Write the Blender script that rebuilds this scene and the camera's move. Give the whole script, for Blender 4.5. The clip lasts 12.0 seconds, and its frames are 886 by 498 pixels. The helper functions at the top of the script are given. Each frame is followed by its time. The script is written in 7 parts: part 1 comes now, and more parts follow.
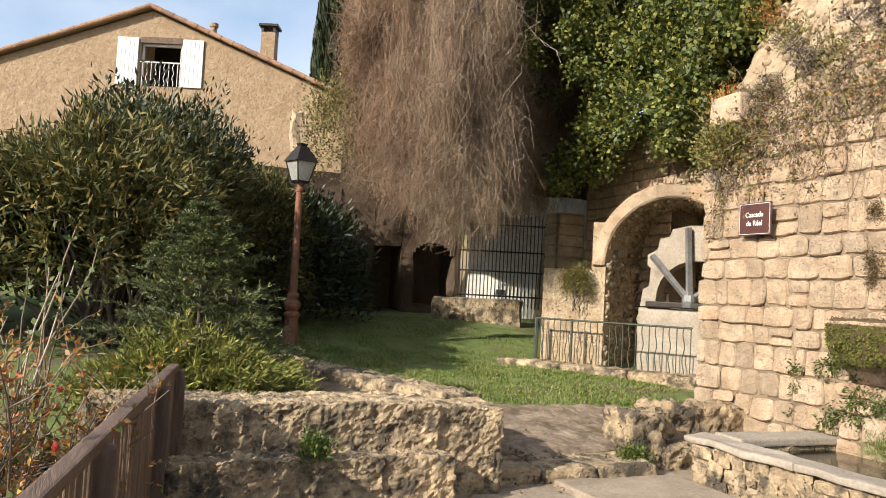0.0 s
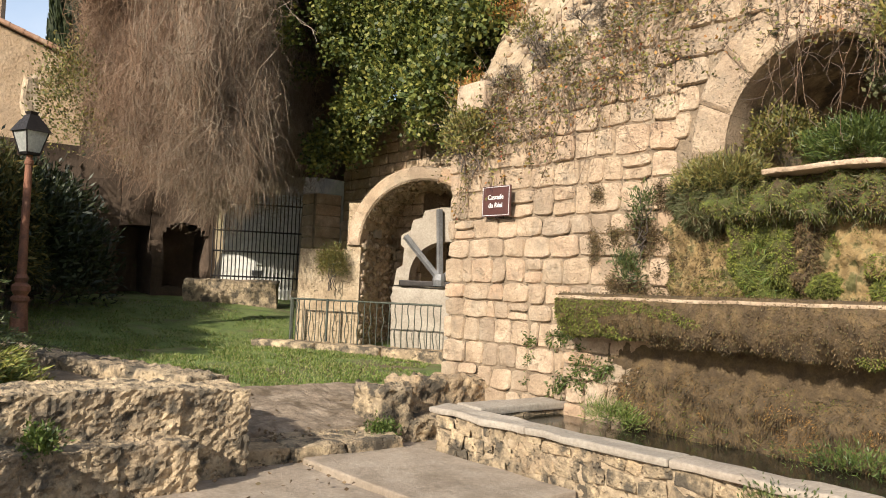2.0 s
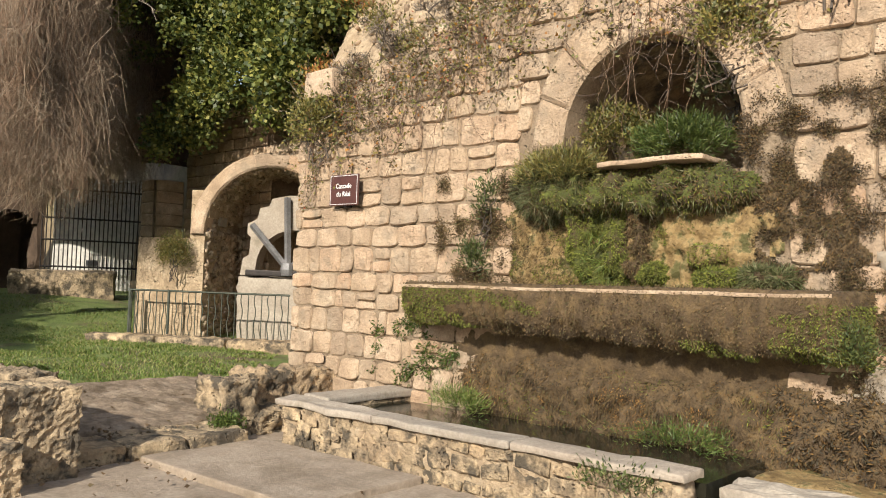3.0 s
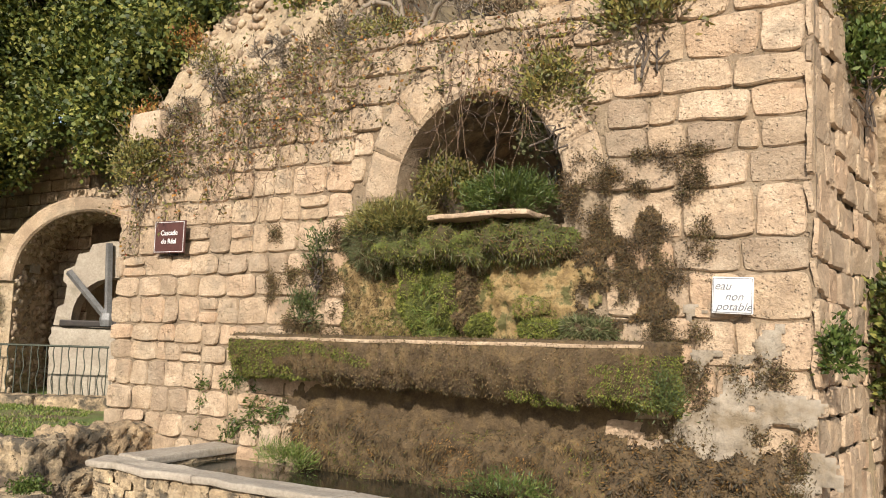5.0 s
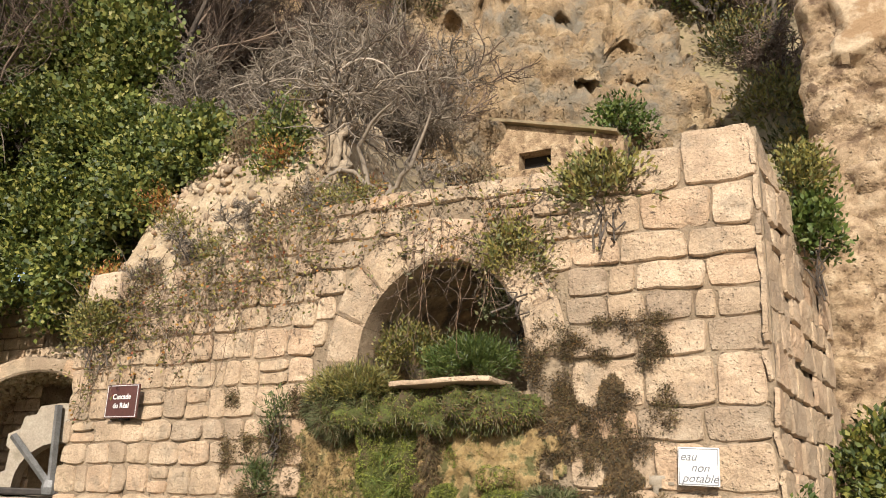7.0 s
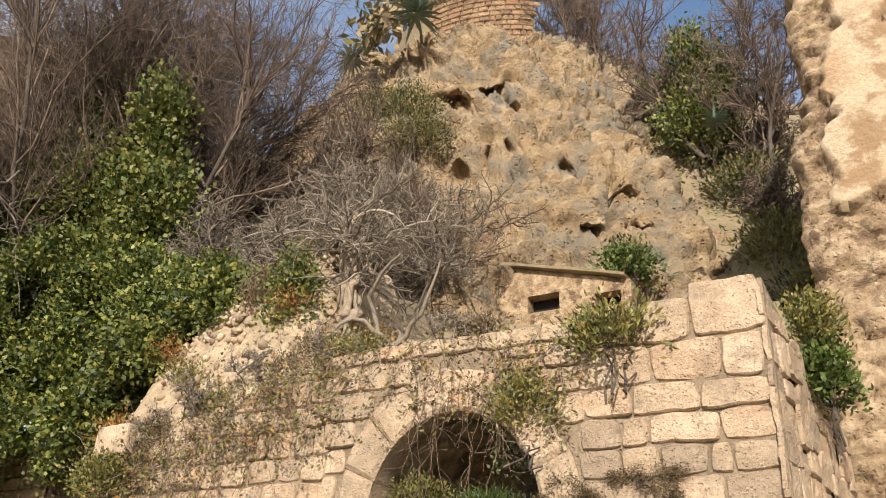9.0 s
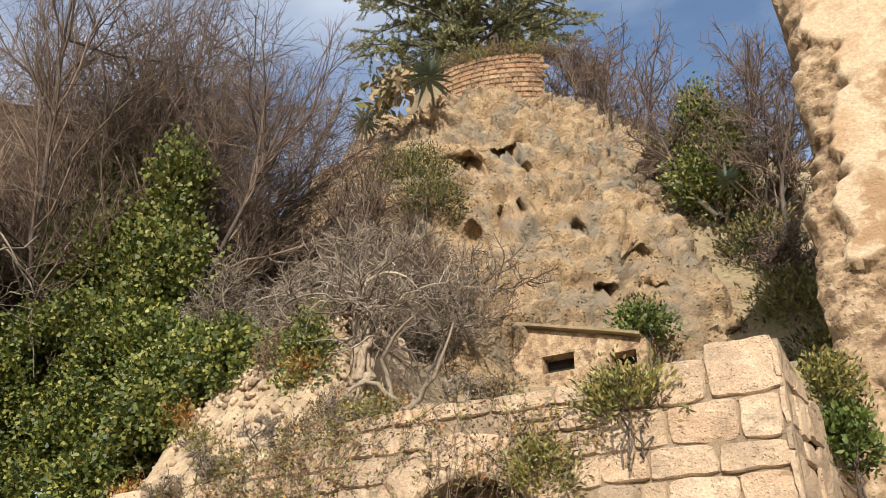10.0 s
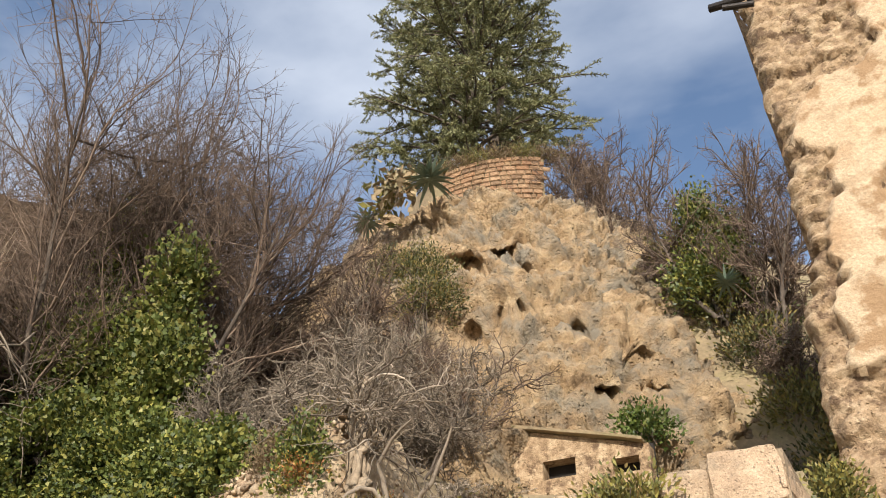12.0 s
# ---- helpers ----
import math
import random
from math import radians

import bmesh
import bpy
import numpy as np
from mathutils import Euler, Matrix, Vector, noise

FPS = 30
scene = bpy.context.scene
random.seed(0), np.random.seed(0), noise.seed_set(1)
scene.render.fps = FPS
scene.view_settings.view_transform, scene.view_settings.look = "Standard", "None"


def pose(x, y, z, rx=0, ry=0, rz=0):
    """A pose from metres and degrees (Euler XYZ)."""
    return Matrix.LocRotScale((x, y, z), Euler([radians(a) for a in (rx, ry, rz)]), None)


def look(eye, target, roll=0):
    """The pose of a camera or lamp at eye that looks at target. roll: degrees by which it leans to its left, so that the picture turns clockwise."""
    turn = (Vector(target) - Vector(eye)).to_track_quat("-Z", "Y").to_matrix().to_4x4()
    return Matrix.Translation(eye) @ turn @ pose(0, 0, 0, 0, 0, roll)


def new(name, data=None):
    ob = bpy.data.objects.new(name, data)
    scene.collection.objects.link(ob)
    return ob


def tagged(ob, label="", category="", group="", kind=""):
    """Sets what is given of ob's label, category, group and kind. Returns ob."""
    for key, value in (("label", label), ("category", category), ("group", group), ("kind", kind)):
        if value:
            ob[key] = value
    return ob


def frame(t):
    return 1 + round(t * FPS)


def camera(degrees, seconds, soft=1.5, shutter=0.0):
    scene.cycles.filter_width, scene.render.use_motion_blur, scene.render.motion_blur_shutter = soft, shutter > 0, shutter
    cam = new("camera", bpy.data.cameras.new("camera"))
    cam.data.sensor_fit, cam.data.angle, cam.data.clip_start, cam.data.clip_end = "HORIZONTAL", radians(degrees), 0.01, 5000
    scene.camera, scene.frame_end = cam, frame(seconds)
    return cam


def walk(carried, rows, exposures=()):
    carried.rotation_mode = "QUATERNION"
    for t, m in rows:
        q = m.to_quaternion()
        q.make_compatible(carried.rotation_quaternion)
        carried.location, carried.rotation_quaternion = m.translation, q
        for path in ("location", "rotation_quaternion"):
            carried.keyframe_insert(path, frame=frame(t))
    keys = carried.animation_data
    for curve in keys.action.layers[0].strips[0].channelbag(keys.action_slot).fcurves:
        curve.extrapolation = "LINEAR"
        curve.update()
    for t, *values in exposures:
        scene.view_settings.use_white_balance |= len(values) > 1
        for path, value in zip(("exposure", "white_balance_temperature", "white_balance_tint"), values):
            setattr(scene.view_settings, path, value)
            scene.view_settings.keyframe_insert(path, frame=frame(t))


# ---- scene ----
cam = camera(55.6, 12.0, soft=1.0)
ROWS = [
(0, -0.011, -0.016, 1.610, 67.30, 2.97, 3.12),
    (0.5, 0.011, -0.002, 1.607, 64.23, 3.09, 3.17),
    (1, 0.025, 0.016, 1.602, 60.31, 2.92, 3.03),
    (1.5, 0.043, 0.044, 1.599, 55.88, 2.71, 2.72),
    (2, 0.057, 0.074, 1.594, 51.16, 2.49, 2.47),
    (2.5, 0.074, 0.087, 1.590, 45.92, 2.29, 2.33),
    (3, 0.088, 0.099, 1.599, 41.04, 2.13, 2.07),
    (3.5, 0.104, 0.103, 1.609, 36.86, 2.08, 2.04),
    (5.5, 0.133, 0.171, 1.636, 29.32, 8.08, 1.72),
    (6, 0.126, 0.169, 1.653, 28.91, 10.97, 1.45),
    (6.5, 0.137, 0.180, 1.679, 28.54, 13.83, 1.55),
    (7, 0.139, 0.167, 1.701, 28.09, 16.53, 1.86),
    (9, 0.167, 0.076, 1.787, 29.02, 25.89, 1.77),
    (9.5, 0.177, 0.068, 1.803, 29.62, 27.93, 1.74),
    (10, 0.187, 0.062, 1.814, 30.21, 29.87, 1.76),
    (10.5, 0.193, 0.070, 1.827, 30.67, 31.70, 2.19),
    (11, 0.194, 0.072, 1.836, 30.73, 33.30, 2.43),
    (11.5, 0.198, 0.071, 1.843, 30.63, 34.82, 2.42),
    (12, 0.205, 0.062, 1.853, 30.58, 36.56, 2.54),
]


def aim(x, y, z, yaw, pitch, roll):
    """Eye, heading to the left of +y, tilt and lean in degrees."""
    a, b = radians(yaw), radians(pitch)
    way = Vector((-math.sin(a) * math.cos(b), math.cos(a) * math.cos(b), math.sin(b)))
    return look((x, y, z), Vector((x, y, z)) + way, roll)


walk(cam, [(row[0], aim(*row[1:])) for row in ROWS], ((0.0, 0.5), (2.0, 0.42), (3.5, 0.27), (6.0, 0.29), (9.0, 0.33), (12.0, 0.36)))

# ---- light ----
SUN_TURN, SUN_UP = radians(161), radians(28)
world = bpy.data.worlds.new("sky")
scene.world = world
world.use_nodes = True
wn, wl = world.node_tree.nodes, world.node_tree.links
sky = wn.new("ShaderNodeTexSky")
sky.sky_type, sky.sun_disc = "NISHITA", False
sky.sun_elevation, sky.sun_rotation = SUN_UP, SUN_TURN
sky.air_density, sky.dust_density, sky.ozone_density = 1.0, 1.5, 1.5
wc = wn.new("ShaderNodeTexCoord")
wm = wn.new("ShaderNodeMapping")
wm.inputs["Scale"].default_value = (1.2, 2.0, 3.5)
wx = wn.new("ShaderNodeTexNoise")
wx.inputs["Scale"].default_value, wx.inputs["Detail"].default_value = 1.6, 6
wr = wn.new("ShaderNodeValToRGB")
wr.color_ramp.elements[0].position, wr.color_ramp.elements[1].position = 0.34, 0.70
wr.color_ramp.elements[1].color = (0.75, 0.75, 0.75, 1)
wi = wn.new("ShaderNodeMix")
wi.data_type = "RGBA"
wi.inputs["B"].default_value = (4.6, 4.95, 5.6, 1)
wl.new(wc.outputs["Generated"], wm.inputs["Vector"])
wl.new(wm.outputs["Vector"], wx.inputs["Vector"])
wl.new(wx.outputs["Fac"], wr.inputs["Fac"])
wl.new(wr.outputs["Color"], wi.inputs["Factor"])
wl.new(sky.outputs["Color"], wi.inputs["A"])
wl.new(wi.outputs["Result"], wn["Background"].inputs["Color"])
wn["Background"].inputs["Strength"].default_value = 0.15

sun = new("sun", bpy.data.lights.new("sun", "SUN"))
sun.data.energy, sun.data.angle, sun.data.color = 5.0, radians(0.6), (1.0, 0.915, 0.80)
SUN_WAY = Vector((math.sin(SUN_TURN) * math.cos(SUN_UP), math.cos(SUN_TURN) * math.cos(SUN_UP), math.sin(SUN_UP)))
sun.matrix_world = look(SUN_WAY * 60, (0, 0, 0))


# ---- materials ----
def material(name, tones, scale=3.0, rough=0.9, bump=0.4, grain=25.0, stain=None, stain_scale=0.8, stain_at=(0.5, 0.62),
             vary=0.0, island=False, pits=0.0, pit_scale=18.0, metal=0.0, see=0.0, streak=(1, 1, 1), deep=0.03):
    """A surface from noise in world space: tones at two scales, stains, grain and pits."""
    m = bpy.data.materials.new(name)
    m.use_nodes = True
    n, l = m.node_tree.nodes, m.node_tree.links
    s = n["Principled BSDF"]
    s.inputs["Roughness"].default_value, s.inputs["Metallic"].default_value = rough, metal
    geo, mapping = n.new("ShaderNodeNewGeometry"), n.new("ShaderNodeMapping")
    mapping.inputs["Scale"].default_value = streak
    l.new(geo.outputs["Position"], mapping.inputs["Vector"])

    def noise_at(k, detail=6.0, roughness=0.6):
        t = n.new("ShaderNodeTexNoise")
        t.inputs["Scale"].default_value, t.inputs["Detail"].default_value, t.inputs["Roughness"].default_value = k, detail, roughness
        l.new(mapping.outputs["Vector"], t.inputs["Vector"])
        return t

    def mixed(kind, fac, a, b):
        x = n.new("ShaderNodeMix")
        x.data_type, x.blend_type = "RGBA", kind
        if isinstance(fac, float):
            x.inputs["Factor"].default_value = fac
        else:
            l.new(fac, x.inputs["Factor"])
        for slot, v in (("A", a), ("B", b)):
            if isinstance(v, tuple):
                x.inputs[slot].default_value = (*v, 1)
            else:
                l.new(v, x.inputs[slot])
        return x.outputs["Result"]

    def ramp(fac, stops):
        r = n.new("ShaderNodeValToRGB")
        e = r.color_ramp.elements
        while len(e) < len(stops):
            e.new(0.5)
        for el, (p, c) in zip(e, stops):
            el.position, el.color = p, (*c, 1)
        l.new(fac, r.inputs["Fac"])
        return r.outputs["Color"]

    k = len(tones)
    stops = [(0.28 + 0.44 * i / max(1, k - 1), c) for i, c in enumerate(tones)]
    if island:
        col = ramp(geo.outputs["Random Per Island"], [(i / max(1, k - 1), c) for i, c in enumerate(tones)])
        soft = ramp(noise_at(scale).outputs["Fac"], [(0.3, (0.7, 0.7, 0.7)), (0.7, (1.15, 1.15, 1.15))])
        col = mixed("MULTIPLY", 1.0, col, soft)
    else:
        col = ramp(noise_at(scale).outputs["Fac"], stops)
    fine = ramp(noise_at(grain, 4.0, 0.7).outputs["Fac"], [(0.3, (0.72, 0.72, 0.72)), (0.7, (1.12, 1.12, 1.12))])
    col = mixed("MULTIPLY", 1.0, col, fine)
    if vary:
        info = n.new("ShaderNodeObjectInfo")
        d = vary
        tone = ramp(info.outputs["Random"], [(0.0, (1 - d, 1 - d, 1 - d)), (0.35, (1, 1 - 0.1 * d, 1 - 0.3 * d)), (0.7, (1 + d * 0.4, 1 + d * 0.35, 1 + 0.3 * d)), (1.0, (1, 1 - 0.4 * d, 1 - 0.7 * d))])
        col = mixed("MULTIPLY", 1.0, col, tone)
    if stain:
        mask = ramp(noise_at(stain_scale, 8.0, 0.65).outputs["Fac"], [(stain_at[0], (0, 0, 0)), (stain_at[1], (1, 1, 1))])
        col = mixed("MIX", mask, col, stain)
    height = noise_at(grain * 0.6, 8.0, 0.7).outputs["Fac"]
    if pits:
        v = n.new("ShaderNodeTexVoronoi")
        v.inputs["Scale"].default_value = pit_scale
        l.new(noise_at(pit_scale * 0.4).outputs["Color"], v.inputs["Vector"])
        v2 = n.new("ShaderNodeTexVoronoi")
        v2.inputs["Scale"].default_value = pit_scale
        l.new(mapping.outputs["Vector"], v2.inputs["Vector"])
        hole = n.new("ShaderNodeMapRange")
        hole.inputs["From Min"].default_value, hole.inputs["From Max"].default_value = 0.12, 0.3
        l.new(v2.outputs["Distance"], hole.inputs["Value"])
        some = n.new("ShaderNodeMath")
        some.operation = "MAXIMUM"
        few = n.new("ShaderNodeMapRange")
        few.inputs["From Min"].default_value, few.inputs["From Max"].default_value = 0.45, 0.6
        l.new(noise_at(pit_scale * 0.22, 2.0).outputs["Fac"], few.inputs["Value"])
        l.new(hole.outputs["Result"], some.inputs[0])
        l.new(few.outputs["Result"], some.inputs[1])
        add = n.new("ShaderNodeMath")
        add.operation = "MULTIPLY_ADD"
        l.new(some.outputs["Value"], add.inputs[0])
        add.inputs[1].default_value = pits
        l.new(height, add.inputs[2])
        height = add.outputs["Value"]
        n.remove(v)
    b = n.new("ShaderNodeBump")
    b.inputs["Strength"].default_value, b.inputs["Distance"].default_value = min(1.0, bump), deep
    l.new(height, b.inputs["Height"])
    l.new(b.outputs["Normal"], s.inputs["Normal"])
    l.new(col, s.inputs["Base Color"])
    if see:
        tr, mix = n.new("ShaderNodeBsdfTranslucent"), n.new("ShaderNodeMixShader")
        mix.inputs["Fac"].default_value = see
        l.new(col, tr.inputs["Color"])
        l.new(s.outputs["BSDF"], mix.inputs[1])
        l.new(tr.outputs["BSDF"], mix.inputs[2])
        l.new(mix.outputs["Shader"], n["Material Output"].inputs["Surface"])
    return m


LIME = material("limestone", [(0.36, 0.262, 0.176), (0.50, 0.372, 0.252), (0.62, 0.492, 0.352)], 3.4, bump=1.0, grain=46, vary=0.24,
                stain=(0.31, 0.24, 0.165), stain_scale=3.2, stain_at=(0.52, 0.7), pits=0.6, pit_scale=34, deep=0.026)
MORTAR = material("mortar", [(0.18, 0.126, 0.079), (0.279, 0.208, 0.134), (0.378, 0.297, 0.203)], 5.0, bump=0.9, grain=34, pits=0.8, pit_scale=20)
CRUMBLE = material("crumbling_marl", [(0.30, 0.215, 0.13), (0.47, 0.355, 0.225), (0.58, 0.46, 0.31)], 4.0, bump=1.0, grain=26, pits=0.6, pit_scale=14, deep=0.04)
RUBBLE = material("rubble", [(0.26, 0.185, 0.12), (0.42, 0.31, 0.2), (0.54, 0.43, 0.295), (0.36, 0.245, 0.155)], 4.0, bump=0.7, grain=16, island=True)
TUFA = material("weathered_tufa", [(0.225, 0.171, 0.109), (0.473, 0.361, 0.225), (0.757, 0.58, 0.355)], 5.5, bump=1.0, grain=34, pits=1.2, pit_scale=21,
                stain=(0.105, 0.085, 0.058), stain_scale=5.0, stain_at=(0.47, 0.6), vary=0.12, deep=0.04)
COPING = material("coping_stone", [(0.32, 0.272, 0.216), (0.416, 0.368, 0.296)], 3.5, bump=0.35, grain=30, stain=(0.2, 0.17, 0.12), stain_scale=2.5, stain_at=(0.58, 0.75), vary=0.1)
PAVE = material("paving", [(0.30, 0.235, 0.17), (0.44, 0.36, 0.27)], 2.5, bump=0.6, grain=28, stain=(0.2, 0.155, 0.105), stain_scale=1.8, stain_at=(0.48, 0.66))
EARTH = material("earth", [(0.11, 0.08, 0.05), (0.2, 0.145, 0.09), (0.26, 0.2, 0.13)], 3.0, bump=0.9, grain=18)
TURF = material("turf", [(0.088, 0.127, 0.031), (0.161, 0.220, 0.054), (0.234, 0.254, 0.092)], 2.5, bump=0.9, grain=40, stain=(0.16, 0.115, 0.07), stain_scale=0.9, stain_at=(0.5, 0.66))
CLIFF = material("cliff_rock", [(0.20, 0.13, 0.07), (0.43, 0.30, 0.168), (0.58, 0.44, 0.27)], 2.0, bump=1.0, grain=20, pits=0.9, pit_scale=8.0,
                 stain=(0.25, 0.215, 0.16), stain_scale=0.8, stain_at=(0.47, 0.63), deep=0.11)
MASONRY = material("bared_masonry", [(0.17, 0.105, 0.058), (0.39, 0.275, 0.165), (0.58, 0.445, 0.29)], 6.0, bump=1.0, grain=30, pits=0.6, pit_scale=18, deep=0.035, stain=(0.15, 0.095, 0.055), stain_scale=4.5, stain_at=(0.54, 0.62))
PATHSTONE = material("trodden_path", [(0.14, 0.105, 0.07), (0.27, 0.205, 0.14), (0.40, 0.32, 0.23)], 4.0, bump=1.0, grain=16, stain=(0.12, 0.085, 0.05), stain_scale=3.0, stain_at=(0.5, 0.62))
CLIMBER = material("climbing_ivy_leaves", [(0.052, 0.078, 0.017), (0.114, 0.146, 0.027), (0.208, 0.229, 0.046), (0.312, 0.281, 0.073)], 0.7, rough=0.6, bump=0.0, island=True, see=0.25)
SCRUB = material("scrub_ground", [(0.140, 0.112, 0.070), (0.266, 0.203, 0.119), (0.238, 0.210, 0.098)], 0.9, bump=1.0, grain=8)
# brown rock; the low tones carry the shade it lies in
SHADEROCK = material("rock_with_painted_shade", [(0.053, 0.035, 0.022), (0.101, 0.067, 0.043), (0.143, 0.101, 0.067)], 1.4, bump=1.0, grain=9)
STUCCO = material("ochre_stucco", [(0.318, 0.219, 0.128), (0.393, 0.28, 0.171), (0.431, 0.318, 0.204)], 2.2, bump=1.0, grain=9, stain=(0.34, 0.24, 0.15), stain_scale=0.6, stain_at=(0.55, 0.75), deep=0.08)
PLASTER = material("old_render", [(0.36, 0.24, 0.135), (0.56, 0.43, 0.285), (0.44, 0.29, 0.165)], 1.3, bump=1.0, grain=24, stain=(0.32, 0.205, 0.11), stain_scale=1.6, stain_at=(0.5, 0.57), deep=0.035)
LIMEWASH = material("limewash", [(0.616, 0.594, 0.526), (0.84, 0.818, 0.739)], 0.9, bump=0.4, grain=9, stain=(0.3, 0.28, 0.22), stain_scale=0.9, stain_at=(0.58, 0.75))
TILE = material("roof_tile", [(0.253, 0.135, 0.084), (0.356, 0.216, 0.139), (0.396, 0.297, 0.218)], 3.0, bump=0.4, grain=20, vary=0.25)
PAINT = material("shutter_paint", [(0.72, 0.72, 0.70), (0.82, 0.82, 0.80)], 1.5, rough=0.55, bump=0.1, grain=20)
IRON = material("dark_iron", [(0.02, 0.018, 0.016), (0.05, 0.04, 0.035)], 8.0, rough=0.55, bump=0.25, grain=50, metal=0.5)
RUST = material("rusty_iron", [(0.10, 0.055, 0.04), (0.24, 0.105, 0.06), (0.34, 0.15, 0.085)], 5.0, rough=0.75, bump=0.4, grain=35, metal=0.15)
GREENIRON = material("painted_iron", [(0.05, 0.06, 0.045), (0.11, 0.12, 0.09)], 8.0, rough=0.6, bump=0.3, grain=50, metal=0.3)
GREY_STEEL = material("grey_steel", [(0.22, 0.22, 0.22), (0.34, 0.335, 0.33)], 6.0, rough=0.5, bump=0.15, grain=40, metal=0.5)
WOOD = material("weathered_wood", [(0.09, 0.06, 0.042), (0.17, 0.115, 0.08), (0.25, 0.18, 0.13)], 5.0, rough=0.85, bump=0.6, grain=30, streak=(3, 3, 0.4), vary=0.25)
RAILWOOD = material("rail_wood", [(0.11, 0.07, 0.05), (0.2, 0.135, 0.095)], 5.0, rough=0.8, bump=0.5, grain=30, streak=(0.4, 3, 3))
BARK = material("bark", [(0.055, 0.042, 0.034), (0.11, 0.085, 0.065), (0.17, 0.14, 0.11)], 4.0, bump=0.9, grain=22, streak=(2, 2, 0.5))
REDTWIG = material("reddish_twigs", [(0.159, 0.092, 0.054), (0.276, 0.169, 0.101), (0.352, 0.237, 0.153), (0.209, 0.112, 0.062)], 1.0, bump=0.1, island=True)
DRYTWIG = material("dry_twigs", [(0.178, 0.126, 0.081), (0.312, 0.227, 0.149), (0.401, 0.323, 0.23), (0.246, 0.144, 0.086)], 1.0, bump=0.1, island=True)
GREYTWIG = material("grey_twigs", [(0.11, 0.085, 0.062), (0.225, 0.18, 0.132), (0.42, 0.35, 0.27)], 1.0, bump=0.1, island=True)
BROWNTWIG = material("brown_twigs", [(0.085, 0.06, 0.043), (0.17, 0.118, 0.085), (0.259, 0.185, 0.134)], 1.0, bump=0.1, island=True)
IVY = material("ivy_leaves", [(0.041, 0.061, 0.017), (0.096, 0.129, 0.029), (0.179, 0.204, 0.041), (0.331, 0.307, 0.068)], 0.7, rough=0.55, bump=0.0, island=True, see=0.22)
OLEANDER = material("oleander_leaves", [(0.035, 0.047, 0.013), (0.081, 0.091, 0.025), (0.16, 0.148, 0.041), (0.322, 0.232, 0.065)], 0.6, rough=0.62, bump=0.0, island=True, see=0.2)
NEEDLE = material("fir_needles", [(0.041, 0.065, 0.018), (0.086, 0.112, 0.031), (0.171, 0.184, 0.055)], 1.2, rough=0.55, bump=0.0, island=True, see=0.15)
CEDAR = material("cedar_needles", [(0.122, 0.136, 0.061), (0.251, 0.265, 0.122), (0.434, 0.416, 0.205)], 0.35, rough=0.6, bump=0.0, island=True, see=0.12)
JUNIPER = material("juniper_sprays", [(0.088, 0.132, 0.025), (0.194, 0.23, 0.039), (0.353, 0.336, 0.071), (0.266, 0.221, 0.062)], 1.4, rough=0.6, bump=0.0, island=True, see=0.15)
BLADE = material("grass_blades", [(0.083, 0.143, 0.021), (0.149, 0.224, 0.038), (0.254, 0.299, 0.067), (0.359, 0.322, 0.143)], 0.9, rough=0.55, bump=0.0, island=True, see=0.25)
FRESH = material("fresh_leaves", [(0.05, 0.085, 0.018), (0.10, 0.15, 0.028), (0.18, 0.21, 0.05)], 1.5, rough=0.5, bump=0.0, island=True, see=0.25)
AUTUMN = material("autumn_leaves", [(0.437, 0.146, 0.044), (0.524, 0.306, 0.058), (0.349, 0.087, 0.044), (0.277, 0.248, 0.058), (0.437, 0.233, 0.102)], 1.5, rough=0.6, bump=0.0, island=True, see=0.25)
OLIVELEAF = material("olive_shrub_leaves", [(0.078, 0.090, 0.027), (0.173, 0.172, 0.048), (0.314, 0.276, 0.067), (0.204, 0.135, 0.048)], 1.0, rough=0.55, bump=0.0, island=True, see=0.2)
MOSS = material("moss", [(0.042, 0.048, 0.012), (0.089, 0.101, 0.021), (0.143, 0.167, 0.030)], 5.0, bump=1.0, grain=45, stain=(0.09, 0.06, 0.03), stain_scale=3.0, stain_at=(0.5, 0.64))
DRYMOSS = material("dry_moss", [(0.070, 0.046, 0.024), (0.135, 0.090, 0.044), (0.22, 0.145, 0.062)], 7.0, bump=1.0, grain=60, stain=(0.21, 0.145, 0.08), stain_scale=16.0, stain_at=(0.6, 0.68))
OCHRE = material("wet_tufa", [(0.17, 0.105, 0.04), (0.35, 0.24, 0.10), (0.52, 0.40, 0.21)], 7.0, rough=0.6, bump=1.0, grain=38, stain=(0.11, 0.10, 0.03), stain_scale=7.0, stain_at=(0.52, 0.6), pits=0.6, pit_scale=26)
# dark cypress leaves; on the laurels the low tones stand for shade
DARKSHADELEAF = material("dark_and_shaded_leaves", [(0.015, 0.026, 0.009), (0.034, 0.049, 0.015), (0.068, 0.079, 0.026)], 0.6, rough=0.5, bump=0.0, island=True, see=0.12)
AGAVE = material("agave_leaves", [(0.12, 0.17, 0.12), (0.2, 0.26, 0.19), (0.3, 0.34, 0.22)], 1.0, rough=0.5, bump=0.1, island=True)
TERRA = material("terrace_stone", [(0.133, 0.078, 0.047), (0.265, 0.168, 0.098), (0.343, 0.234, 0.140)], 2.0, bump=0.8, grain=12, vary=0.35)
SIGNBROWN = material("sign_brown", [(0.085, 0.035, 0.028), (0.10, 0.042, 0.034)], 4.0, rough=0.4, bump=0.03)
ENAMEL = material("white_enamel", [(0.72, 0.72, 0.71), (0.80, 0.80, 0.79)], 3.0, rough=0.35, bump=0.03)
INK = material("grey_letters", [(0.12, 0.12, 0.13), (0.16, 0.16, 0.17)], 4.0, rough=0.6, bump=0.0)
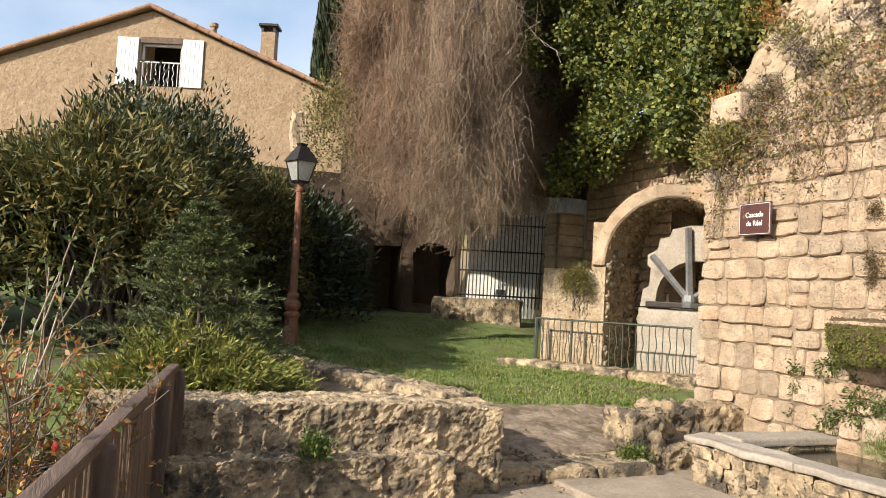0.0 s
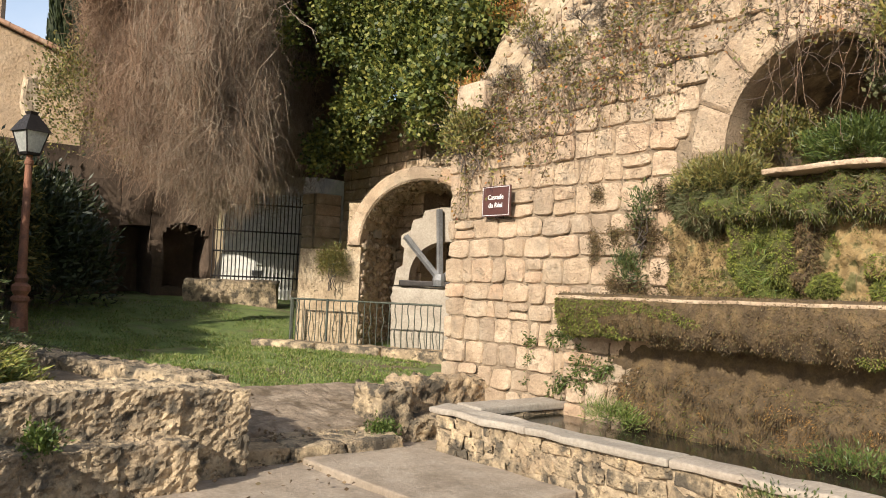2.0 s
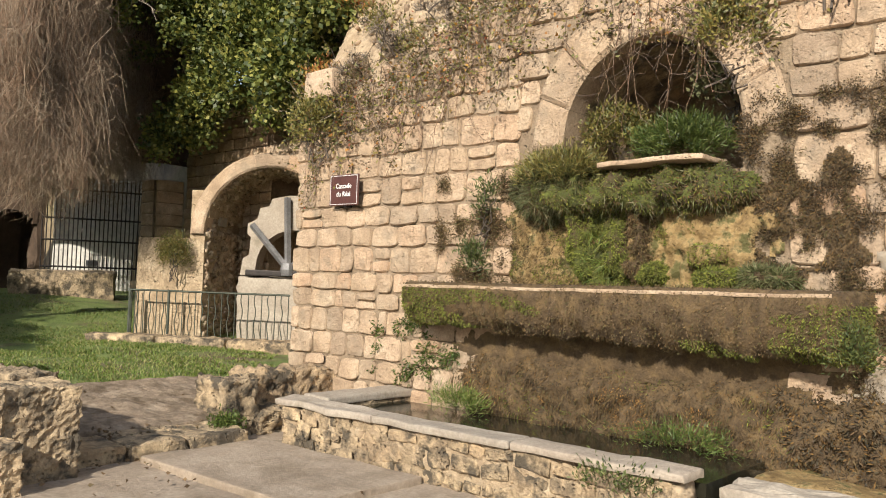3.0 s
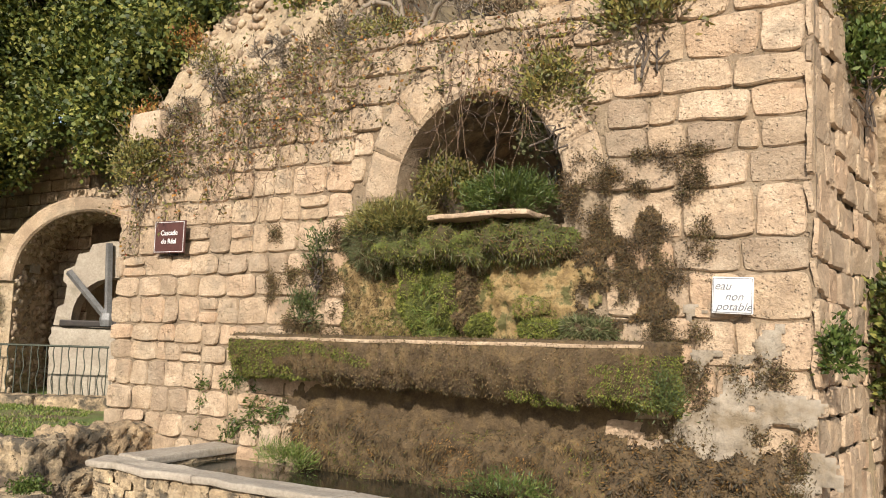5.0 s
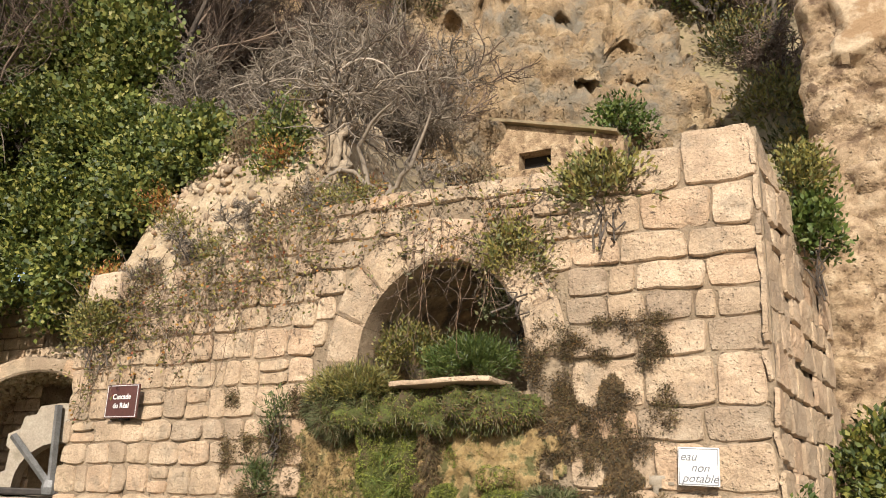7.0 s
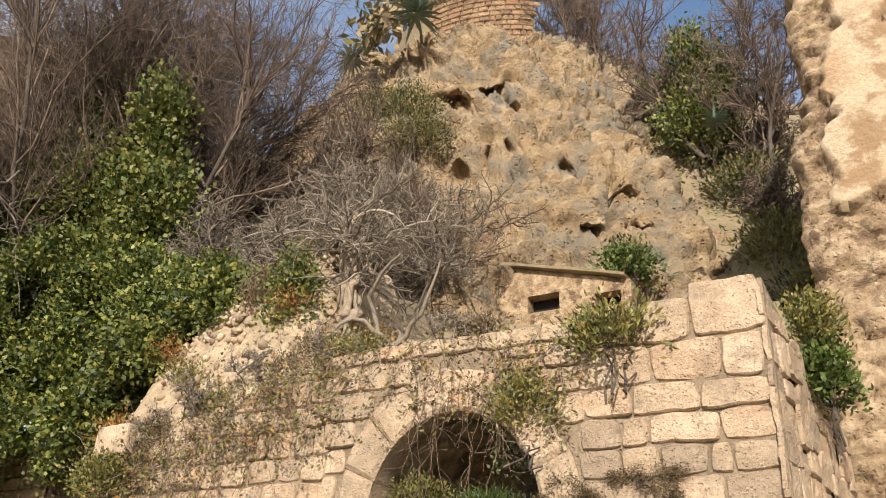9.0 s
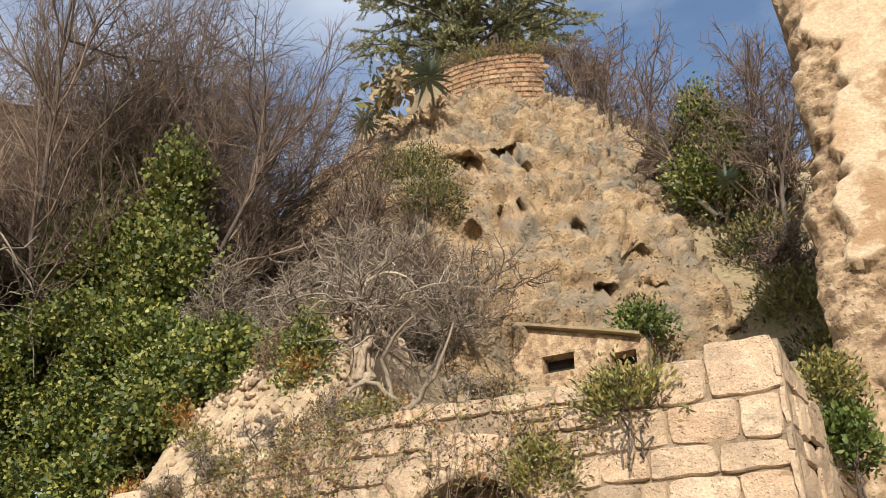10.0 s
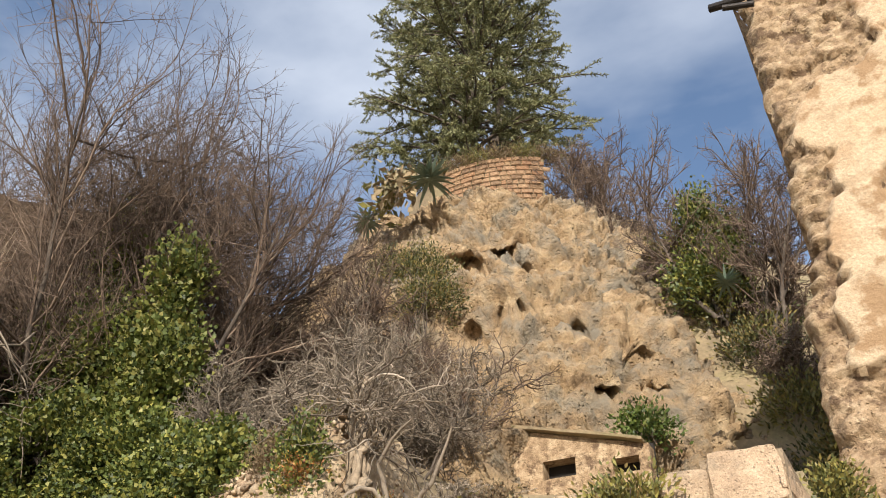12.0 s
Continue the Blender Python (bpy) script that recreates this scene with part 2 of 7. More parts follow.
WHITE = material("white_letters", [(0.78, 0.77, 0.74), (0.82, 0.81, 0.78)], 4.0, rough=0.5, bump=0.0)
# near-black colour that stands for the shade inside openings
OPENING_DARK = material("opening_shade", [(0.015, 0.012, 0.01), (0.03, 0.025, 0.02)], 2.0, bump=0.3)
MILK = material("lantern_glass", [(0.62, 0.62, 0.55), (0.72, 0.72, 0.66)], 3.0, rough=0.2, bump=0.0, see=0.5)
HIP = material("rose_hip", [(0.5, 0.05, 0.03), (0.6, 0.08, 0.04)], 5.0, rough=0.35, bump=0.0)
WATER = material("dark_water", [(0.018, 0.018, 0.012), (0.03, 0.028, 0.018)], 2.0, rough=0.06, bump=0.06, grain=6)


# ---- building blocks ----
BASES = {}                                 # things whose parts are given in the world's own metres


def adopt(ob, parent):
    if parent:
        ob.parent = parent
        if parent.name in BASES:
            ob.matrix_parent_inverse = BASES[parent.name]


def solid(name, verts, faces, mat, parent=None, label="", smooth=False):
    """One mesh object from arrays."""
    me = bpy.data.meshes.new(name)
    me.from_pydata([tuple(v) for v in verts], [], [tuple(f) for f in faces])
    me.materials.append(mat)
    if smooth:
        me.shade_smooth()
    ob = new(name, me)
    adopt(ob, parent)
    if label:
        ob["label"] = label
    return ob


def quads(name, verts, faces, mat, parent=None, label="", smooth=False):
    """The same for large arrays of quads."""
    verts, faces = np.asarray(verts, float), np.asarray(faces, int)
    me = bpy.data.meshes.new(name)
    me.vertices.add(len(verts))
    me.vertices.foreach_set("co", verts.ravel())
    me.loops.add(faces.size)
    me.loops.foreach_set("vertex_index", faces.ravel())
    me.polygons.add(len(faces))
    me.polygons.foreach_set("loop_start", np.arange(len(faces)) * faces.shape[1])
    me.update(calc_edges=True)
    me.materials.append(mat)
    if smooth:
        me.shade_smooth()
    ob = new(name, me)
    adopt(ob, parent)
    if label:
        ob["label"] = label
    return ob


def part(name, bm, mat, parent=None, label="", smooth=False):
    me = bpy.data.meshes.new(name)
    bm.to_mesh(me)
    bm.free()
    me.materials.append(mat)
    if smooth:
        me.shade_smooth()
    ob = new(name, me)
    adopt(ob, parent)
    if label:
        ob["label"] = label
    return ob


def block(x0, x1, y0, y1, z0, z1, bevel=0.0, rough=0.0, cuts=0):
    """A box as bmesh, with eased edges and an uneven surface."""
    bm = bmesh.new()
    bmesh.ops.create_cube(bm, size=1)
    bmesh.ops.scale(bm, vec=(x1 - x0, y1 - y0, z1 - z0), verts=bm.verts)
    bmesh.ops.translate(bm, vec=((x0 + x1) / 2, (y0 + y1) / 2, (z0 + z1) / 2), verts=bm.verts)
    if bevel:
        bmesh.ops.bevel(bm, geom=bm.edges[:], offset=bevel, segments=2, profile=0.6, affect="EDGES")
    if cuts:
        bmesh.ops.subdivide_edges(bm, edges=[e for e in bm.edges if e.calc_length() > 0.12], cuts=cuts, use_grid_fill=True)
    if rough:
        for v in bm.verts:
            v.co += Vector(noise.noise_vector(v.co * 4.0)) * rough + Vector(noise.noise_vector(v.co * 11.0)) * rough * 0.5
    return bm


def rod(bm, a, b, r0, r1=None, sides=8):
    """Adds a tapered rod from a to b."""
    a, b = Vector(a), Vector(b)
    r1 = r0 if r1 is None else r1
    t = (b - a).to_track_quat("Z", "Y").to_matrix().to_4x4()
    t.translation = (a + b) / 2
    bmesh.ops.create_cone(bm, cap_ends=True, segments=sides, radius1=r0, radius2=r1, depth=(b - a).length, matrix=t)


def lathe(profile, sides=24):
    """A turned body from rows of (radius, height)."""
    bm = bmesh.new()
    rings = []
    for r, z in profile:
        rings.append([bm.verts.new((r * math.cos(2 * math.pi * i / sides), r * math.sin(2 * math.pi * i / sides), z)) for i in range(sides)])
    for a, b in zip(rings, rings[1:]):
        for i in range(sides):
            bm.faces.new((a[i], a[(i + 1) % sides], b[(i + 1) % sides], b[i]))
    bm.faces.new(rings[0][::-1])
    bm.faces.new(rings[-1])
    return bm


def unit(v):
    return v / np.maximum(np.linalg.norm(v, axis=-1, keepdims=True), 1e-9)


def leaves(name, at, way, length, width, mat, parent=None, label="", rng=None, fold=0.25):
    """Many pointed leaves: each a folded diamond from at, along way."""
    rng = rng or np.random.default_rng(1)
    at, way = np.asarray(at, float), unit(np.asarray(way, float))
    k = len(at)
    length = np.broadcast_to(length, k)[:, None]
    width = np.broadcast_to(width, k)[:, None]
    side = unit(np.cross(way, rng.normal(size=(k, 3))))
    up = np.cross(side, way)
    mid = at + way * length * 0.45 - up * width * fold
    v = np.stack([at, mid + side * width / 2, at + way * length, mid - side * width / 2], 1).reshape(-1, 3)
    ob = quads(name, v, np.arange(4 * k).reshape(k, 4), mat, parent, label)
    ob["kind"] = "stuff"
    return ob


def tubes(name, paths, radii, mat, parent=None, label="", sides=3):
    """Many thin stems: paths (m, k, 3) with radii (m, k)."""
    paths, radii = np.asarray(paths, float), np.asarray(radii, float)
    m, k, _ = paths.shape
    way = unit(np.gradient(paths, axis=1))
    ref = np.where(np.abs(way[:, :1, 2:3]) > 0.8, np.array([1.0, 0, 0]), np.array([0, 0, 1.0]))
    a = unit(np.cross(way, np.broadcast_to(ref, way.shape)))
    b = np.cross(way, a)
    ang = 2 * np.pi * np.arange(sides) / sides
    ring = paths[:, :, None] + radii[:, :, None, None] * (np.cos(ang)[:, None] * a[:, :, None] + np.sin(ang)[:, None] * b[:, :, None])
    idx = np.arange(m * k * sides).reshape(m, k, sides)
    nxt = np.roll(idx, -1, 2)
    f = np.stack([idx[:, :-1], nxt[:, :-1], nxt[:, 1:], idx[:, 1:]], -1).reshape(-1, 4)
    ob = quads(name, ring.reshape(-1, 3), f, mat, parent, label)
    if m >= 10:
        ob["kind"] = "stuff"
    return ob


def grow(rng, start, way, length, k=6, wander=0.3, sag=0.0, lift=0.0):
    """Wandering stems from start (m, 3) along way (m, 3): paths (m, k, 3)."""
    m = len(start)
    way, length = unit(np.asarray(way, float)), np.broadcast_to(length, m)
    out = [np.asarray(start, float)]
    for i in range(k - 1):
        way = unit(way + rng.normal(size=(m, 3)) * wander + np.array([0, 0, lift - sag]))
        out.append(out[-1] + way * (length / (k - 1))[:, None])
    return np.stack(out, 1)


def fork(rng, paths, each, spread=0.9, low=0.25):
    """Starts and headings of side stems on the given stems."""
    m, k, _ = paths.shape
    i = np.repeat(np.arange(m), each)
    s = low + (1 - low) * rng.random(len(i))
    j = np.minimum((s * (k - 1)).astype(int), k - 2)
    f = (s * (k - 1) - j)[:, None]
    at = paths[i, j] * (1 - f) + paths[i, j + 1] * f
    way = unit(unit(paths[i, j + 1] - paths[i, j]) + rng.normal(size=at.shape) * spread)
    return at, way


def taper(paths, r0, r1):
    m, k, _ = paths.shape
    r0 = np.broadcast_to(r0, m)[:, None]
    return r0 + (r1 - r0) * np.linspace(0, 1, k)[None]


def thing(name, label, category, group="", at=(0, 0, 0)):
    ob = new(name)
    ob.location = at
    if any(at):
        BASES[ob.name] = Matrix.Translation(-Vector(at))
    return tagged(ob, label, category, group)


# ---- the lie of the land ----
YW = 6.47                                  # face of the great retaining wall
TOPX = [-7.85, -7.4, -6.5, -5.3, -4.1, -2.1, -1.15, -1.1, -0.4]
TOPZ = [3.35, 3.5, 3.8, 4.22, 4.4, 4.36, 4.42, 4.58, 4.58]


def wall_top(x):
    return np.interp(x, TOPX, TOPZ)


def hill(x, y):
    steep = 4.2 + 0.92 * (np.clip(y, 6.6, 8.7) - 6.6) + 0.22 * (np.clip(y, 8.7, 15) - 8.7)
    gentle = 4.1 + 0.47 * (np.clip(y, 8.0, 15) - 8.0)
    k = np.clip((-4.7 - x) / 0.9, 0, 1)
    front = steep * k + gentle * (1 - k) + 0.08 * np.maximum(y - 15, 0)
    front = front - 0.25 * np.clip(-9 - x, 0, 8)
    r = np.hypot(x + 11, y - 25) + 0.9
    knoll = np.interp(r, [0, 4.6, 5.4, 6.7, 8.0, 9.3, 10.4, 11.4, 13], [20.4, 20.3, 19.2, 16.4, 14.8, 13.4, 10.8, 7.9, 5.0])
    r2 = np.hypot(x + 6, y - 30)
    shoulder = np.interp(r2, [0, 7, 10.6, 12.6, 14.4, 18, 24], [19, 18.4, 14.6, 10.8, 6.8, 5.5, 5])
    return np.maximum(np.maximum(front, knoll), shoulder)


def hill_from(x):
    arch = 7.1 + 0.75 * (x + 11.9) + 2.9
    return np.where(x > -8.1, 8.15, np.where(x > -13.2, np.minimum(arch, 10.4), 9.6))


gx, gy = np.meshgrid(np.arange(-46, 16, 0.36), np.arange(7.4, 62, 0.36), indexing="ij")
gz = hill(gx, gy)
bumps = np.array([noise.fractal(Vector((a * 0.5, b * 0.5, 0.3)), 1.0, 2.0, 4) for a, b in zip(gx.ravel(), gy.ravel())]).reshape(gx.shape)
gz = np.where(gy < hill_from(gx), -0.3, gz + bumps * 0.16)
gz = np.where((gx > -0.6) & (gy < 14), np.minimum(gz, 4.0), gz)
gz = np.where((gx > -0.55) & (gy < 15.5), -0.3, gz)
na, nb = gx.shape
gi = np.arange(na * nb).reshape(na, nb)
tagged(quads("hillside", np.stack([gx, gy, gz], -1).reshape(-1, 3), np.stack([gi[:-1, :-1], gi[1:, :-1], gi[1:, 1:], gi[:-1, 1:]], -1).reshape(-1, 4), SCRUB, smooth=True),
       "brown scrubby hillside rising behind the old wall", "hillside", kind="structure")

# the pale rock knoll: turned round its middle, then weathered
PROFILE_R = [4.4, 4.9, 5.4, 6.1, 6.7, 8.0, 9.3, 10.4, 11.0, 11.5, 12.2]
PROFILE_Z = [20.8, 20.5, 19.7, 18.2, 16.7, 15.1, 13.6, 11.2, 9.6, 8.2, 6.5]
CAVES = [((-8.72, 18.7, 16.8), 0.45, 1.3), ((-9.2, 17.6, 15.35), 0.5, 0.9), ((-8.1, 18.6, 16.2), 0.3, 0.6), ((-8.35, 19.1, 17.3), 0.25, 0.6),
         ((-7.6, 17.0, 13.2), 0.3, 0.35), ((-6.0, 17.0, 12.8), 0.22, 0.3), ((-5.1, 17.6, 11.6), 0.3, 0.3), ((-8.3, 16.5, 12.9), 0.2, 0.3), ((-5.5, 16.6, 10.4), 0.2, 0.5), ((-4.6, 17.3, 10.8), 0.25, 0.5)]
NT, NS = 430, 300
theta = np.linspace(radians(-175), radians(20), NT)
step = np.linspace(0, len(PROFILE_R) - 1, NS)
kr, kz = np.interp(step, range(len(PROFILE_R)), PROFILE_R), np.interp(step, range(len(PROFILE_Z)), PROFILE_Z)
kv = []
for a in theta:
    ca, sa = math.cos(a), math.sin(a)
    for r, z in zip(kr, kz):
        p = Vector((-11 + r * ca, 25 + r * sa, z))
        out = Vector((ca, sa, 0.45)).normalized()
        wide = 1.4 * math.exp(-((math.degrees(a) + 136) / 20) ** 2)   # the western shoulder
        big = noise.fractal(p * 0.3, 1.0, 2.0, 3) * 0.6
        warp = p + Vector(noise.noise_vector(p * 1.1)) * 0.55 + Vector(noise.noise_vector(p * 3.3)) * 0.14
        rid = 0.0
        for size, tall_ in ((0.62, 0.6), (1.6, 0.24)):
            d, pts = noise.voronoi(Vector((warp.x, warp.y, warp.z * 0.75)) * size)
            rid += tall_ * (noise.cell(pts[0] * 37.0) * 0.55 - 0.5 * d[0] + 0.12 * min(1.0, (d[1] - d[0]) * 4))
        flute = 0.26 * (0.5 - abs(noise.noise(Vector((p.x * 0.9, p.y * 0.9, p.z * 0.22))) * 2.2)) + 0.13 * (0.4 - abs(noise.noise(Vector((warp.x * 2.3, warp.y * 2.3, warp.z * 0.7 + 4)))) * 2)
        fin = flute + noise.fractal(p * 2.8, 0.6, 2.1, 6) * 0.2 - 0.4 * max(0.0, noise.noise(p * 2.0 + Vector((9, 2, 5))) - 0.32)
        cut = 0.0
        for c, rad_, deep in CAVES:
            rad_ *= 1.05
            turn = math.atan2(c[1] - 25, c[0] + 11)
            d2 = (((a - turn) * r) ** 2 + ((z - c[2] + 0.75) * 1.15) ** 2) / (rad_ * rad_)
            if d2 < 5:
                cut -= 1.2 * deep * math.exp(-d2 * d2 * 0.5)
        kv.append(p + Vector((ca, sa, 0)) * wide + out * (big + rid + fin + 0.5) + Vector((ca, sa, -0.9)) * cut)
ki = np.arange(NT * NS).reshape(NT, NS)
tagged(quads("rock_knoll", np.array(kv), np.stack([ki[:-1, :-1], ki[:-1, 1:], ki[1:, 1:], ki[1:, :-1]], -1).reshape(-1, 4), CLIFF),
       "pale ochre tufa cliff with small caves and grey lichen", "cliff", kind="structure")

# one sheet of ground out to the horizon
bm = bmesh.new()
bmesh.ops.create_grid(bm, x_segments=60, y_segments=60, size=300)
tagged(part("ground", bm, EARTH), "bare brown earth round the old wash place", "ground", kind="structure")
bm = block(-6.75, 8, -9, 6.4, -0.3, 0.012)
bmesh.ops.subdivide_edges(bm, edges=bm.edges[:], cuts=40, use_grid_fill=True)
for v in bm.verts:
    v.co.z += 0.012 * noise.noise(v.co * 1.5)
tagged(part("pavement", bm, PAVE), "worn pale stone paving with dry leaves", "pavement", kind="structure")


def lawn_height(x, y):
    base = np.interp(-x, [7.0, 7.6, 8.6, 12.5, 16.5, 20], [-0.05, 0.12, 0.40, 0.52, 1.03, 1.1])
    return base + 0.05 * np.sin(x * 1.3) * np.sin(y * 0.9) + 0.25 * np.clip((1.6 - y) / 2, 0, 1)


lx, ly = np.meshgrid(np.arange(-40, -6.9, 0.22), np.arange(-14, 9.7, 0.22), indexing="ij")
lz = lawn_height(lx, ly) + np.array([noise.noise(Vector((a * 1.7, b * 1.7, 0))) * 0.035 for a, b in zip(lx.ravel(), ly.ravel())]).reshape(lx.shape)
na, nb = lx.shape
gi = np.arange(na * nb).reshape(na, nb)
tagged(quads("lawn", np.stack([lx, ly, lz], -1).reshape(-1, 3), np.stack([gi[:-1, :-1], gi[1:, :-1], gi[1:, 1:], gi[:-1, 1:]], -1).reshape(-1, 4), TURF, smooth=True),
       "short green lawn with bare patches, rising to the rock", "lawn", kind="structure")

# ---- the great wall: core, arched niche ----
AX, AZ, AR, AH = -3.25, 2.82, 0.82, 0.9    # niche: middle, springing, half width, rise


def niche_top(x):
    return AZ + AH * math.sqrt(max(0.0, 1 - ((x - AX) / AR) ** 2))


def boulder(x0, x1, y0, y1, z0, z1, rough=0.07, cell=0.07, ease=0.045):
    """A weathered squared stone: a fine box, eased and eaten away."""
    n = [max(2, int(round(d / cell))) for d in (x1 - x0, y1 - y0, z1 - z0)]
    bm = bmesh.new()
    c, h = Vector(((x0 + x1) / 2, (y0 + y1) / 2, (z0 + z1) / 2)), Vector(((x1 - x0) / 2, (y1 - y0) / 2, (z1 - z0) / 2))
    made = {}

    def at(i, j, k):
        if (i, j, k) not in made:
            p = Vector((2 * i / n[0] - 1, 2 * j / n[1] - 1, 2 * k / n[2] - 1))
            q = Vector([p[a] * h[a] for a in range(3)])
            inner = Vector([max(-h[a] + ease, min(h[a] - ease, q[a])) for a in range(3)])
            off = q - inner
            if off.length > ease:
                q = inner + off.normalized() * ease
            w = c + q
            out = off.normalized() if off.length > 1e-6 else p.normalized()
            d = rough * (0.45 * noise.fractal(w * 3.2, 1.0, 2.0, 3) - 0.9 * abs(noise.noise(w * 9.0)) - 0.9 * max(0, noise.noise(w * 6 + Vector((4, 4, 4))) - 0.2) + 0.45 * noise.fractal(w * 13.0, 0.6, 2.1, 3) + 0.6 * noise.noise(w * 27.0) - 0.5 * max(0.0, noise.noise(w * 17.0 + Vector((2, 0, 0))) - 0.2))
            made[i, j, k] = bm.verts.new(w + out * d)
        return made[i, j, k]

    for ax in range(3):
        b_, c_ = (ax + 1) % 3, (ax + 2) % 3
        for side in (0, n[ax]):
            for u in range(n[b_]):
                for v in range(n[c_]):
                    quad = []
                    for du, dv in ((0, 0), (1, 0), (1, 1), (0, 1)):
                        ijk = [0, 0, 0]
                        ijk[ax], ijk[b_], ijk[c_] = side, u + du, v + dv
                        quad.append(at(*ijk))
                    bm.faces.new(quad if side else quad[::-1])
    return bm


def boxes(name, rows, mat, parent=None):
    v, f = [], []
    for x0, x1, y0, y1, z0, z1 in rows:
        k = len(v)
        v += [(x0, y0, z0), (x1, y0, z0), (x1, y1, z0), (x0, y1, z0), (x0, y0, z1), (x1, y0, z1), (x1, y1, z1), (x0, y1, z1)]
        f += [tuple(k + i for i in q) for q in ((0, 1, 5, 4), (1, 2, 6, 5), (2, 3, 7, 6), (3, 0, 4, 7), (4, 5, 6, 7), (3, 2, 1, 0))]
    return solid(name, v, f, mat, parent)


wall_south = thing("wall_south", "tall retaining wall of rough golden limestone blocks", "wall", at=(-4.6, 6.8, 0))
wall_south["kind"] = "structure"
rows = []
xs = list(np.linspace(-7.75, AX - AR, 11)) + list(np.linspace(AX - AR, AX + AR, 65))[1:] + list(np.linspace(AX + AR, -0.55, 7))[1:]
for x0, x1 in zip(xs, xs[1:]):
    c = (x0 + x1) / 2
    if abs(c - AX) < AR:
        rows += [(x0, x1, YW + 0.02, 8.4, 0, 2.55), (x0, x1, YW + 0.02, 8.4, max(niche_top(x0), niche_top(x1)) + 0.05, float(wall_top(c)) - 0.06), (x0, x1, 8.0, 8.4, 2.55, niche_top(c) + 0.05)]
    else:
        rows += [(x0, x1, YW + 0.02, 8.4, 0, float(wall_top(c)) - 0.06)]
boxes("wall_core", rows, MORTAR, wall_south)
lining = []
for i in range(49):
    a = math.pi * i / 48
    for j in range(25):
        y = YW + 0.2 + 1.5 * j / 24
        p = Vector((AX + AR * math.cos(a), y, AZ + AH * math.sin(a)))
        k = 0.955 + 0.03 * noise.fractal(p * 4, 1, 2, 4)
        lining.append((AX + (p.x - AX) * k, y, AZ + (p.z - AZ) * k))
li = np.arange(49 * 25).reshape(49, 25)
quads("niche_lining", lining, np.stack([li[:-1, :-1], li[:-1, 1:], li[1:, 1:], li[1:, :-1]], -1).reshape(-1, 4), TUFA, wall_south)
# the return of the wall, running back from the corner to the tall house
wall_east = thing("wall_east", "side face of the retaining wall, coarse weathered blocks", "wall", at=(-0.4, 7.9, 0))
wall_east["kind"] = "structure"
boxes("wall_core", [(-1.2 + 0.035 * i, -0.588 + 0.035 * i, YW + 0.06 + 0.36 * i, YW + 0.06 + 0.36 * (i + 1), 0, 4.3 - 0.12 * i) for i in range(8)], MORTAR, wall_east)

# ---- the lower arch, turned a little towards the lawn ----
ARCH = Matrix(((0.8, -0.6, 0, -11.9), (0.6, 0.8, 0, 7.1), (0, 0, 1, 0), (0, 0, 0, 1)))   # x along the wall, y into it
CX, CZ, CR = 1.04, 2.2, 1.08


def arch_low(x):
    return CZ + CR * math.sqrt(max(0.0, 1 - ((x - CX) / CR) ** 2))


wall_west = thing("wall_west", "rubble wall with a deep arched recess beside the lawn", "wall")
wall_west["kind"] = "structure"
wall_west.matrix_basis = ARCH
rows = [(-1.15, CX - CR, 0.04, 1.5, 0, 2.12)]
rows += [(-0.28, CX - CR, 0.04, 2.2, 2.12, 2.9)]
xs = np.linspace(CX - CR, CX + CR, 33)
for x0, x1 in zip(xs, xs[1:]):
    rows += [(x0, x1, 0.04, 2.4, arch_low((x0 + x1) / 2), min(3.9, max(arch_low((x0 + x1) / 2) + 0.12, 2.75 + 0.75 * x0))), (x0, x1, 2.0, 2.4, 0, arch_low((x0 + x1) / 2))]
rows += [(CX + CR, CX + CR + 2.2, 0.04, 2.4, 0, 3.9)]
boxes("wall_core", rows, CRUMBLE, wall_west)

# ---- rock face with the dark door and alcove, and the pale wall behind the gate ----
rows = [(-20.6, -19.35, -9, 5.2, 0, 4.3), (-20.6, -19.35, 5.2, 5.92, 2.66, 4.3), (-20.6, -19.35, 5.92, 6.22, 0, 4.3), (-20.6, -19.35, 7.25, 7.4, 0, 4.3), (-20.6, -20.3, 5.2, 7.25, 0, 4.3), (-20.3, -19.35, 6.22, 7.25, 0.9, 1.25)]
for y0, y1 in zip(np.linspace(6.22, 7.25, 13), np.linspace(6.22, 7.25, 13)[1:]):
    rows.append((-20.3, -19.35, y0, y1, 2.2 + 0.65 * math.sqrt(1 - (((y0 + y1) / 2 - 6.735) / 0.55) ** 2), 4.3))
rock = boxes("rock_face", rows, SHADEROCK)
tagged(rock, "brown rock face with a cave door and an alcove, shade in its colour", "rock face", kind="structure")
me = rock.data
bm = bmesh.new()
bm.from_mesh(me)
bmesh.ops.subdivide_edges(bm, edges=[e for e in bm.edges if e.calc_length() > 0.6], cuts=6, use_grid_fill=True)
for v in bm.verts:
    v.co += Vector(noise.noise_vector(v.co * 1.3)) * 0.1
bm.to_mesh(me)
bm.free()
tagged(part("wall_behind_gate", block(-0.9, 1.7, -0.2, 0.2, 0.3, 3.55, 0.05, 0.03, 8), LIMEWASH), "pale limewashed wall behind the iron gate", "wall", kind="structure")
bpy.data.objects["wall_behind_gate"].matrix_basis = Matrix.Translation((-18.35, 8.2, 0)) @ Matrix.Rotation(radians(67), 4, "Z")
tagged(part("gate_plinth", block(-17.9, -16.0, -0.22, 0.22, 0.4, 1.52, 0.03, 0.05, 6), TUFA), "low stone wall under the iron gate", "low wall", kind="structure").matrix_basis = Matrix()
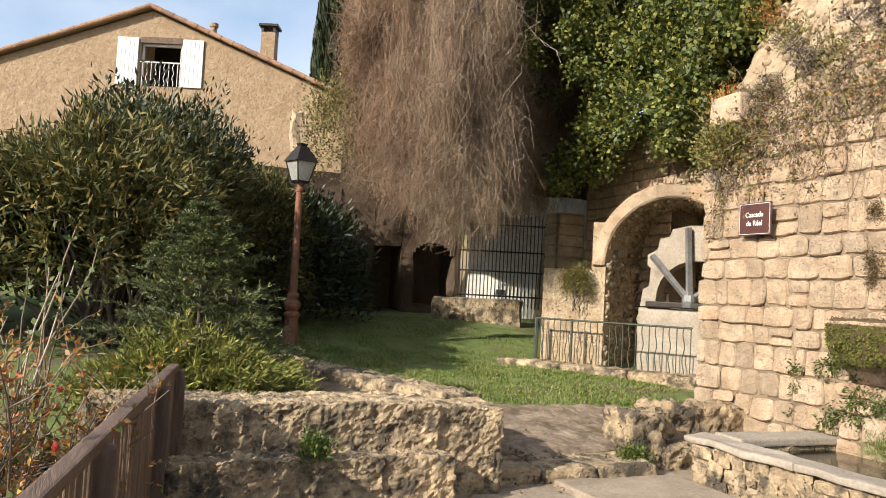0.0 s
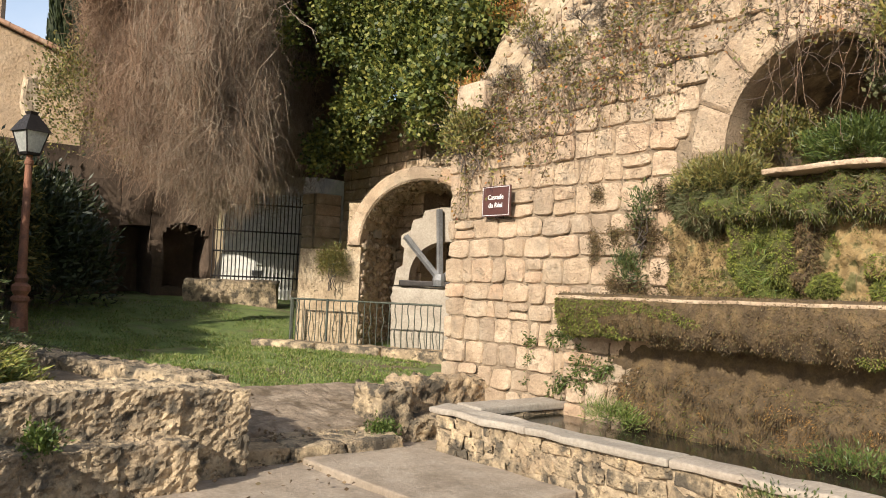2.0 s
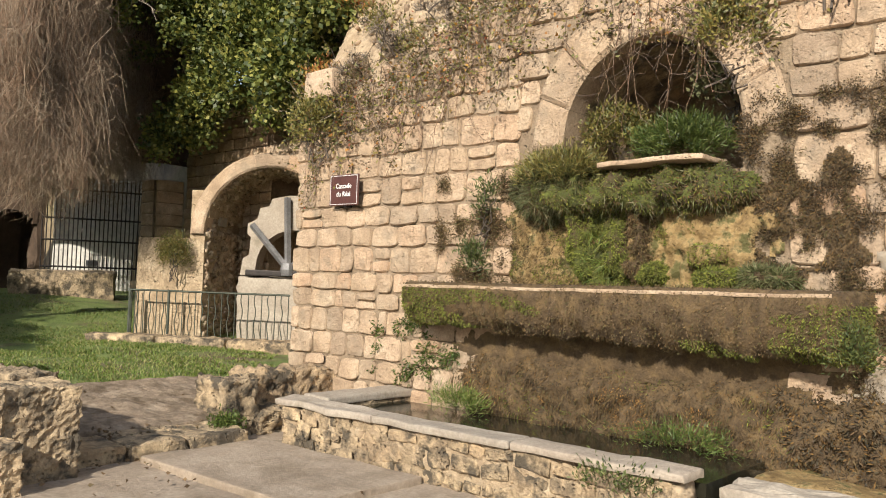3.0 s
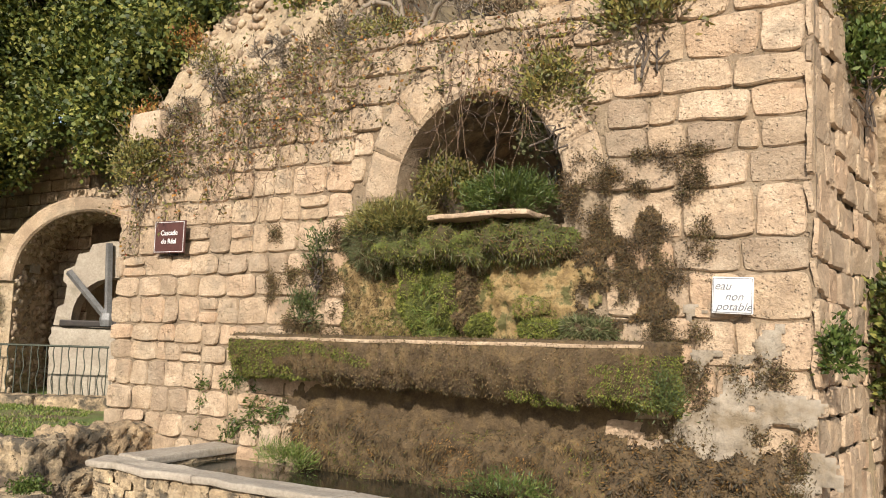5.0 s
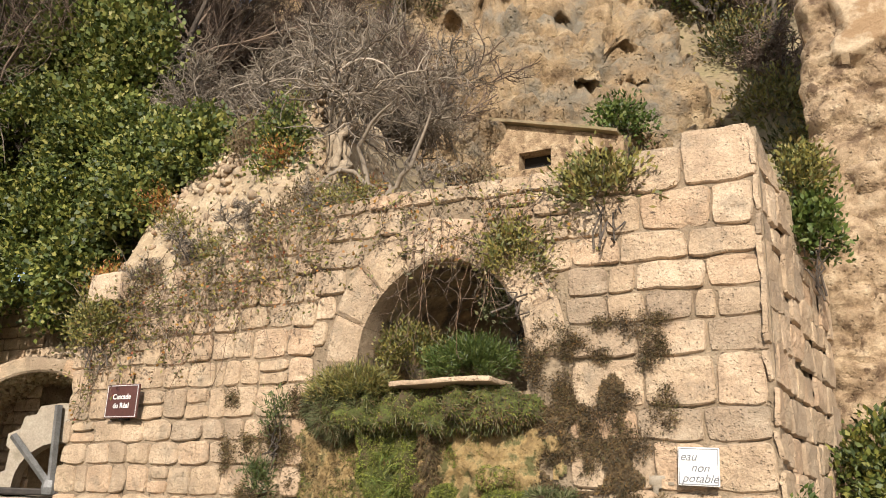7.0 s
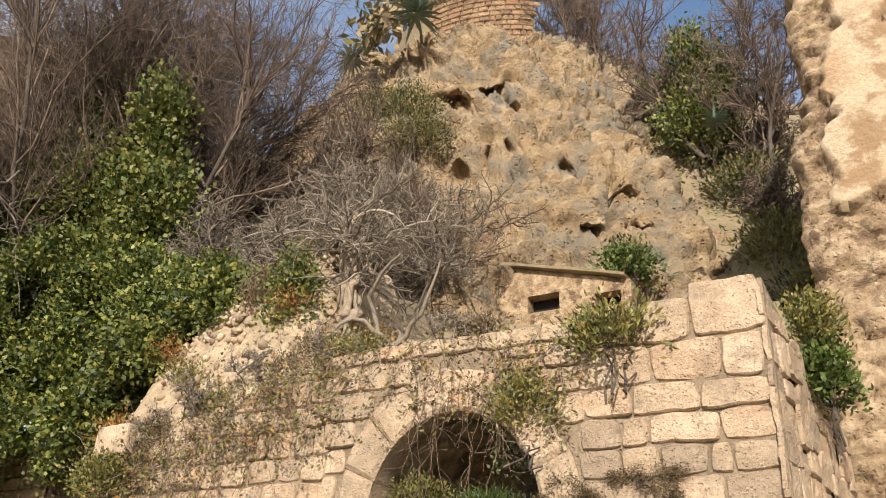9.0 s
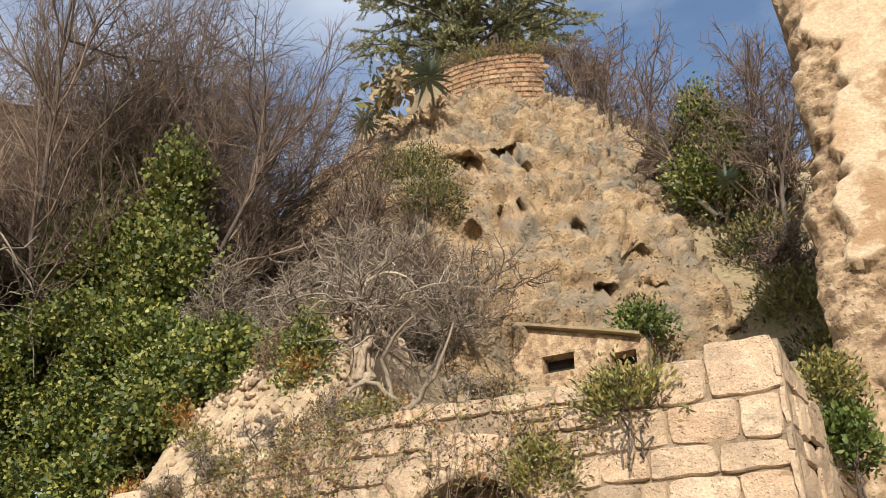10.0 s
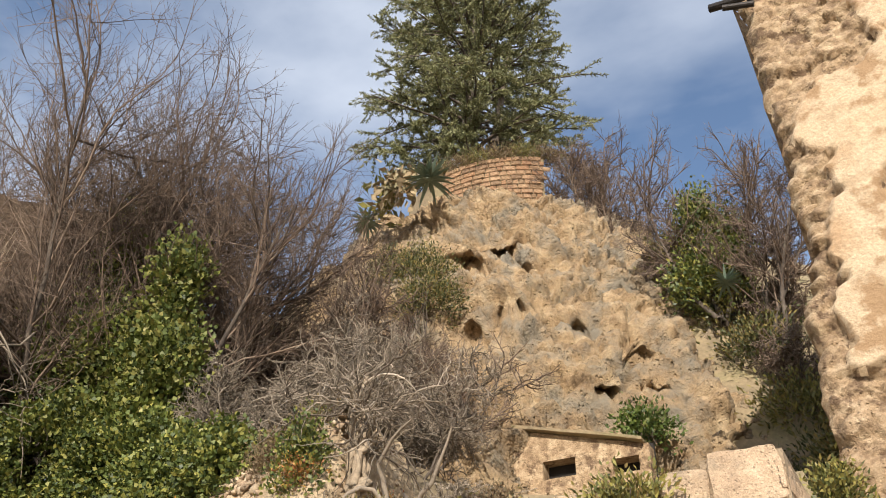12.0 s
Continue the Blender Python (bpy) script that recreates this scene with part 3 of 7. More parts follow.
bpy.data.objects["gate_plinth"].matrix_basis = Matrix.Translation((-16.75, 6.85, 0)) @ Matrix.Rotation(radians(62), 4, "Z") @ Matrix.Translation((16.95, 0, 0))

# ---- hut under the cliff ----
def pierced(name, cols, bands, holes, top, depth, mat, parent):
    """A wall in one piece: columns and bands, some of them left open, and a sloping head."""
    bm = bmesh.new()
    made = {}

    def at(i, j):
        if (i, j) not in made:
            made[i, j] = bm.verts.new((cols[i], 0, min(bands[j], top(cols[i]) - 0.02 * (len(bands) - j)) if j < len(bands) else top(cols[i])))
        return made[i, j]

    for i in range(len(cols) - 1):
        for j in range(len(bands)):
            if (i, j) not in holes:
                bm.faces.new((at(i, j), at(i + 1, j), at(i + 1, j + 1), at(i, j + 1)))
    got = bmesh.ops.extrude_face_region(bm, geom=bm.faces[:])
    bmesh.ops.translate(bm, vec=(0, depth, 0), verts=[g for g in got["geom"] if isinstance(g, bmesh.types.BMVert)])
    bmesh.ops.recalc_face_normals(bm, faces=bm.faces)
    return part(name, bm, mat, parent)


hut = thing("stone_hut", "small ochre stone hut under the cliff, dark openings", "hut", at=(-5.6, 15.0, 7.8))
pierced("wall", [-7.5, -7.1, -6.7, -5.95, -5.3, -4.6, -4.1, -3.9], [6.6, 8.0, 8.1, 8.28, 8.45], {(1, 3), (3, 2), (3, 3), (5, 1), (5, 2)}, lambda x: 8.93 - 0.277 * (x + 5.6), 0.3, MASONRY, hut).location.y = 14.8
# thin dark sheet behind the openings, painting the hut's inner shade
boxes("interior", [(-7.3, -3.9, 15.12, 15.2, 7.2, 8.6)], OPENING_DARK, hut)
bm = block(-7.5, -3.9, -0.16, 0.8, -0.03, 0.03, 0.01, 0.025, 6)
bmesh.ops.rotate(bm, cent=(-5.6, 0, 0), matrix=Matrix.Rotation(radians(15.5), 3, "Y"), verts=bm.verts)
bmesh.ops.translate(bm, vec=(0, 14.8, 8.97), verts=bm.verts)
part("roof", bm, SCRUB, hut, "thin earth-covered roof edge")
hut.location += Vector((0.26, -0.72, -0.32))

# ---- tall house at the end of the wall ----
house_tall = thing("tall_house", "tall old house of ochre stone with peeling render", "house", at=(2.5, 9.4, 0))
zs = np.arange(0, 13.3, 0.04)
xs = np.concatenate([np.arange(0, 2.6, 0.04), [3.2, 4.5, 7.0]])


def old_wall(x, z, bare_edge):
    """Depth of the house face: a coat of render, with rough stones where it has fallen."""
    low = min(1.0, max(0.0, (6.3 + 0.5 * x - z) / 0.5))
    away = 0.8 * noise.fractal(Vector((x * 0.9, 7, z * 0.75)), 1.0, 2.0, 5) + 1.1 * math.exp(-max(0, x) / bare_edge) - 0.16 + 0.3 * max(0, (z - 10) / 2) + 1.2 * low
    bare = min(1.0, max(0.0, away * 9))
    wx, wz = x + 0.09 * noise.noise(Vector((x * 4, z * 4, 0))), z + 0.07 * noise.noise(Vector((x * 4, z * 4, 9)))
    d, at = noise.voronoi(Vector((wx * 2.7, wz * 4.4, 2)))
    stone = min(1.0, (d[1] - d[0]) * 8.0) * 0.075 + 0.06 * (noise.cell(at[0] * 31.0) - 0.3) + 0.05 * noise.noise(Vector((x * 3, z * 4, 5)))
    fine = 0.03 * noise.fractal(Vector((x * 6, 1, z * 9)), 0.7, 2.1, 6)
    coat = 0.13 + 0.025 * noise.fractal(Vector((x * 1.5, 3, z * 1.5)), 0.9, 2.0, 6)
    return coat * (1 - bare) + (stone + fine - 0.05) * bare, bare


wv, bared = [], []
for z in zs:
    e = np.interp(z, [0, 5, 7.5, 7.85, 10, 13], [-0.36, -0.32, -0.2, -0.02, 0.02, -0.05])
    e += 0.13 * noise.noise(Vector((0, 3.1, z * 1.7))) + 0.09 * noise.noise(Vector((4, 1, z * 5.2)))
    for x in xs:
        d, b_ = old_wall(x, z, float(np.interp(z, [0, 7, 9, 13], [0.45, 0.4, 0.22, 0.5])))
        x_ = e - 0.1
        round_ = 0.16 * math.exp(-x / 0.07)
        wv.append((x_ + x, 9.42 - d + round_, z))
        bared.append(b_)
wk = np.arange(len(zs) * len(xs)).reshape(len(zs), len(xs))
wf = np.stack([wk[:-1, :-1], wk[:-1, 1:], wk[1:, 1:], wk[1:, :-1]], -1).reshape(-1, 4)
face = quads("wall", np.array(wv), wf, PLASTER, house_tall)
face.data.materials.append(MASONRY)
face.data.polygons.foreach_set("material_index", (np.array(bared)[wf].mean(1) > 0.5).astype(int))
cv = [(wv[a * len(xs)][0] + 0.02 * (b > 0), y, zs[a]) for a in range(len(zs)) for b, y in enumerate(np.linspace(9.58, 16.0, 12))]
ck = np.arange(len(cv)).reshape(len(zs), 12)
quads("side_wall", np.array(cv), np.stack([ck[:-1, :-1], ck[1:, :-1], ck[1:, 1:], ck[:-1, 1:]], -1).reshape(-1, 4), MASONRY, house_tall)
bm = bmesh.new()
rod(bm, (-0.55, 9.5, 13.25), (0.1, 9.35, 13.0), 0.07, sides=12)
rod(bm, (-0.35, 9.25, 12.85), (0.1, 9.3, 12.75), 0.05, sides=12)
part("drain_pipe", bm, IRON, house_tall, "dark metal gutter spout")

# ---- ochre house with the gable ----
GABLE = Matrix(((0.35, -0.937, 0, -26), (0.937, 0.35, 0, 0), (0, 0, 1, 0), (0, 0, 0, 1)))   # x along the gable, y away from the lawn
house = thing("ochre_house", "ochre stuccoed house with a low tiled gable roof", "house")
house.matrix_basis = GABLE


def gable_z(q):
    return 9.45 + (q + 0.15) * (0.36 if q < -0.15 else -0.405)


pierced("wall", [-9.1, -0.42, -0.15, 0.78, 5.7], [0, 7.2, 8.5], {(1, 1), (2, 1)}, gable_z, 0.5, STUCCO, house)
# dark sheet in place of a room: the window's unlit depth as colour
boxes("room", [(-0.6, 1.0, 1.6, 1.7, 6.8, 8.9)], OPENING_DARK, house)
for s in (-1, 1):
    bm = bmesh.new()
    q1 = -9.2 if s < 0 else 5.9
    v = [bm.verts.new(p) for p in ((-0.15, -0.25, 9.5), (q1, -0.25, gable_z(q1) + 0.05), (q1, 9, gable_z(q1) + 0.05), (-0.15, 9, 9.5))]
    bm.faces.new(v)
    geom = bmesh.ops.extrude_face_region(bm, geom=bm.faces[:])
    bmesh.ops.translate(bm, vec=(0, 0, 0.09), verts=[g for g in geom["geom"] if isinstance(g, bmesh.types.BMVert)])
    part("roof", bm, TILE, house)
tile_bm = lathe([(0.062, -0.2), (0.075, 0.2)], 10)
tile_me = bpy.data.meshes.new("verge_tile")
tile_bm.to_mesh(tile_me)
tile_bm.free()
tile_me.materials.append(TILE)
q = -9.0
while q < 5.8:
    t = new("verge_tile", tile_me)
    t.parent = house
    tilt = math.atan(0.36 if q < -0.15 else -0.405)
    t.matrix_basis = Matrix.Translation((q, -0.2, gable_z(q) + 0.1)) @ Matrix.Rotation(math.pi / 2 - tilt, 4, "Y")
    q += 0.36
window = part("window", block(-0.44, 0.8, -0.03, 0.04, 8.48, 8.66, 0.01), RAILWOOD, house, "wooden lintel over a dark open window")
part("frame", block(-0.42, 0.78, 0.12, 0.2, 8.42, 8.5, 0.01), PAINT, window)
for a in (-0.42, 0.72):
    part("frame", block(a, a + 0.06, 0.12, 0.2, 7.2, 8.42, 0.01), PAINT, window)
bars = part("railing", block(-0.42, 0.78, -0.02, 0.02, 7.9, 7.93), PAINT, house, "white wavy iron window guard")
for i in range(9):
    x = -0.34 + i * 0.13
    z = np.linspace(7.22, 7.92, 11)
    tubes("bar", np.stack([x + 0.025 * np.sin(np.arange(11) * 1.4) * (i % 2), 0 * z, z], 1)[None], np.full((1, 11), 0.011), PAINT, bars, sides=4)
for a in (-1.1, 0.82):
    s = part("shutter", block(a, a + 0.62, -0.06, -0.01, 7.2, 8.62, 0.008), PAINT, house, "open white wooden shutter")
    for k in range(1, 5):
        part("board_joint", block(a + 0.124 * k - 0.004, a + 0.124 * k + 0.004, -0.064, -0.058, 7.22, 8.6), INK, s)
chim = part("chimney", block(2.6, 3.05, 2.0, 2.5, 7.5, 9.6, 0.01), STUCCO, house, "rendered chimney with a flat dark cap")
part("cap", block(2.52, 3.13, 1.92, 2.58, 9.78, 9.86, 0.01), IRON, chim)
for a in (2.6, 2.97):
    part("cap_leg", block(a, a + 0.08, 2.0, 2.5, 9.6, 9.78), IRON, chim)
part("flue", lathe([(0.1, 9.0), (0.1, 9.5), (0.14, 9.55), (0.14, 9.65)], 12), STUCCO, house).location = (1.2, 1.6, 0)
ruin = thing("ruined_wall", "broken rubble wall end with a tiled capping", "wall", at=(-24.3, 4.4, 0))
part("wall", block(-25.2, -24.4, 3.9, 5.3, 0.8, 6.7, 0.1, 0.16, 10), RUBBLE, ruin)
for i in range(4):
    ob = part("roof_tile", lathe([(0.12, -0.4), (0.14, 0.4)], 12), TILE, ruin)
    ob.matrix_basis = Matrix.Translation((-24.5, 4.75 + i * 0.26, 7.0 - 0.03 * i)) @ Matrix.Rotation(radians(80), 4, "Y")

# ---- steps, low walls and the basin in front ----
step_ob = thing("stone_step", "worn stone step up to the lawn path", "step", at=(-6.7, 3.7, 0))
for y0, y1 in ((2.75, 3.35), (3.37, 3.9), (3.92, 4.5)):
    part("tread", block(-7.15, -6.55 + 0.04 * (y0 - 3), y0, y1, -0.02, 0.17, 0.03, 0.035, 6), TUFA, step_ob)
bm = block(-8.6, -7.1, 2.9, 5.3, -0.05, 0.19, 0.02, 0, 0)
bmesh.ops.subdivide_edges(bm, edges=bm.edges[:], cuts=24, use_grid_fill=True)
for v in bm.verts:
    v.co.z += max(0, -7.1 - v.co.x) * 0.15 + 0.035 * noise.noise(v.co * 5)
tagged(part("path", bm, PATHSTONE), "trodden stone path up to the lawn", "path", kind="structure")

low_wall = thing("low_wall", "thick low garden wall of pitted grey tufa blocks", "low wall", at=(-6.4, 1.3, 0))
for y0, y1 in ((-0.3, 0.8), (0.76, 1.6), (1.56, 2.3), (2.26, 2.86)):
    part("stone", boulder(-6.95, -6.26 - 0.06 * max(0, y0 - 1.5), y0, y1, -0.1, 0.74 - 0.03 * (y0 > 2), 0.034, 0.026, 0.016), TUFA, low_wall)
for y0, y1 in ((-0.3, 0.55), (0.5, 1.15), (1.1, 1.78), (1.72, 2.35)):
    part("bench_stone", boulder(-6.35, -5.9 - 0.05 * max(0, y0), y0, y1, -0.1, 0.39, 0.034, 0.026, 0.016), TUFA, low_wall)
inner_wall = thing("bed_wall", "sunlit low stone wall edging the juniper bed", "low wall", at=(-8.3, 2.5, 0))
a0, a1 = Vector((-6.95, 2.75)), Vector((-9.7, 1.85))
for i in range(3):
    p, q_ = a0.lerp(a1, i / 3), a0.lerp(a1, (i + 1) / 3)
    ob = part("stone", boulder(0, (q_ - p).length + 0.02, -0.22, 0.22, 0.0, 0.74, 0.04, 0.04, 0.02), TUFA, inner_wall, smooth=True)
    ob.matrix_basis = Matrix.Translation((p.x, p.y, 0)) @ Matrix.Rotation(math.atan2(q_.y - p.y, q_.x - p.x), 4, "Z")
ob = part("stone", boulder(-10.6, -9.75, 1.5, 2.0, 0.2, 0.75, 0.07, 0.07), TUFA, inner_wall, smooth=True)
bed = block(-9.6, -6.9, -0.4, 2.6, 0.0, 0.6, 0.1, 0.05, 5)
tagged(part("planting_bed", bed, EARTH), "raised earth bed behind the low wall", "planting bed", kind="structure")

stump = thing("stone_pier", "stub of pitted tufa wall beside the step", "low wall", at=(-7.2, 4.9, 0))
part("stone", boulder(-7.55, -7.0, 4.5, 4.95, -0.05, 0.56, 0.07, 0.045), TUFA, stump, smooth=True)
part("stone", boulder(-7.75, -7.3, 4.97, 6.3, -0.05, 0.60, 0.07, 0.045), TUFA, stump, smooth=True)
part("stone", boulder(-7.35, -6.95, 4.9, 5.9, -0.05, 0.26, 0.07, 0.045), TUFA, stump, smooth=True)
slab = block(-6.3, -4.3, 3.75, 5.0, -0.1, 0.075, 0.02, 0.01, 4)
tagged(part("paving_slab", slab, PAVE), "raised pale paving slab before the basin", "slab")

basin = thing("washing_basin", "long stone-walled water basin with pale coping", "basin", at=(-4.2, 5.7, 0))
part("front_wall", boulder(-6.1, -2.2, 5.04, 5.3, -0.1, 0.42, 0.05, 0.05, 0.03), CRUMBLE, basin, smooth=True)
part("side_wall", block(-6.1, -5.82, 5.3, 6.5, -0.1, 0.40, 0.02, 0.03, 5), TUFA, basin)
part("back_wall", block(-6.0, -0.9, 6.3, 6.5, -0.1, 0.3, 0.02, 0.04, 8), TUFA, basin)
for x0, x1 in ((-6.16, -4.9), (-4.89, -3.5), (-3.49, -2.15)):
    part("coping", block(x0, x1, 4.99, 5.28, 0.405, 0.465, 0.02, 0.02, 6), COPING, basin, "flat pale coping stone")
part("coping", block(-6.16, -5.8, 5.325, 6.5, 0.40, 0.475, 0.02, 0.008, 4), COPING, basin, "flat pale coping stone")
part("floor", block(-5.8, -1.0, 5.3, 6.4, -0.1, 0.05), EARTH, basin)
part("water", block(-5.82, -2.15, 5.3, 6.35, 0.05, 0.365), WATER, basin, "dark still water")
kerb = thing("basin_kerb", "broken pale kerb stones at the end of the basin", "kerb", at=(-1.4, 5.7, 0))
part("stone", block(-2.1, -0.9, 5.35, 5.75, -0.1, 0.36, 0.06, 0.05, 7), COPING, kerb)
part("stone", block(-0.88, 0.4, 5.5, 6.0, -0.1, 0.45, 0.05, 0.03, 5), COPING, kerb)
part("stone", block(-2.05, -0.6, 5.78, 6.45, -0.1, 0.34, 0.06, 0.06, 6), OCHRE, kerb)

# ---- the mossy trough and cascade on the wall ----
trough = thing("mossy_trough", "long stone trough on the wall, shaggy with moss", "trough", at=(-3.55, 6.2, 1.1))
bm = bmesh.new()
NX, prof = 170, [(6.5, 1.12), (6.25, 1.08), (6.1, 1.12), (6.03, 1.2), (6.0, 1.32), (5.99, 1.45), (5.99, 1.56), (6.02, 1.585), (6.1, 1.59), (6.12, 1.5), (6.4, 1.48), (6.5, 1.6)]
ringv = []
for i in range(NX + 1):
    u = i / NX
    x = -5.66 + 4.2 * u
    endr = min(1, (1 - abs(2 * u - 1)) * 16) ** 0.5
    row = []
    for y, z in prof:
        p = Vector((x, YW + 0.05 + (y - YW - 0.05) * endr, z + 0.05 * (u - 0.3) + 0.13 * (1 - u) * min(1.0, max(0.0, (1.5 - z) / 0.3))))
        dip = 0.045 * noise.noise(p * 6) + 0.035 * noise.noise(p * 17) + 0.02 * noise.noise(p * 37)
        if z < 1.5:
            p += Vector((0, dip, dip * 1.2 - 0.04 * max(0, noise.noise(Vector((x * 1.7, 4, 1))))))
        row.append(bm.verts.new(p))
    ringv.append(row)
for a, b in zip(ringv, ringv[1:]):
    for j in range(len(prof) - 1):
        bm.faces.new((a[j], b[j], b[j + 1], a[j + 1]))
part("body", bm, DRYMOSS, trough, "brown dead moss over stone", smooth=True)
part("rim", block(-5.55, -1.6, 5.985, 6.15, 1.585, 1.615, 0.008, 0.008, 24), LIME, trough, "pale stone rim").rotation_euler = (0, radians(-0.7), 0)


def lumpy(name, x0, x1, z0, z1, depth, mat, parent, seed, nx=70, nz=50, label=""):
    """A bulging crust on the wall, thinning out at its edges."""
    v = []
    for i in range(nx + 1):
        for j in range(nz + 1):
            u, w = i / nx, j / nz
            x, z = x0 + (x1 - x0) * u, z0 + (z1 - z0) * w
            f = min(1.0, 3.4 * min(u, 1 - u, w, 1 - w)) ** 0.6
            p = Vector((x * 2.6, seed, z * 2.6))
            d = depth * f * (0.65 + 0.7 * noise.fractal(p, 1.0, 2.0, 3)) + 0.05 * f * noise.noise(p * 4)
            v.append((x + 0.05 * noise.noise(p * 1.4), YW + 0.02 - max(-0.1, d - 0.10 * (1 - f)), z + 0.05 * noise.noise(p * 1.9)))
    k = np.arange((nx + 1) * (nz + 1)).reshape(nx + 1, nz + 1)
    return quads(name, v, np.stack([k[:-1, :-1], k[1:, :-1], k[1:, 1:], k[:-1, 1:]], -1).reshape(-1, 4), mat, parent, label, smooth=True)


cascade = thing("mossy_cascade", "tufa cascade under the niche, green moss and ochre crust", "cascade", at=(-3.4, 6.3, 1.6))


def mound(name, cx, cz, rx, rz, depth, mat, parent, seed, ragged=0.3, hang=0.0, cell=0.022, label="", knob=0.4, holes=0.0):
    """A ragged cushion on the wall: thick within, frayed at its rim, knobbly in drips; hang droops its lower half forward."""
    nx, nz = int(2.5 * rx / cell), int(2.5 * rz / cell)
    v, keep = [], []
    for i in range(nx + 1):
        for j in range(nz + 1):
            x, z = cx + 1.25 * rx * (2 * i / nx - 1), cz + 1.25 * rz * (2 * j / nz - 1)
            p = Vector((x, seed * 3.1, z))
            a, b = (x - cx) / rx, (z - cz) / rz
            e = 1 - (abs(a) ** 2.2 + abs(b) ** 2.2) ** (1 / 2.2) + ragged * noise.fractal(p * 3.0, 0.9, 2.1, 4) - holes * max(0.0, noise.fractal(p * 4.0 + Vector((3, 3, 3)), 0.9, 2.1, 3) + 0.05)
            f = max(0.0, min(1.0, e * 2.6)) ** 0.55
            drip = noise.fractal(Vector((x * 7, seed, z * 2.4)), 0.9, 2.1, 4)
            d = depth * f * (1 + hang * (-b)) * (0.8 + knob * drip + 0.35 * noise.fractal(p * 9.0, 0.8, 2.1, 4)) + 0.016 * f * noise.noise(p * 31)
            v.append((x, YW - 0.01 - d, z - 0.25 * hang * depth * f))
            keep.append(e > -0.03)
    k = np.arange((nx + 1) * (nz + 1)).reshape(nx + 1, nz + 1)
    f4 = np.stack([k[:-1, :-1], k[1:, :-1], k[1:, 1:], k[:-1, 1:]], -1).reshape(-1, 4)
    f4 = f4[np.array(keep)[f4].all(1)]
    used = np.unique(f4)
    back = np.full(len(v), -1)
    back[used] = np.arange(len(used))
    return quads(name, np.array(v)[used], back[f4], mat, parent, label, smooth=True)


mound("tufa_crust", -2.9, 1.92, 0.72, 0.52, 0.13, OCHRE, cascade, 2.0, 0.25, 0.0, label="ochre lime crust", knob=0.7)
mound("stain_crust", -3.95, 1.98, 0.62, 0.56, 0.10, OCHRE, cascade, 3.0, 0.35, label="ochre and moss-stained crust")
mound("moss_column", -3.58, 2.03, 0.34, 0.6, 0.23, MOSS, cascade, 7.0, 0.22, -0.1, label="bright wet moss column", knob=0.6)
mound("dark_column", -3.22, 1.98, 0.12, 0.36, 0.26, DRYMOSS, cascade, 8.0, 0.2, 0.0, label="dark dripping moss")
mound("moss_shelf", -3.25, 2.43, 1.05, 0.23, 0.36, MOSS, cascade, 9.0, 0.25, 0.3, label="shaggy moss shelf under the lip", knob=0.5)
mound("grass_cushion", -4.05, 2.44, 0.42, 0.24, 0.3, MOSS, cascade, 10.0, 0.3, 0.2, label="cushion of grey-green grass")
mound("moss_lump", -3.1, 1.7, 0.16, 0.12, 0.3, MOSS, cascade, 12.0, 0.2)
mound("moss_lump", -2.66, 1.86, 0.17, 0.11, 0.26, OCHRE, cascade, 13.0, 0.2)
mound("moss_lump", -2.55, 1.68, 0.2, 0.1, 0.3, MOSS, cascade, 14.0, 0.25)
mound("moss_lump", -2.2, 1.68, 0.22, 0.1, 0.2, DRYMOSS, cascade, 15.0, 0.3)
mound("dry_curtain", -2.0, 2.1, 0.5, 0.5, 0.04, DRYMOSS, cascade, 16.0, 0.8, holes=5.5, label="dead brown moss over pale stone")
bm = block(-3.5, -2.58, 6.05, 6.5, 2.575, 2.615, 0.012, 0.012, 6)
for v in bm.verts:
    v.co.z += 0.012 * ((v.co.x + 3.05) / 0.5)
    v.co.y += 0.06 * ((v.co.x + 3.05) / 0.5) ** 2
part("lip", bm, LIME, cascade, "pale curved stone lip")
drape = thing("moss_drape", "brown and rust dead moss hanging under the trough", "moss", at=(-3.6, 6.3, 0.2))
# dark strip added on the wall to deepen the trough's cast shadow
mound("wet_crust", -3.5, 1.02, 2.1, 0.2, 0.02, DRYMOSS, drape, 41.0, 0.3, label="thin dark layer that deepens the trough's shade on the wall")
lumpy("drape", -5.5, -1.3, 0.15, 1.0, 0.22, DRYMOSS, drape, 21.0, 110, 36)
PALECRUST = material("lime_crust", [(0.212, 0.17, 0.117), (0.336, 0.281, 0.211), (0.424, 0.365, 0.282)], 5.0, bump=1.0, grain=16, stain=(0.22, 0.17, 0.11), stain_scale=4.0, stain_at=(0.48, 0.6))
mound("lime_crust", -1.15, 1.1, 0.62, 0.7, 0.045, PALECRUST, drape, 31.0, 0.5, holes=1.5, label="whitish lime crust on the blocks")
lumpy("crust", -2.3, -0.6, 0.1, 0.95, 0.27, DRYMOSS, drape, 25.0, 40, 30)


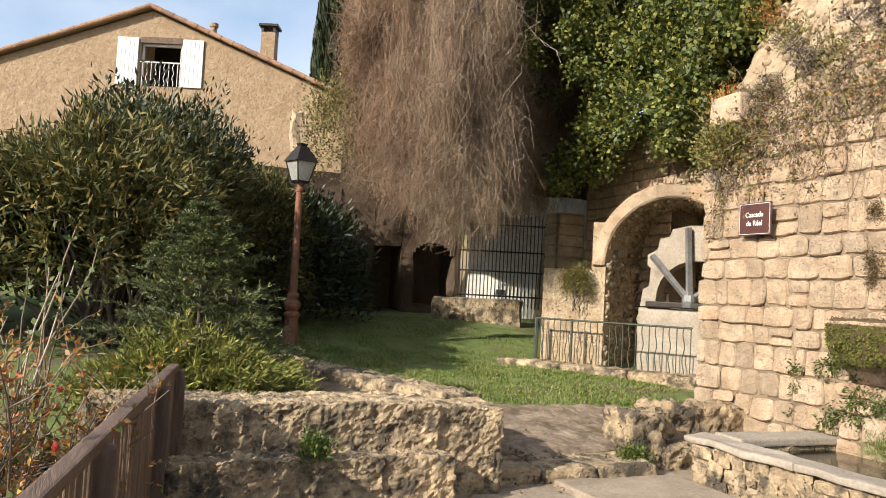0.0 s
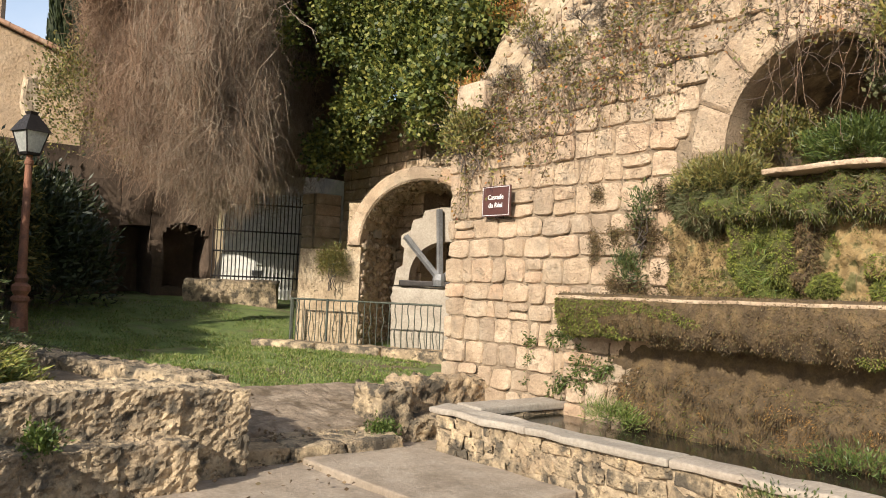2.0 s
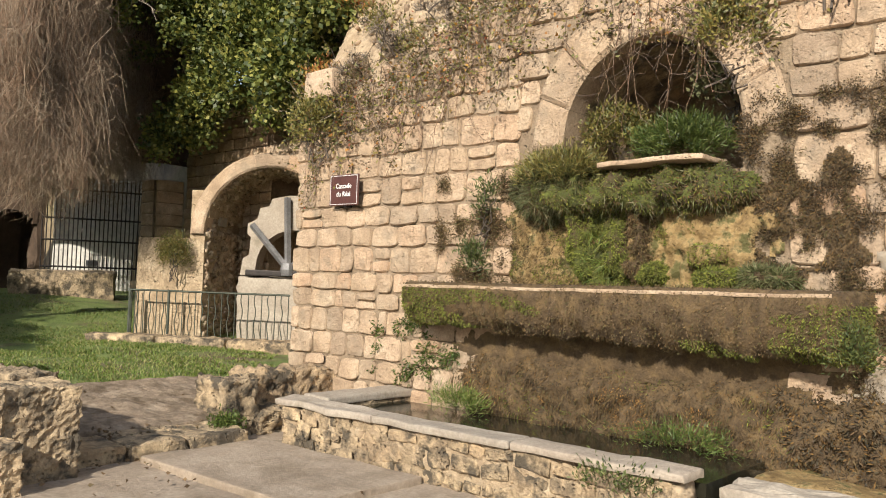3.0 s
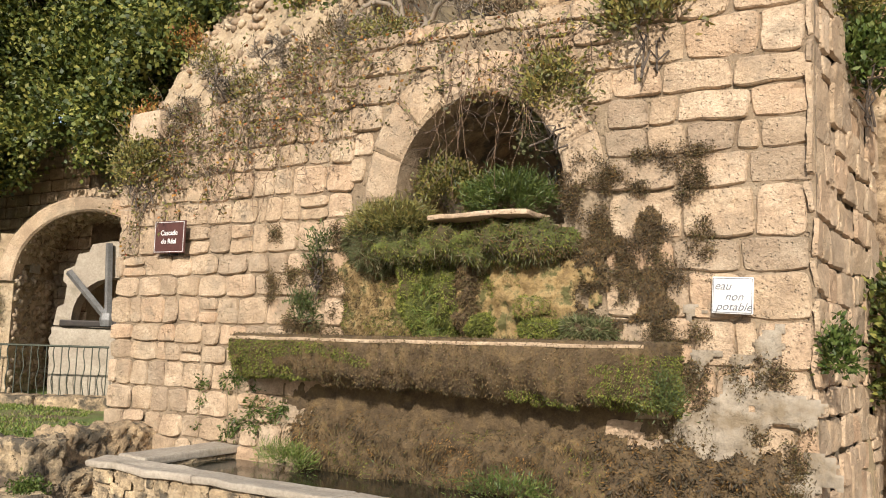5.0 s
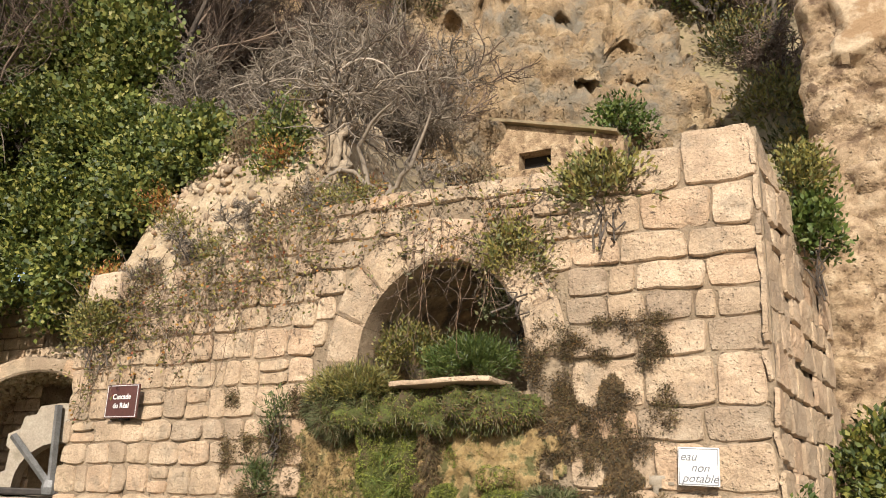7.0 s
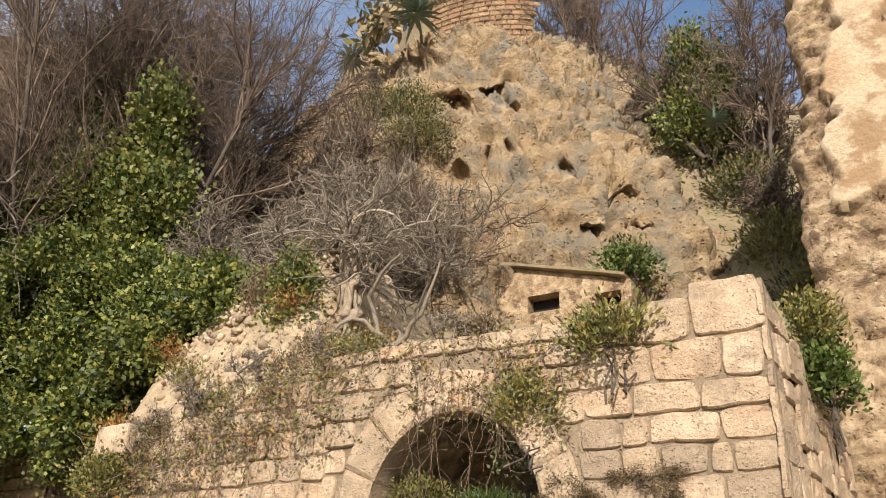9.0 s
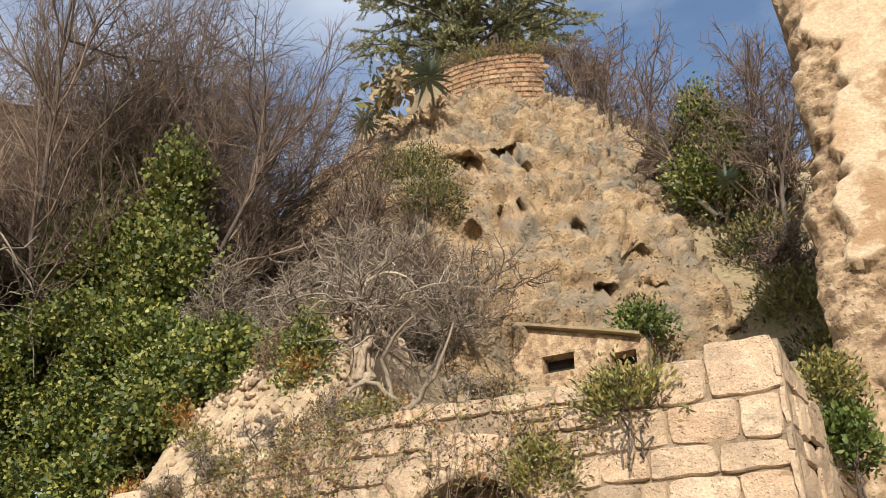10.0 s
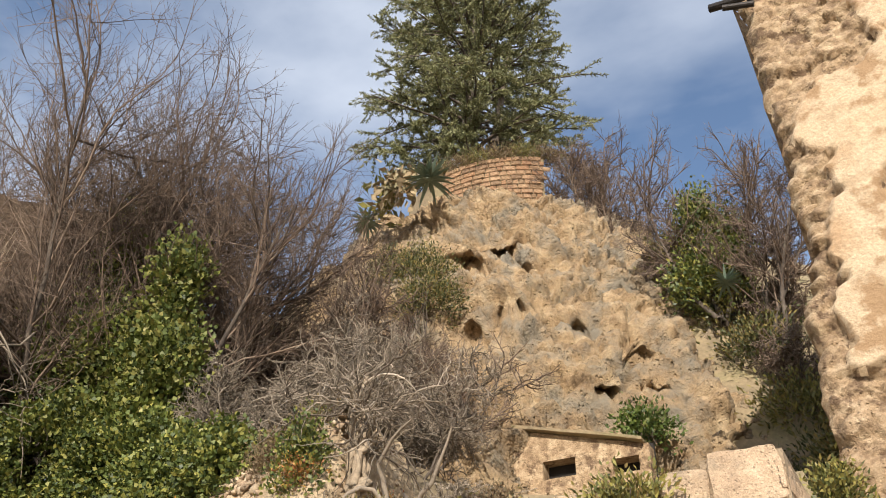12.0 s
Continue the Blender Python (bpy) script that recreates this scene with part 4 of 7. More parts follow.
# ---- planting ----
def clumps(rng, middle, radii, n, per, spread, flat=0.0, shell=0.55):
    """Points and outward ways in loose clumps over an uneven ellipsoid."""
    c = unit(rng.normal(size=(n, 3)))
    c[:, 2] = np.where(c[:, 2] < -0.4, -c[:, 2], c[:, 2])
    r = shell + (1 - shell) * rng.random(n) ** 0.5
    r *= 1 + 0.16 * np.sin(c[:, 0] * 5 + 1) * np.cos(c[:, 1] * 6) + 0.07 * rng.normal(size=n)
    at = np.repeat(c * r[:, None], per, 0) * np.array(radii) + np.array(middle)
    at += rng.normal(size=at.shape) * spread
    way = np.repeat(c, per, 0) + rng.normal(size=at.shape) * 0.7
    way[:, 2] = way[:, 2] * (1 - flat) + 0.25
    return at, way


def leafy_shrub(name, label, middle, radii, n, per, length, width, mat, seed, ground, stems=14, twig=BARK, spread=0.16, group="", lift=0.25, category="shrub", shell=0.55):
    rng = np.random.default_rng(seed)
    ob = thing(name, label, category, group, at=(middle[0], middle[1], ground))
    at, way = clumps(rng, middle, radii, n, per, spread, shell=shell)
    way[:, 2] += lift
    leaves("foliage", at, way, length * (0.7 + 0.6 * rng.random(len(at))), width, mat, ob, rng=rng)
    if stems:
        s = np.array(middle) * [1, 1, 0] + np.array([0, 0, ground - 0.1]) + rng.normal(size=(stems, 3)) * [radii[0] * 0.18, radii[1] * 0.18, 0]
        e = np.array(middle) + unit(rng.normal(size=(stems, 3))) * np.array(radii) * 0.75
        p = np.linspace(0, 1, 6)[None, :, None] * (e - s)[:, None] + s[:, None] + rng.normal(size=(stems, 6, 3)) * 0.04
        tubes("stem_work", p, taper(p, 0.03 * radii[2], 0.006), twig, ob, sides=5)
    return ob


def bare_tree(name, label, base, height, spread, mat, seed, trunk=0.09, lean=(0, 0), limbs=9, k2=9, k3=7, k4=5, fine=0.006, group="", category="tree", forks=3, upright=0.12, kink=0.16, tight=1.0):
    """A leafless tree: trunk stems, limbs, branches and a haze of twigs."""
    rng = np.random.default_rng(seed)
    ob = thing(name, label, category, group, at=base)
    s = np.repeat([base], forks, 0) + rng.normal(size=(forks, 3)) * [0.15, 0.15, 0]
    way = np.stack([rng.normal(size=forks) * 0.25 * spread + lean[0], rng.normal(size=forks) * 0.25 * spread + lean[1], np.ones(forks)], 1)
    p1 = grow(rng, s, way, height * (0.75 + 0.25 * rng.random(forks)), 10, 0.06 + kink * 0.3, lift=0.05)
    for one in p1:
        tubes("trunk", one[None], taper(one[None], trunk, trunk * 0.2), BARK, ob, sides=7)
    a, w = fork(rng, p1, limbs, (0.55 * spread + 0.2) * tight, 0.25)
    w[:, 2] += 0.35
    p2 = grow(rng, a, w, height * (0.24 + 0.2 * rng.random(len(a))), 8, kink, lift=upright)
    tubes("limb_work", p2, taper(p2, trunk * 0.34, fine * 1.5), mat, ob, sides=5)
    a, w = fork(rng, p2, k2, 0.75 * tight, 0.1)
    p3 = grow(rng, a, w, height * (0.10 + 0.12 * rng.random(len(a))), 6, kink, lift=upright)
    tubes("branch_work", p3, taper(p3, fine * 2.0, fine), mat, ob)
    a, w = fork(rng, p3, k3, 0.8 * tight, 0.1)
    p4 = grow(rng, a, w, height * (0.04 + 0.06 * rng.random(len(a))), 3, kink, lift=upright)
    tubes("twig_haze", p4, taper(p4, fine, fine * 0.5), mat, ob)
    if k4:
        a, w = fork(rng, p4, k4, 0.7 * tight)
        p5 = grow(rng, a, w, height * (0.015 + 0.03 * rng.random(len(a))), 2, kink)
        tubes("twig_fringe", p5, taper(p5, fine * 0.7, fine * 0.4), mat, ob)
    return ob


# oleanders behind the bed
for i, (x, y, rx, ry, top) in enumerate([(-11.6, -2.6, 1.6, 1.5, 3.35), (-11.2, -0.6, 1.6, 1.5, 3.4), (-14.0, 0.5, 1.3, 1.15, 3.9), (-12.2, -0.1, 1.1, 1.0, 3.6), (-14.9, 2.0, 1.0, 0.7, 3.35), (-10.6, -3.9, 1.5, 1.4, 3.6)]):
    leafy_shrub("oleander", "tall evergreen oleander with long narrow leaves", (x, y, (top + 0.6) / 2), (rx, ry, (top - 0.6) / 2), 460, 26, 0.15, 0.032, OLEANDER, 10 + i, 0.7, 18, group="oleander hedge", lift=-0.1, category="shrub", spread=0.09, shell=0.6)
# bush leaves darkened for shade; tall rear ones, unseen, block sun from the lawn
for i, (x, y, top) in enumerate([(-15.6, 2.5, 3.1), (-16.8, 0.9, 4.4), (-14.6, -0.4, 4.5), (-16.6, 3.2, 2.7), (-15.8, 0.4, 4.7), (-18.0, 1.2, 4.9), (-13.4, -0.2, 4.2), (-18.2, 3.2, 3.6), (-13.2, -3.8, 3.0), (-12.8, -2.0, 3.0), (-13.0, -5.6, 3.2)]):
    leafy_shrub("laurel_bush", "evergreen bush by the rock, leaf colour darkened for shade", (x, y, (top + 0.5) / 2), (1.3, 1.1, (top - 0.5) / 2), 220, 26, 0.15, 0.045, DARKSHADELEAF, 30 + i, 0.9, 10, group="shaded bushes")


def conifer(name, label, base, height, width, seed):
    """A young fir: whorls of drooping boughs with rows of needles."""
    rng = np.random.default_rng(seed)
    ob = thing(name, label, "tree", at=base)
    b = np.array(base)
    p = np.stack([b, b + [0.01, 0.02, height * 0.5], b + [0.0, 0.0, height]])[None]
    tubes("trunk", p, taper(p, 0.035, 0.006), BARK, ob, sides=7)
    starts, ways, lens = [], [], []
    for z in np.linspace(0.12, 0.97, 15):
        for a in np.arange(7) * 2 * np.pi / 7 + rng.random() * 3:
            starts.append(b + [0, 0, height * z])
            ways.append([np.cos(a + rng.normal() * 0.15), np.sin(a + rng.normal() * 0.15), 0.25])
            lens.append(width * (1 - z) ** 0.85 * (0.75 + 0.5 * rng.random()) + 0.06)
    p = grow(rng, np.array(starts), np.array(ways), np.array(lens), 7, 0.08, sag=0.04)
    tubes("bough_work", p, taper(p, 0.009, 0.003), BARK, ob)
    a, w = fork(rng, p, 7, 0.55, 0.15)
    q_ = grow(rng, a, w * [1, 1, 0.4], np.repeat(np.array(lens) * 0.36, 7), 4, 0.1)
    tubes("twig_haze", q_, taper(q_, 0.0025, 0.001), BARK, ob)
    for src, n in ((p, 60), (q_, 34)):
        at, way = fork(rng, src, n, 0.6, 0.0)
        way[:, 2] += 0.25
        leaves("needles", at, way, 0.045 + 0.02 * rng.random(len(at)), 0.012, NEEDLE, ob, rng=rng, fold=0)
    return ob


conifer("young_fir", "young fir tree with tiered green boughs", (-8.5, 0.55, 0.5), 1.85, 1.05, 41)

# spreading juniper in the bed
rng = np.random.default_rng(51)
jun = thing("juniper", "spreading golden-green juniper over the bed", "shrub", at=(-7.7, 0.9, 0.55))
n = 520
a = rng.random(n) * 2 * np.pi
r = np.sqrt(rng.random(n))
s = np.stack([-7.75 + 0.65 * r * np.cos(a), 0.5 + 0.72 * r * np.sin(a), 0.54 + 0.26 * (1 - r ** 2) + 0.05 * rng.normal(size=n)], 1)
w = np.stack([np.cos(a) * r + 0.3, np.sin(a) * r + 0.1, 0.3 + 0 * r], 1)
p = grow(rng, s, w, 0.3 + 0.25 * rng.random(n), 5, 0.12, sag=0.06)
tubes("stem_work", p, taper(p, 0.006, 0.002), BARK, jun)
at, way = fork(rng, p, 60, 0.55, 0.0)
way[:, 2] += 0.2
leaves("sprays", at, way, 0.06 + 0.06 * rng.random(len(at)), 0.014, JUNIPER, jun, rng=rng, fold=0)

# rose bush along the rail
rng = np.random.default_rng(61)
rose = thing("rose_bush", "straggling rose bush with rust leaves and red hips", "shrub", at=(-4.8, -0.6, 0.1))
n = 120
s = np.stack([-4.6 + 1.3 * (2 * rng.random(n) - 1), -0.72 + 0.2 * rng.normal(size=n), 0.0 * rng.random(n) + 0.05], 1)
p = grow(rng, s, np.stack([rng.normal(size=n) * 0.25, rng.normal(size=n) * 0.22, np.ones(n)], 1), 0.85 + 0.5 * rng.random(n), 9, 0.16)
tubes("cane_mass", p, taper(p, 0.008, 0.003), GREYTWIG, rose, sides=5)
a, w = fork(rng, p, 7, 0.8)
q_ = grow(rng, a, w, 0.15 + 0.25 * rng.random(len(a)), 5, 0.25)
tubes("twig_haze", q_, taper(q_, 0.004, 0.002), GREYTWIG, rose)
at, way = fork(rng, q_, 9, 0.9, 0.1)
leaves("rust_leaves", at, way, 0.036, 0.02, AUTUMN, rose, rng=rng)
at, way = fork(rng, q_[::2], 4, 0.9, 0.2)
leaves("green_leaves", at, way, 0.04, 0.022, FRESH, rose, rng=rng)
tall = grow(rng, np.stack([-5.9 + 0.35 * rng.normal(size=9), -0.75 + 0.1 * rng.normal(size=9), np.full(9, 0.1)], 1), np.stack([rng.normal(size=9) * 0.15, rng.normal(size=9) * 0.12, np.ones(9)], 1), 1.5 + 0.5 * rng.random(9), 10, 0.1)
tubes("tall_cane_work", tall, taper(tall, 0.011, 0.004), GREYTWIG, rose, sides=5)
at, way = fork(rng, tall, 10, 0.9, 0.7)
leaves("top_leaves", at, way, 0.06, 0.035, FRESH, rose, rng=rng)
hip_me = bpy.data.meshes.new("rose_hip")
bm = bmesh.new()
bmesh.ops.create_icosphere(bm, subdivisions=2, radius=0.018)
for v in bm.verts:
    v.co.z *= 1.2
bm.to_mesh(hip_me)
bm.free()
hip_me.materials.append(HIP)
for i in range(16):
    h = new("rose_hip", hip_me)
    adopt(h, rose)
    h.location = q_[i * 29 % len(q_), -1]

# the great curtain of hanging dry creeper
rng = np.random.default_rng(71)
curtain = thing("hanging_creeper", "huge curtain of leafless brown creeper hanging off the rock", "creeper", at=(-14, 5.2, 2.4))
n = 9600
u = np.where(rng.random(n) < 0.87, 0.8 * rng.random(n), 0.8 + 0.2 * rng.random(n))
phi = np.radians(76.8 - 13.6 * u)
inner = rng.random(n) ** 1.5
lump = 0.45 * np.sin(u * 19) * np.sin(u * 7 + 1)
rr = np.interp(u, [0, 0.25, 0.55, 0.76, 0.86, 1], [15.0, 14.6, 13.7, 14.2, 17.4, 18.2]) + 1.1 * inner + lump
low = np.interp(u, [0, 0.12, 0.3, 0.45, 0.55, 0.7, 0.85, 1.0], [3.9, 3.4, 2.95, 2.75, 2.35, 2.6, 2.95, 3.15]) + np.abs(rng.normal(size=n)) * 0.6
high = np.interp(u, [0, 0.1, 0.4, 1.0], [6.3, 8.4, 10.4, 10.6]) - 0.6 * rng.random(n)
low = np.where(rng.random(n) < 0.35, low, low + (high - low) * rng.random(n) * 0.75)
long = 0.8 + 2.2 * rng.random(n)
high = np.where(rng.random(n) < 0.25, high, np.minimum(high, low + long))
k = 10
f = np.linspace(0, 1, k)
zz = high[:, None] + (low - high)[:, None] * f
bulge = np.interp(zz, [2.3, 3.2, 4.5, 6.5, 9.5], [0.5, 0.95, 1.0, 0.6, 0.0]) * (1 - inner)[:, None]
swell = np.array([[noise.fractal(Vector((a * 9.0, z * 0.55, 4.0)), 0.9, 2.1, 3) for z in row] for a, row in zip(u, zz)])
bulge = bulge + 0.75 * swell
path = np.stack([(-np.sin(phi) * rr)[:, None] + np.sin(phi)[:, None] * bulge, (np.cos(phi) * rr)[:, None] - np.cos(phi)[:, None] * bulge, zz], -1)
drift = np.cumsum(rng.normal(size=(n, k, 3)) * [0.14, 0.14, 0.08], 1)
path += drift - drift.mean(1, keepdims=True)
red = rng.random(n) > np.interp(u, [0, 0.3, 0.5, 1], [0.1, 0.3, 0.85, 0.95])
for mat_, pick in ((REDTWIG, red), (DRYTWIG, ~red)):
    tubes("strand_mass", path[pick], taper(path[pick], 0.0045, 0.0022), mat_, curtain)
    a, w = fork(rng, path[pick], 4, 1.2, 0.0)
    w[:, 2] -= 0.15
    q_ = grow(rng, a, w, 0.2 + 0.4 * rng.random(len(a)), 4, 0.45, sag=0.1)
    tubes("twig_haze", q_, taper(q_, 0.003, 0.0016), mat_, curtain)
s = np.stack([-13.2 + rng.normal(size=16) * 0.7, 6.0 + rng.normal(size=16) * 0.5, 7.4 + rng.random(16) * 1.5], 1)
p = grow(rng, s, np.stack([0.5 + 0.4 * rng.normal(size=16), -0.3 + 0.3 * rng.normal(size=16), -0.8 + 0 * s[:, 0]], 1), 2.2 + 1.5 * rng.random(16), 9, 0.28)
for one in p:
    tubes("pale_bough", one[None], taper(one[None], 0.02, 0.006), GREYTWIG, curtain, sides=5)
a, w = fork(rng, p, 8, 0.8)
p = grow(rng, a, w, 0.5 + 0.4 * rng.random(len(a)), 6, 0.3)
tubes("pale_twig_haze", p, taper(p, 0.009, 0.004), GREYTWIG, curtain)
# the green and russet shoulder of the creeper
shoulder = leafy_shrub("creeper_bush", "yellow-green climber spilling beside the dry creeper", (-14.9, 3.5, 4.2), (0.95, 0.85, 1.35), 420, 18, 0.06, 0.034, OLIVELEAF, 77, 2.2, 0, spread=0.14)
# rock the creeper hangs from, its shade put into the colour
bm = bmesh.new()
bmesh.ops.create_grid(bm, x_segments=70, y_segments=50, size=0.5)
for v in bm.verts:
    a = radians(77.5 - 20 * (v.co.x + 0.5))
    z = 3.5 + (v.co.y + 0.5) * 9.4
    p = Vector((-math.sin(a), math.cos(a), 0)) * (18.2 - 0.5 * (v.co.x + 0.5) - 0.2 * (z - 3)) + Vector((0, 0, z))
    v.co = p + Vector(noise.noise_vector(p * 0.8)) * 0.45
tagged(part("overhang_rock", bm, SHADEROCK, smooth=True), "overhanging rock behind the hanging creeper, darkened in colour for shade", "rock", kind="structure")

# ivy over the top of the wall beside the arch
rng = np.random.default_rng(81)
ivy = thing("ivy", "thick glossy ivy hanging over the wall top", "ivy", at=(-10.5, 8.2, 3.4))
for i, (c, rad_, n) in enumerate([((-11.7, 8.4, 5.0), (1.0, 0.9, 1.5), 220), ((-10.7, 8.2, 4.8), (1.0, 0.8, 1.4), 240), ((-10.2, 8.5, 6.3), (1.3, 0.9, 1.2), 260), ((-9.0, 8.5, 5.7), (1.1, 0.8, 0.9), 200), ((-11.8, 8.0, 6.6), (1.4, 0.9, 1.3), 220), ((-8.3, 8.4, 6.3), (0.9, 0.6, 0.6), 120), ((-12.9, 7.2, 5.9), (1.2, 0.9, 1.6), 200), ((-9.9, 7.9, 4.2), (0.6, 0.4, 0.7), 90), ((-7.5, 7.6, 5.75), (0.55, 0.35, 0.5), 90), ((-8.25, 7.35, 5.05), (0.5, 0.35, 0.5), 90), ((-8.95, 7.2, 4.3), (0.45, 0.35, 0.5), 90), ((-8.5, 7.8, 5.9), (0.8, 0.4, 0.6), 120), ((-13.2, 8.05, 3.9), (0.5, 0.3, 0.7), 70), ((-12.5, 8.05, 4.2), (0.5, 0.3, 0.7), 70)]):
    at, way = clumps(rng, c, rad_, n // 2, 80, 0.11, shell=0.62)
    way[:, 2] -= 0.35
    leaves("foliage", at, way, 0.055 + 0.05 * rng.random(len(at)), 0.065, IVY, ivy, rng=rng)

# leafless trees above the ivy, with ivy on their stems
for i, (b, h, lean) in enumerate([((-13.1, 9.0, 5.8), 8.6, (0.03, 0.0)), ((-10.6, 9.0, 6.0), 6.6, (0.0, 0.0)), ((-11.8, 9.4, 6.0), 8.0, (0.0, 0.0)), ((-14.6, 9.0, 5.4), 7.9, (0.0, 0.0)), ((-16.4, 9.6, 5.2), 8.2, (0.0, 0.0)), ((-12.4, 10.4, 6.0), 7.6, (0.0, 0.0))]):
    bare_tree("bare_tree", "leafless tree with fine upright brown twigs", b, h, 1.0, BROWNTWIG, 90 + i, 0.075, lean, 17, 8, 6, 2, 0.0052, "bare trees", forks=5, upright=0.07, kink=0.13, tight=0.85)
for i, (c, rad_) in enumerate([((-10.6, 8.6, 8.4), (0.6, 0.4, 1.3)), ((-11.4, 8.6, 8.8), (0.7, 0.4, 1.3)), ((-12.9, 8.7, 9.6), (0.5, 0.4, 1.3)), ((-10.2, 8.6, 9.9), (0.4, 0.35, 1.1)), ((-12.0, 8.7, 10.3), (0.4, 0.35, 1.4)), ((-13.8, 8.8, 10.3), (0.4, 0.35, 1.2)), ((-12.3, 8.8, 11.6), (0.28, 0.28, 1.1)), ((-10.9, 8.6, 7.4), (1.2, 0.5, 0.7)), ((-9.9, 8.6, 8.2), (0.6, 0.4, 1.0)), ((-11.9, 8.6, 8.9), (0.8, 0.4, 1.2)), ((-13.2, 8.7, 8.6), (0.6, 0.4, 1.2))]):
    leafy_shrub("ivy_clump", "yellow-green ivy climbing the stems of the bare trees", (c[0], c[1] - 0.15, c[2]), rad_, 200, 13, 0.10, 0.085, CLIMBER, 100 + i, c[2] - 1.5, 0, group="ivy on trees", spread=0.16, shell=0.1)

# grey tangle and brown scrub on the bank
for i, (b, h) in enumerate([((-6.6, 9.2, 6.3), 1.9), ((-7.4, 9.3, 6.0), 2.1), ((-8.3, 9.5, 5.8), 2.3), ((-5.7, 9.6, 6.1), 2.0), ((-9.3, 9.9, 5.9), 2.5), ((-6.8, 10.4, 6.4), 2.6)]):
    bare_tree("grey_shrub", "leafless grey shrub with twisted pale twigs", b, h, 2.0, GREYTWIG, 120 + i, 0.022, (0, 0), 12, 8, 5, 2, 0.006, "grey tangle", "shrub", 5, 0.02, 0.34)
for i, (x, y, h) in enumerate([(-8.8, 12.5, 3.9), (-9.9, 12.2, 4.5), (-11.1, 12.6, 5.0), (-7.7, 13.0, 3.3), (-12.3, 13.2, 5.2), (-13.6, 13.4, 5.6), (-9.6, 14.3, 4.2)]):
    bare_tree("brown_thicket", "leafless brown thicket on the slope", (x, y, float(hill(x, y)) - 0.2), h, 1.3, BROWNTWIG, 140 + i, 0.04, (0, 0), 13, 8, 6, 2, 0.008, "brown thicket", "shrub", 5, 0.1, 0.2)
for i, (x, y, z, r) in enumerate([(-9.4, 15.3, 14.0, 0.9), (-8.9, 15.0, 12.9, 0.8), (-10.4, 15.6, 14.5, 0.8)]):
    leafy_shrub("dark_evergreen", "dark evergreen bush against the cliff", (x, y, z), (r, r, r * 1.1), 150, 22, 0.1, 0.035, OLEANDER, 160 + i, z - 1.6, 8, group="evergreens on the cliff")
leafy_shrub("green_bush", "fresh green bush beside the hut roof", (-3.9, 14.9, 8.75), (0.4, 0.4, 0.32), 60, 20, 0.11, 0.06, FRESH, 165, 8.2, 6)

# twisted old trunk on the wall head
rng = np.random.default_rng(171)
snag = thing("twisted_stump", "gnarled pale old ivy trunk on the bank", "stump", at=(-5.1, 7.45, 4.85))
PALEBARK = material("pale_bark", [(0.22, 0.165, 0.11), (0.38, 0.3, 0.21), (0.14, 0.105, 0.07)], 6.0, bump=1.0, grain=20)
turn = np.linspace(0, 5.2, 16)[None] + np.arange(7)[:, None] * 0.9
wide = 0.10 * (1 + 0.4 * np.sin(turn * 1.7 + np.arange(7)[:, None]))
p = np.stack([-5.1 - 0.12 * np.linspace(0, 1, 16)[None] + 0.8 * wide * np.cos(turn), 7.45 + wide * np.sin(turn) * 0.7, 4.85 + np.linspace(0, 1, 16)[None] * (1.45 + 0.4 * rng.random((7, 1)))], -1) + rng.normal(size=(7, 16, 3)) * 0.025
swell = 1 + 0.35 * np.sin(np.arange(16) * 2.1)
for one in p:
    tubes("stem", one[None], taper(one[None], 0.05, 0.034) * swell, PALEBARK, snag, sides=8)
a, w = fork(rng, p, 6, 0.9, 0.4)
q_ = grow(rng, a, w + [0, 0.1, 0.1], 0.6 + 0.7 * rng.random(len(a)), 9, 0.4)
tubes("limb_work", q_, taper(q_, 0.018, 0.006), GREYTWIG, snag, sides=5)
a, w = fork(rng, q_, 8, 0.9)
q_ = grow(rng, a, w, 0.3 + 0.4 * rng.random(len(a)), 6, 0.4)
tubes("twig_haze", q_, taper(q_, 0.009, 0.004), GREYTWIG, snag)
s = np.array([[-4.75, 7.6, 4.85]] * 5)
p = grow(rng, s, np.array([[0.7, -0.1, 0.6]] * 5) + rng.normal(size=(5, 3)) * 0.35, 1.3, 9, 0.3)
for one in p:
    tubes("low_bough", one[None], taper(one[None], 0.04, 0.012), GREYTWIG, snag, sides=6)
leafy_shrub("ivy_clump", "ivy over the rubble beside the old stump", (-5.62, 7.0, 5.3), (0.26, 0.16, 0.62), 110, 14, 0.055, 0.045, IVY, 173, 4.5, 0, spread=0.1)

# cedar on the terrace
rng = np.random.default_rng(181)
cedar = thing("cedar_tree", "broad dark cedar with layered drooping boughs", "tree", at=(-12.9, 24.4, 22.6))
b = np.array([-12.9, 24.4, 22.6])
stems = grow(rng, np.repeat([b], 3, 0), np.array([[0.02, 0, 1], [-0.3, 0.1, 1], [0.3, -0.1, 1]]), [19.5, 12, 12], 12, 0.05, lift=0.15)
tubes("trunk", stems, taper(stems, 0.36, 0.05), BARK, cedar, sides=9)
st, wy, ln = [], [], []
for z in np.linspace(0.17, 0.985, 18):
    for a in np.arange(9) * 2 * np.pi / 9 + rng.random() * 3:
        a += rng.normal() * 0.25
        st.append(b + [0.25 * np.cos(a), 0.25 * np.sin(a), 19.2 * z])
        wy.append([np.cos(a), np.sin(a), 0.3])
        ln.append(float(np.interp(z, [0.15, 0.3, 0.5, 0.7, 0.88, 1], [3.2, 4.4, 4.9, 4.1, 2.5, 0.4])) * (0.7 + 0.42 * rng.random()))
p = grow(rng, np.array(st), np.array(wy), np.array(ln), 9, 0.09, sag=0.055)
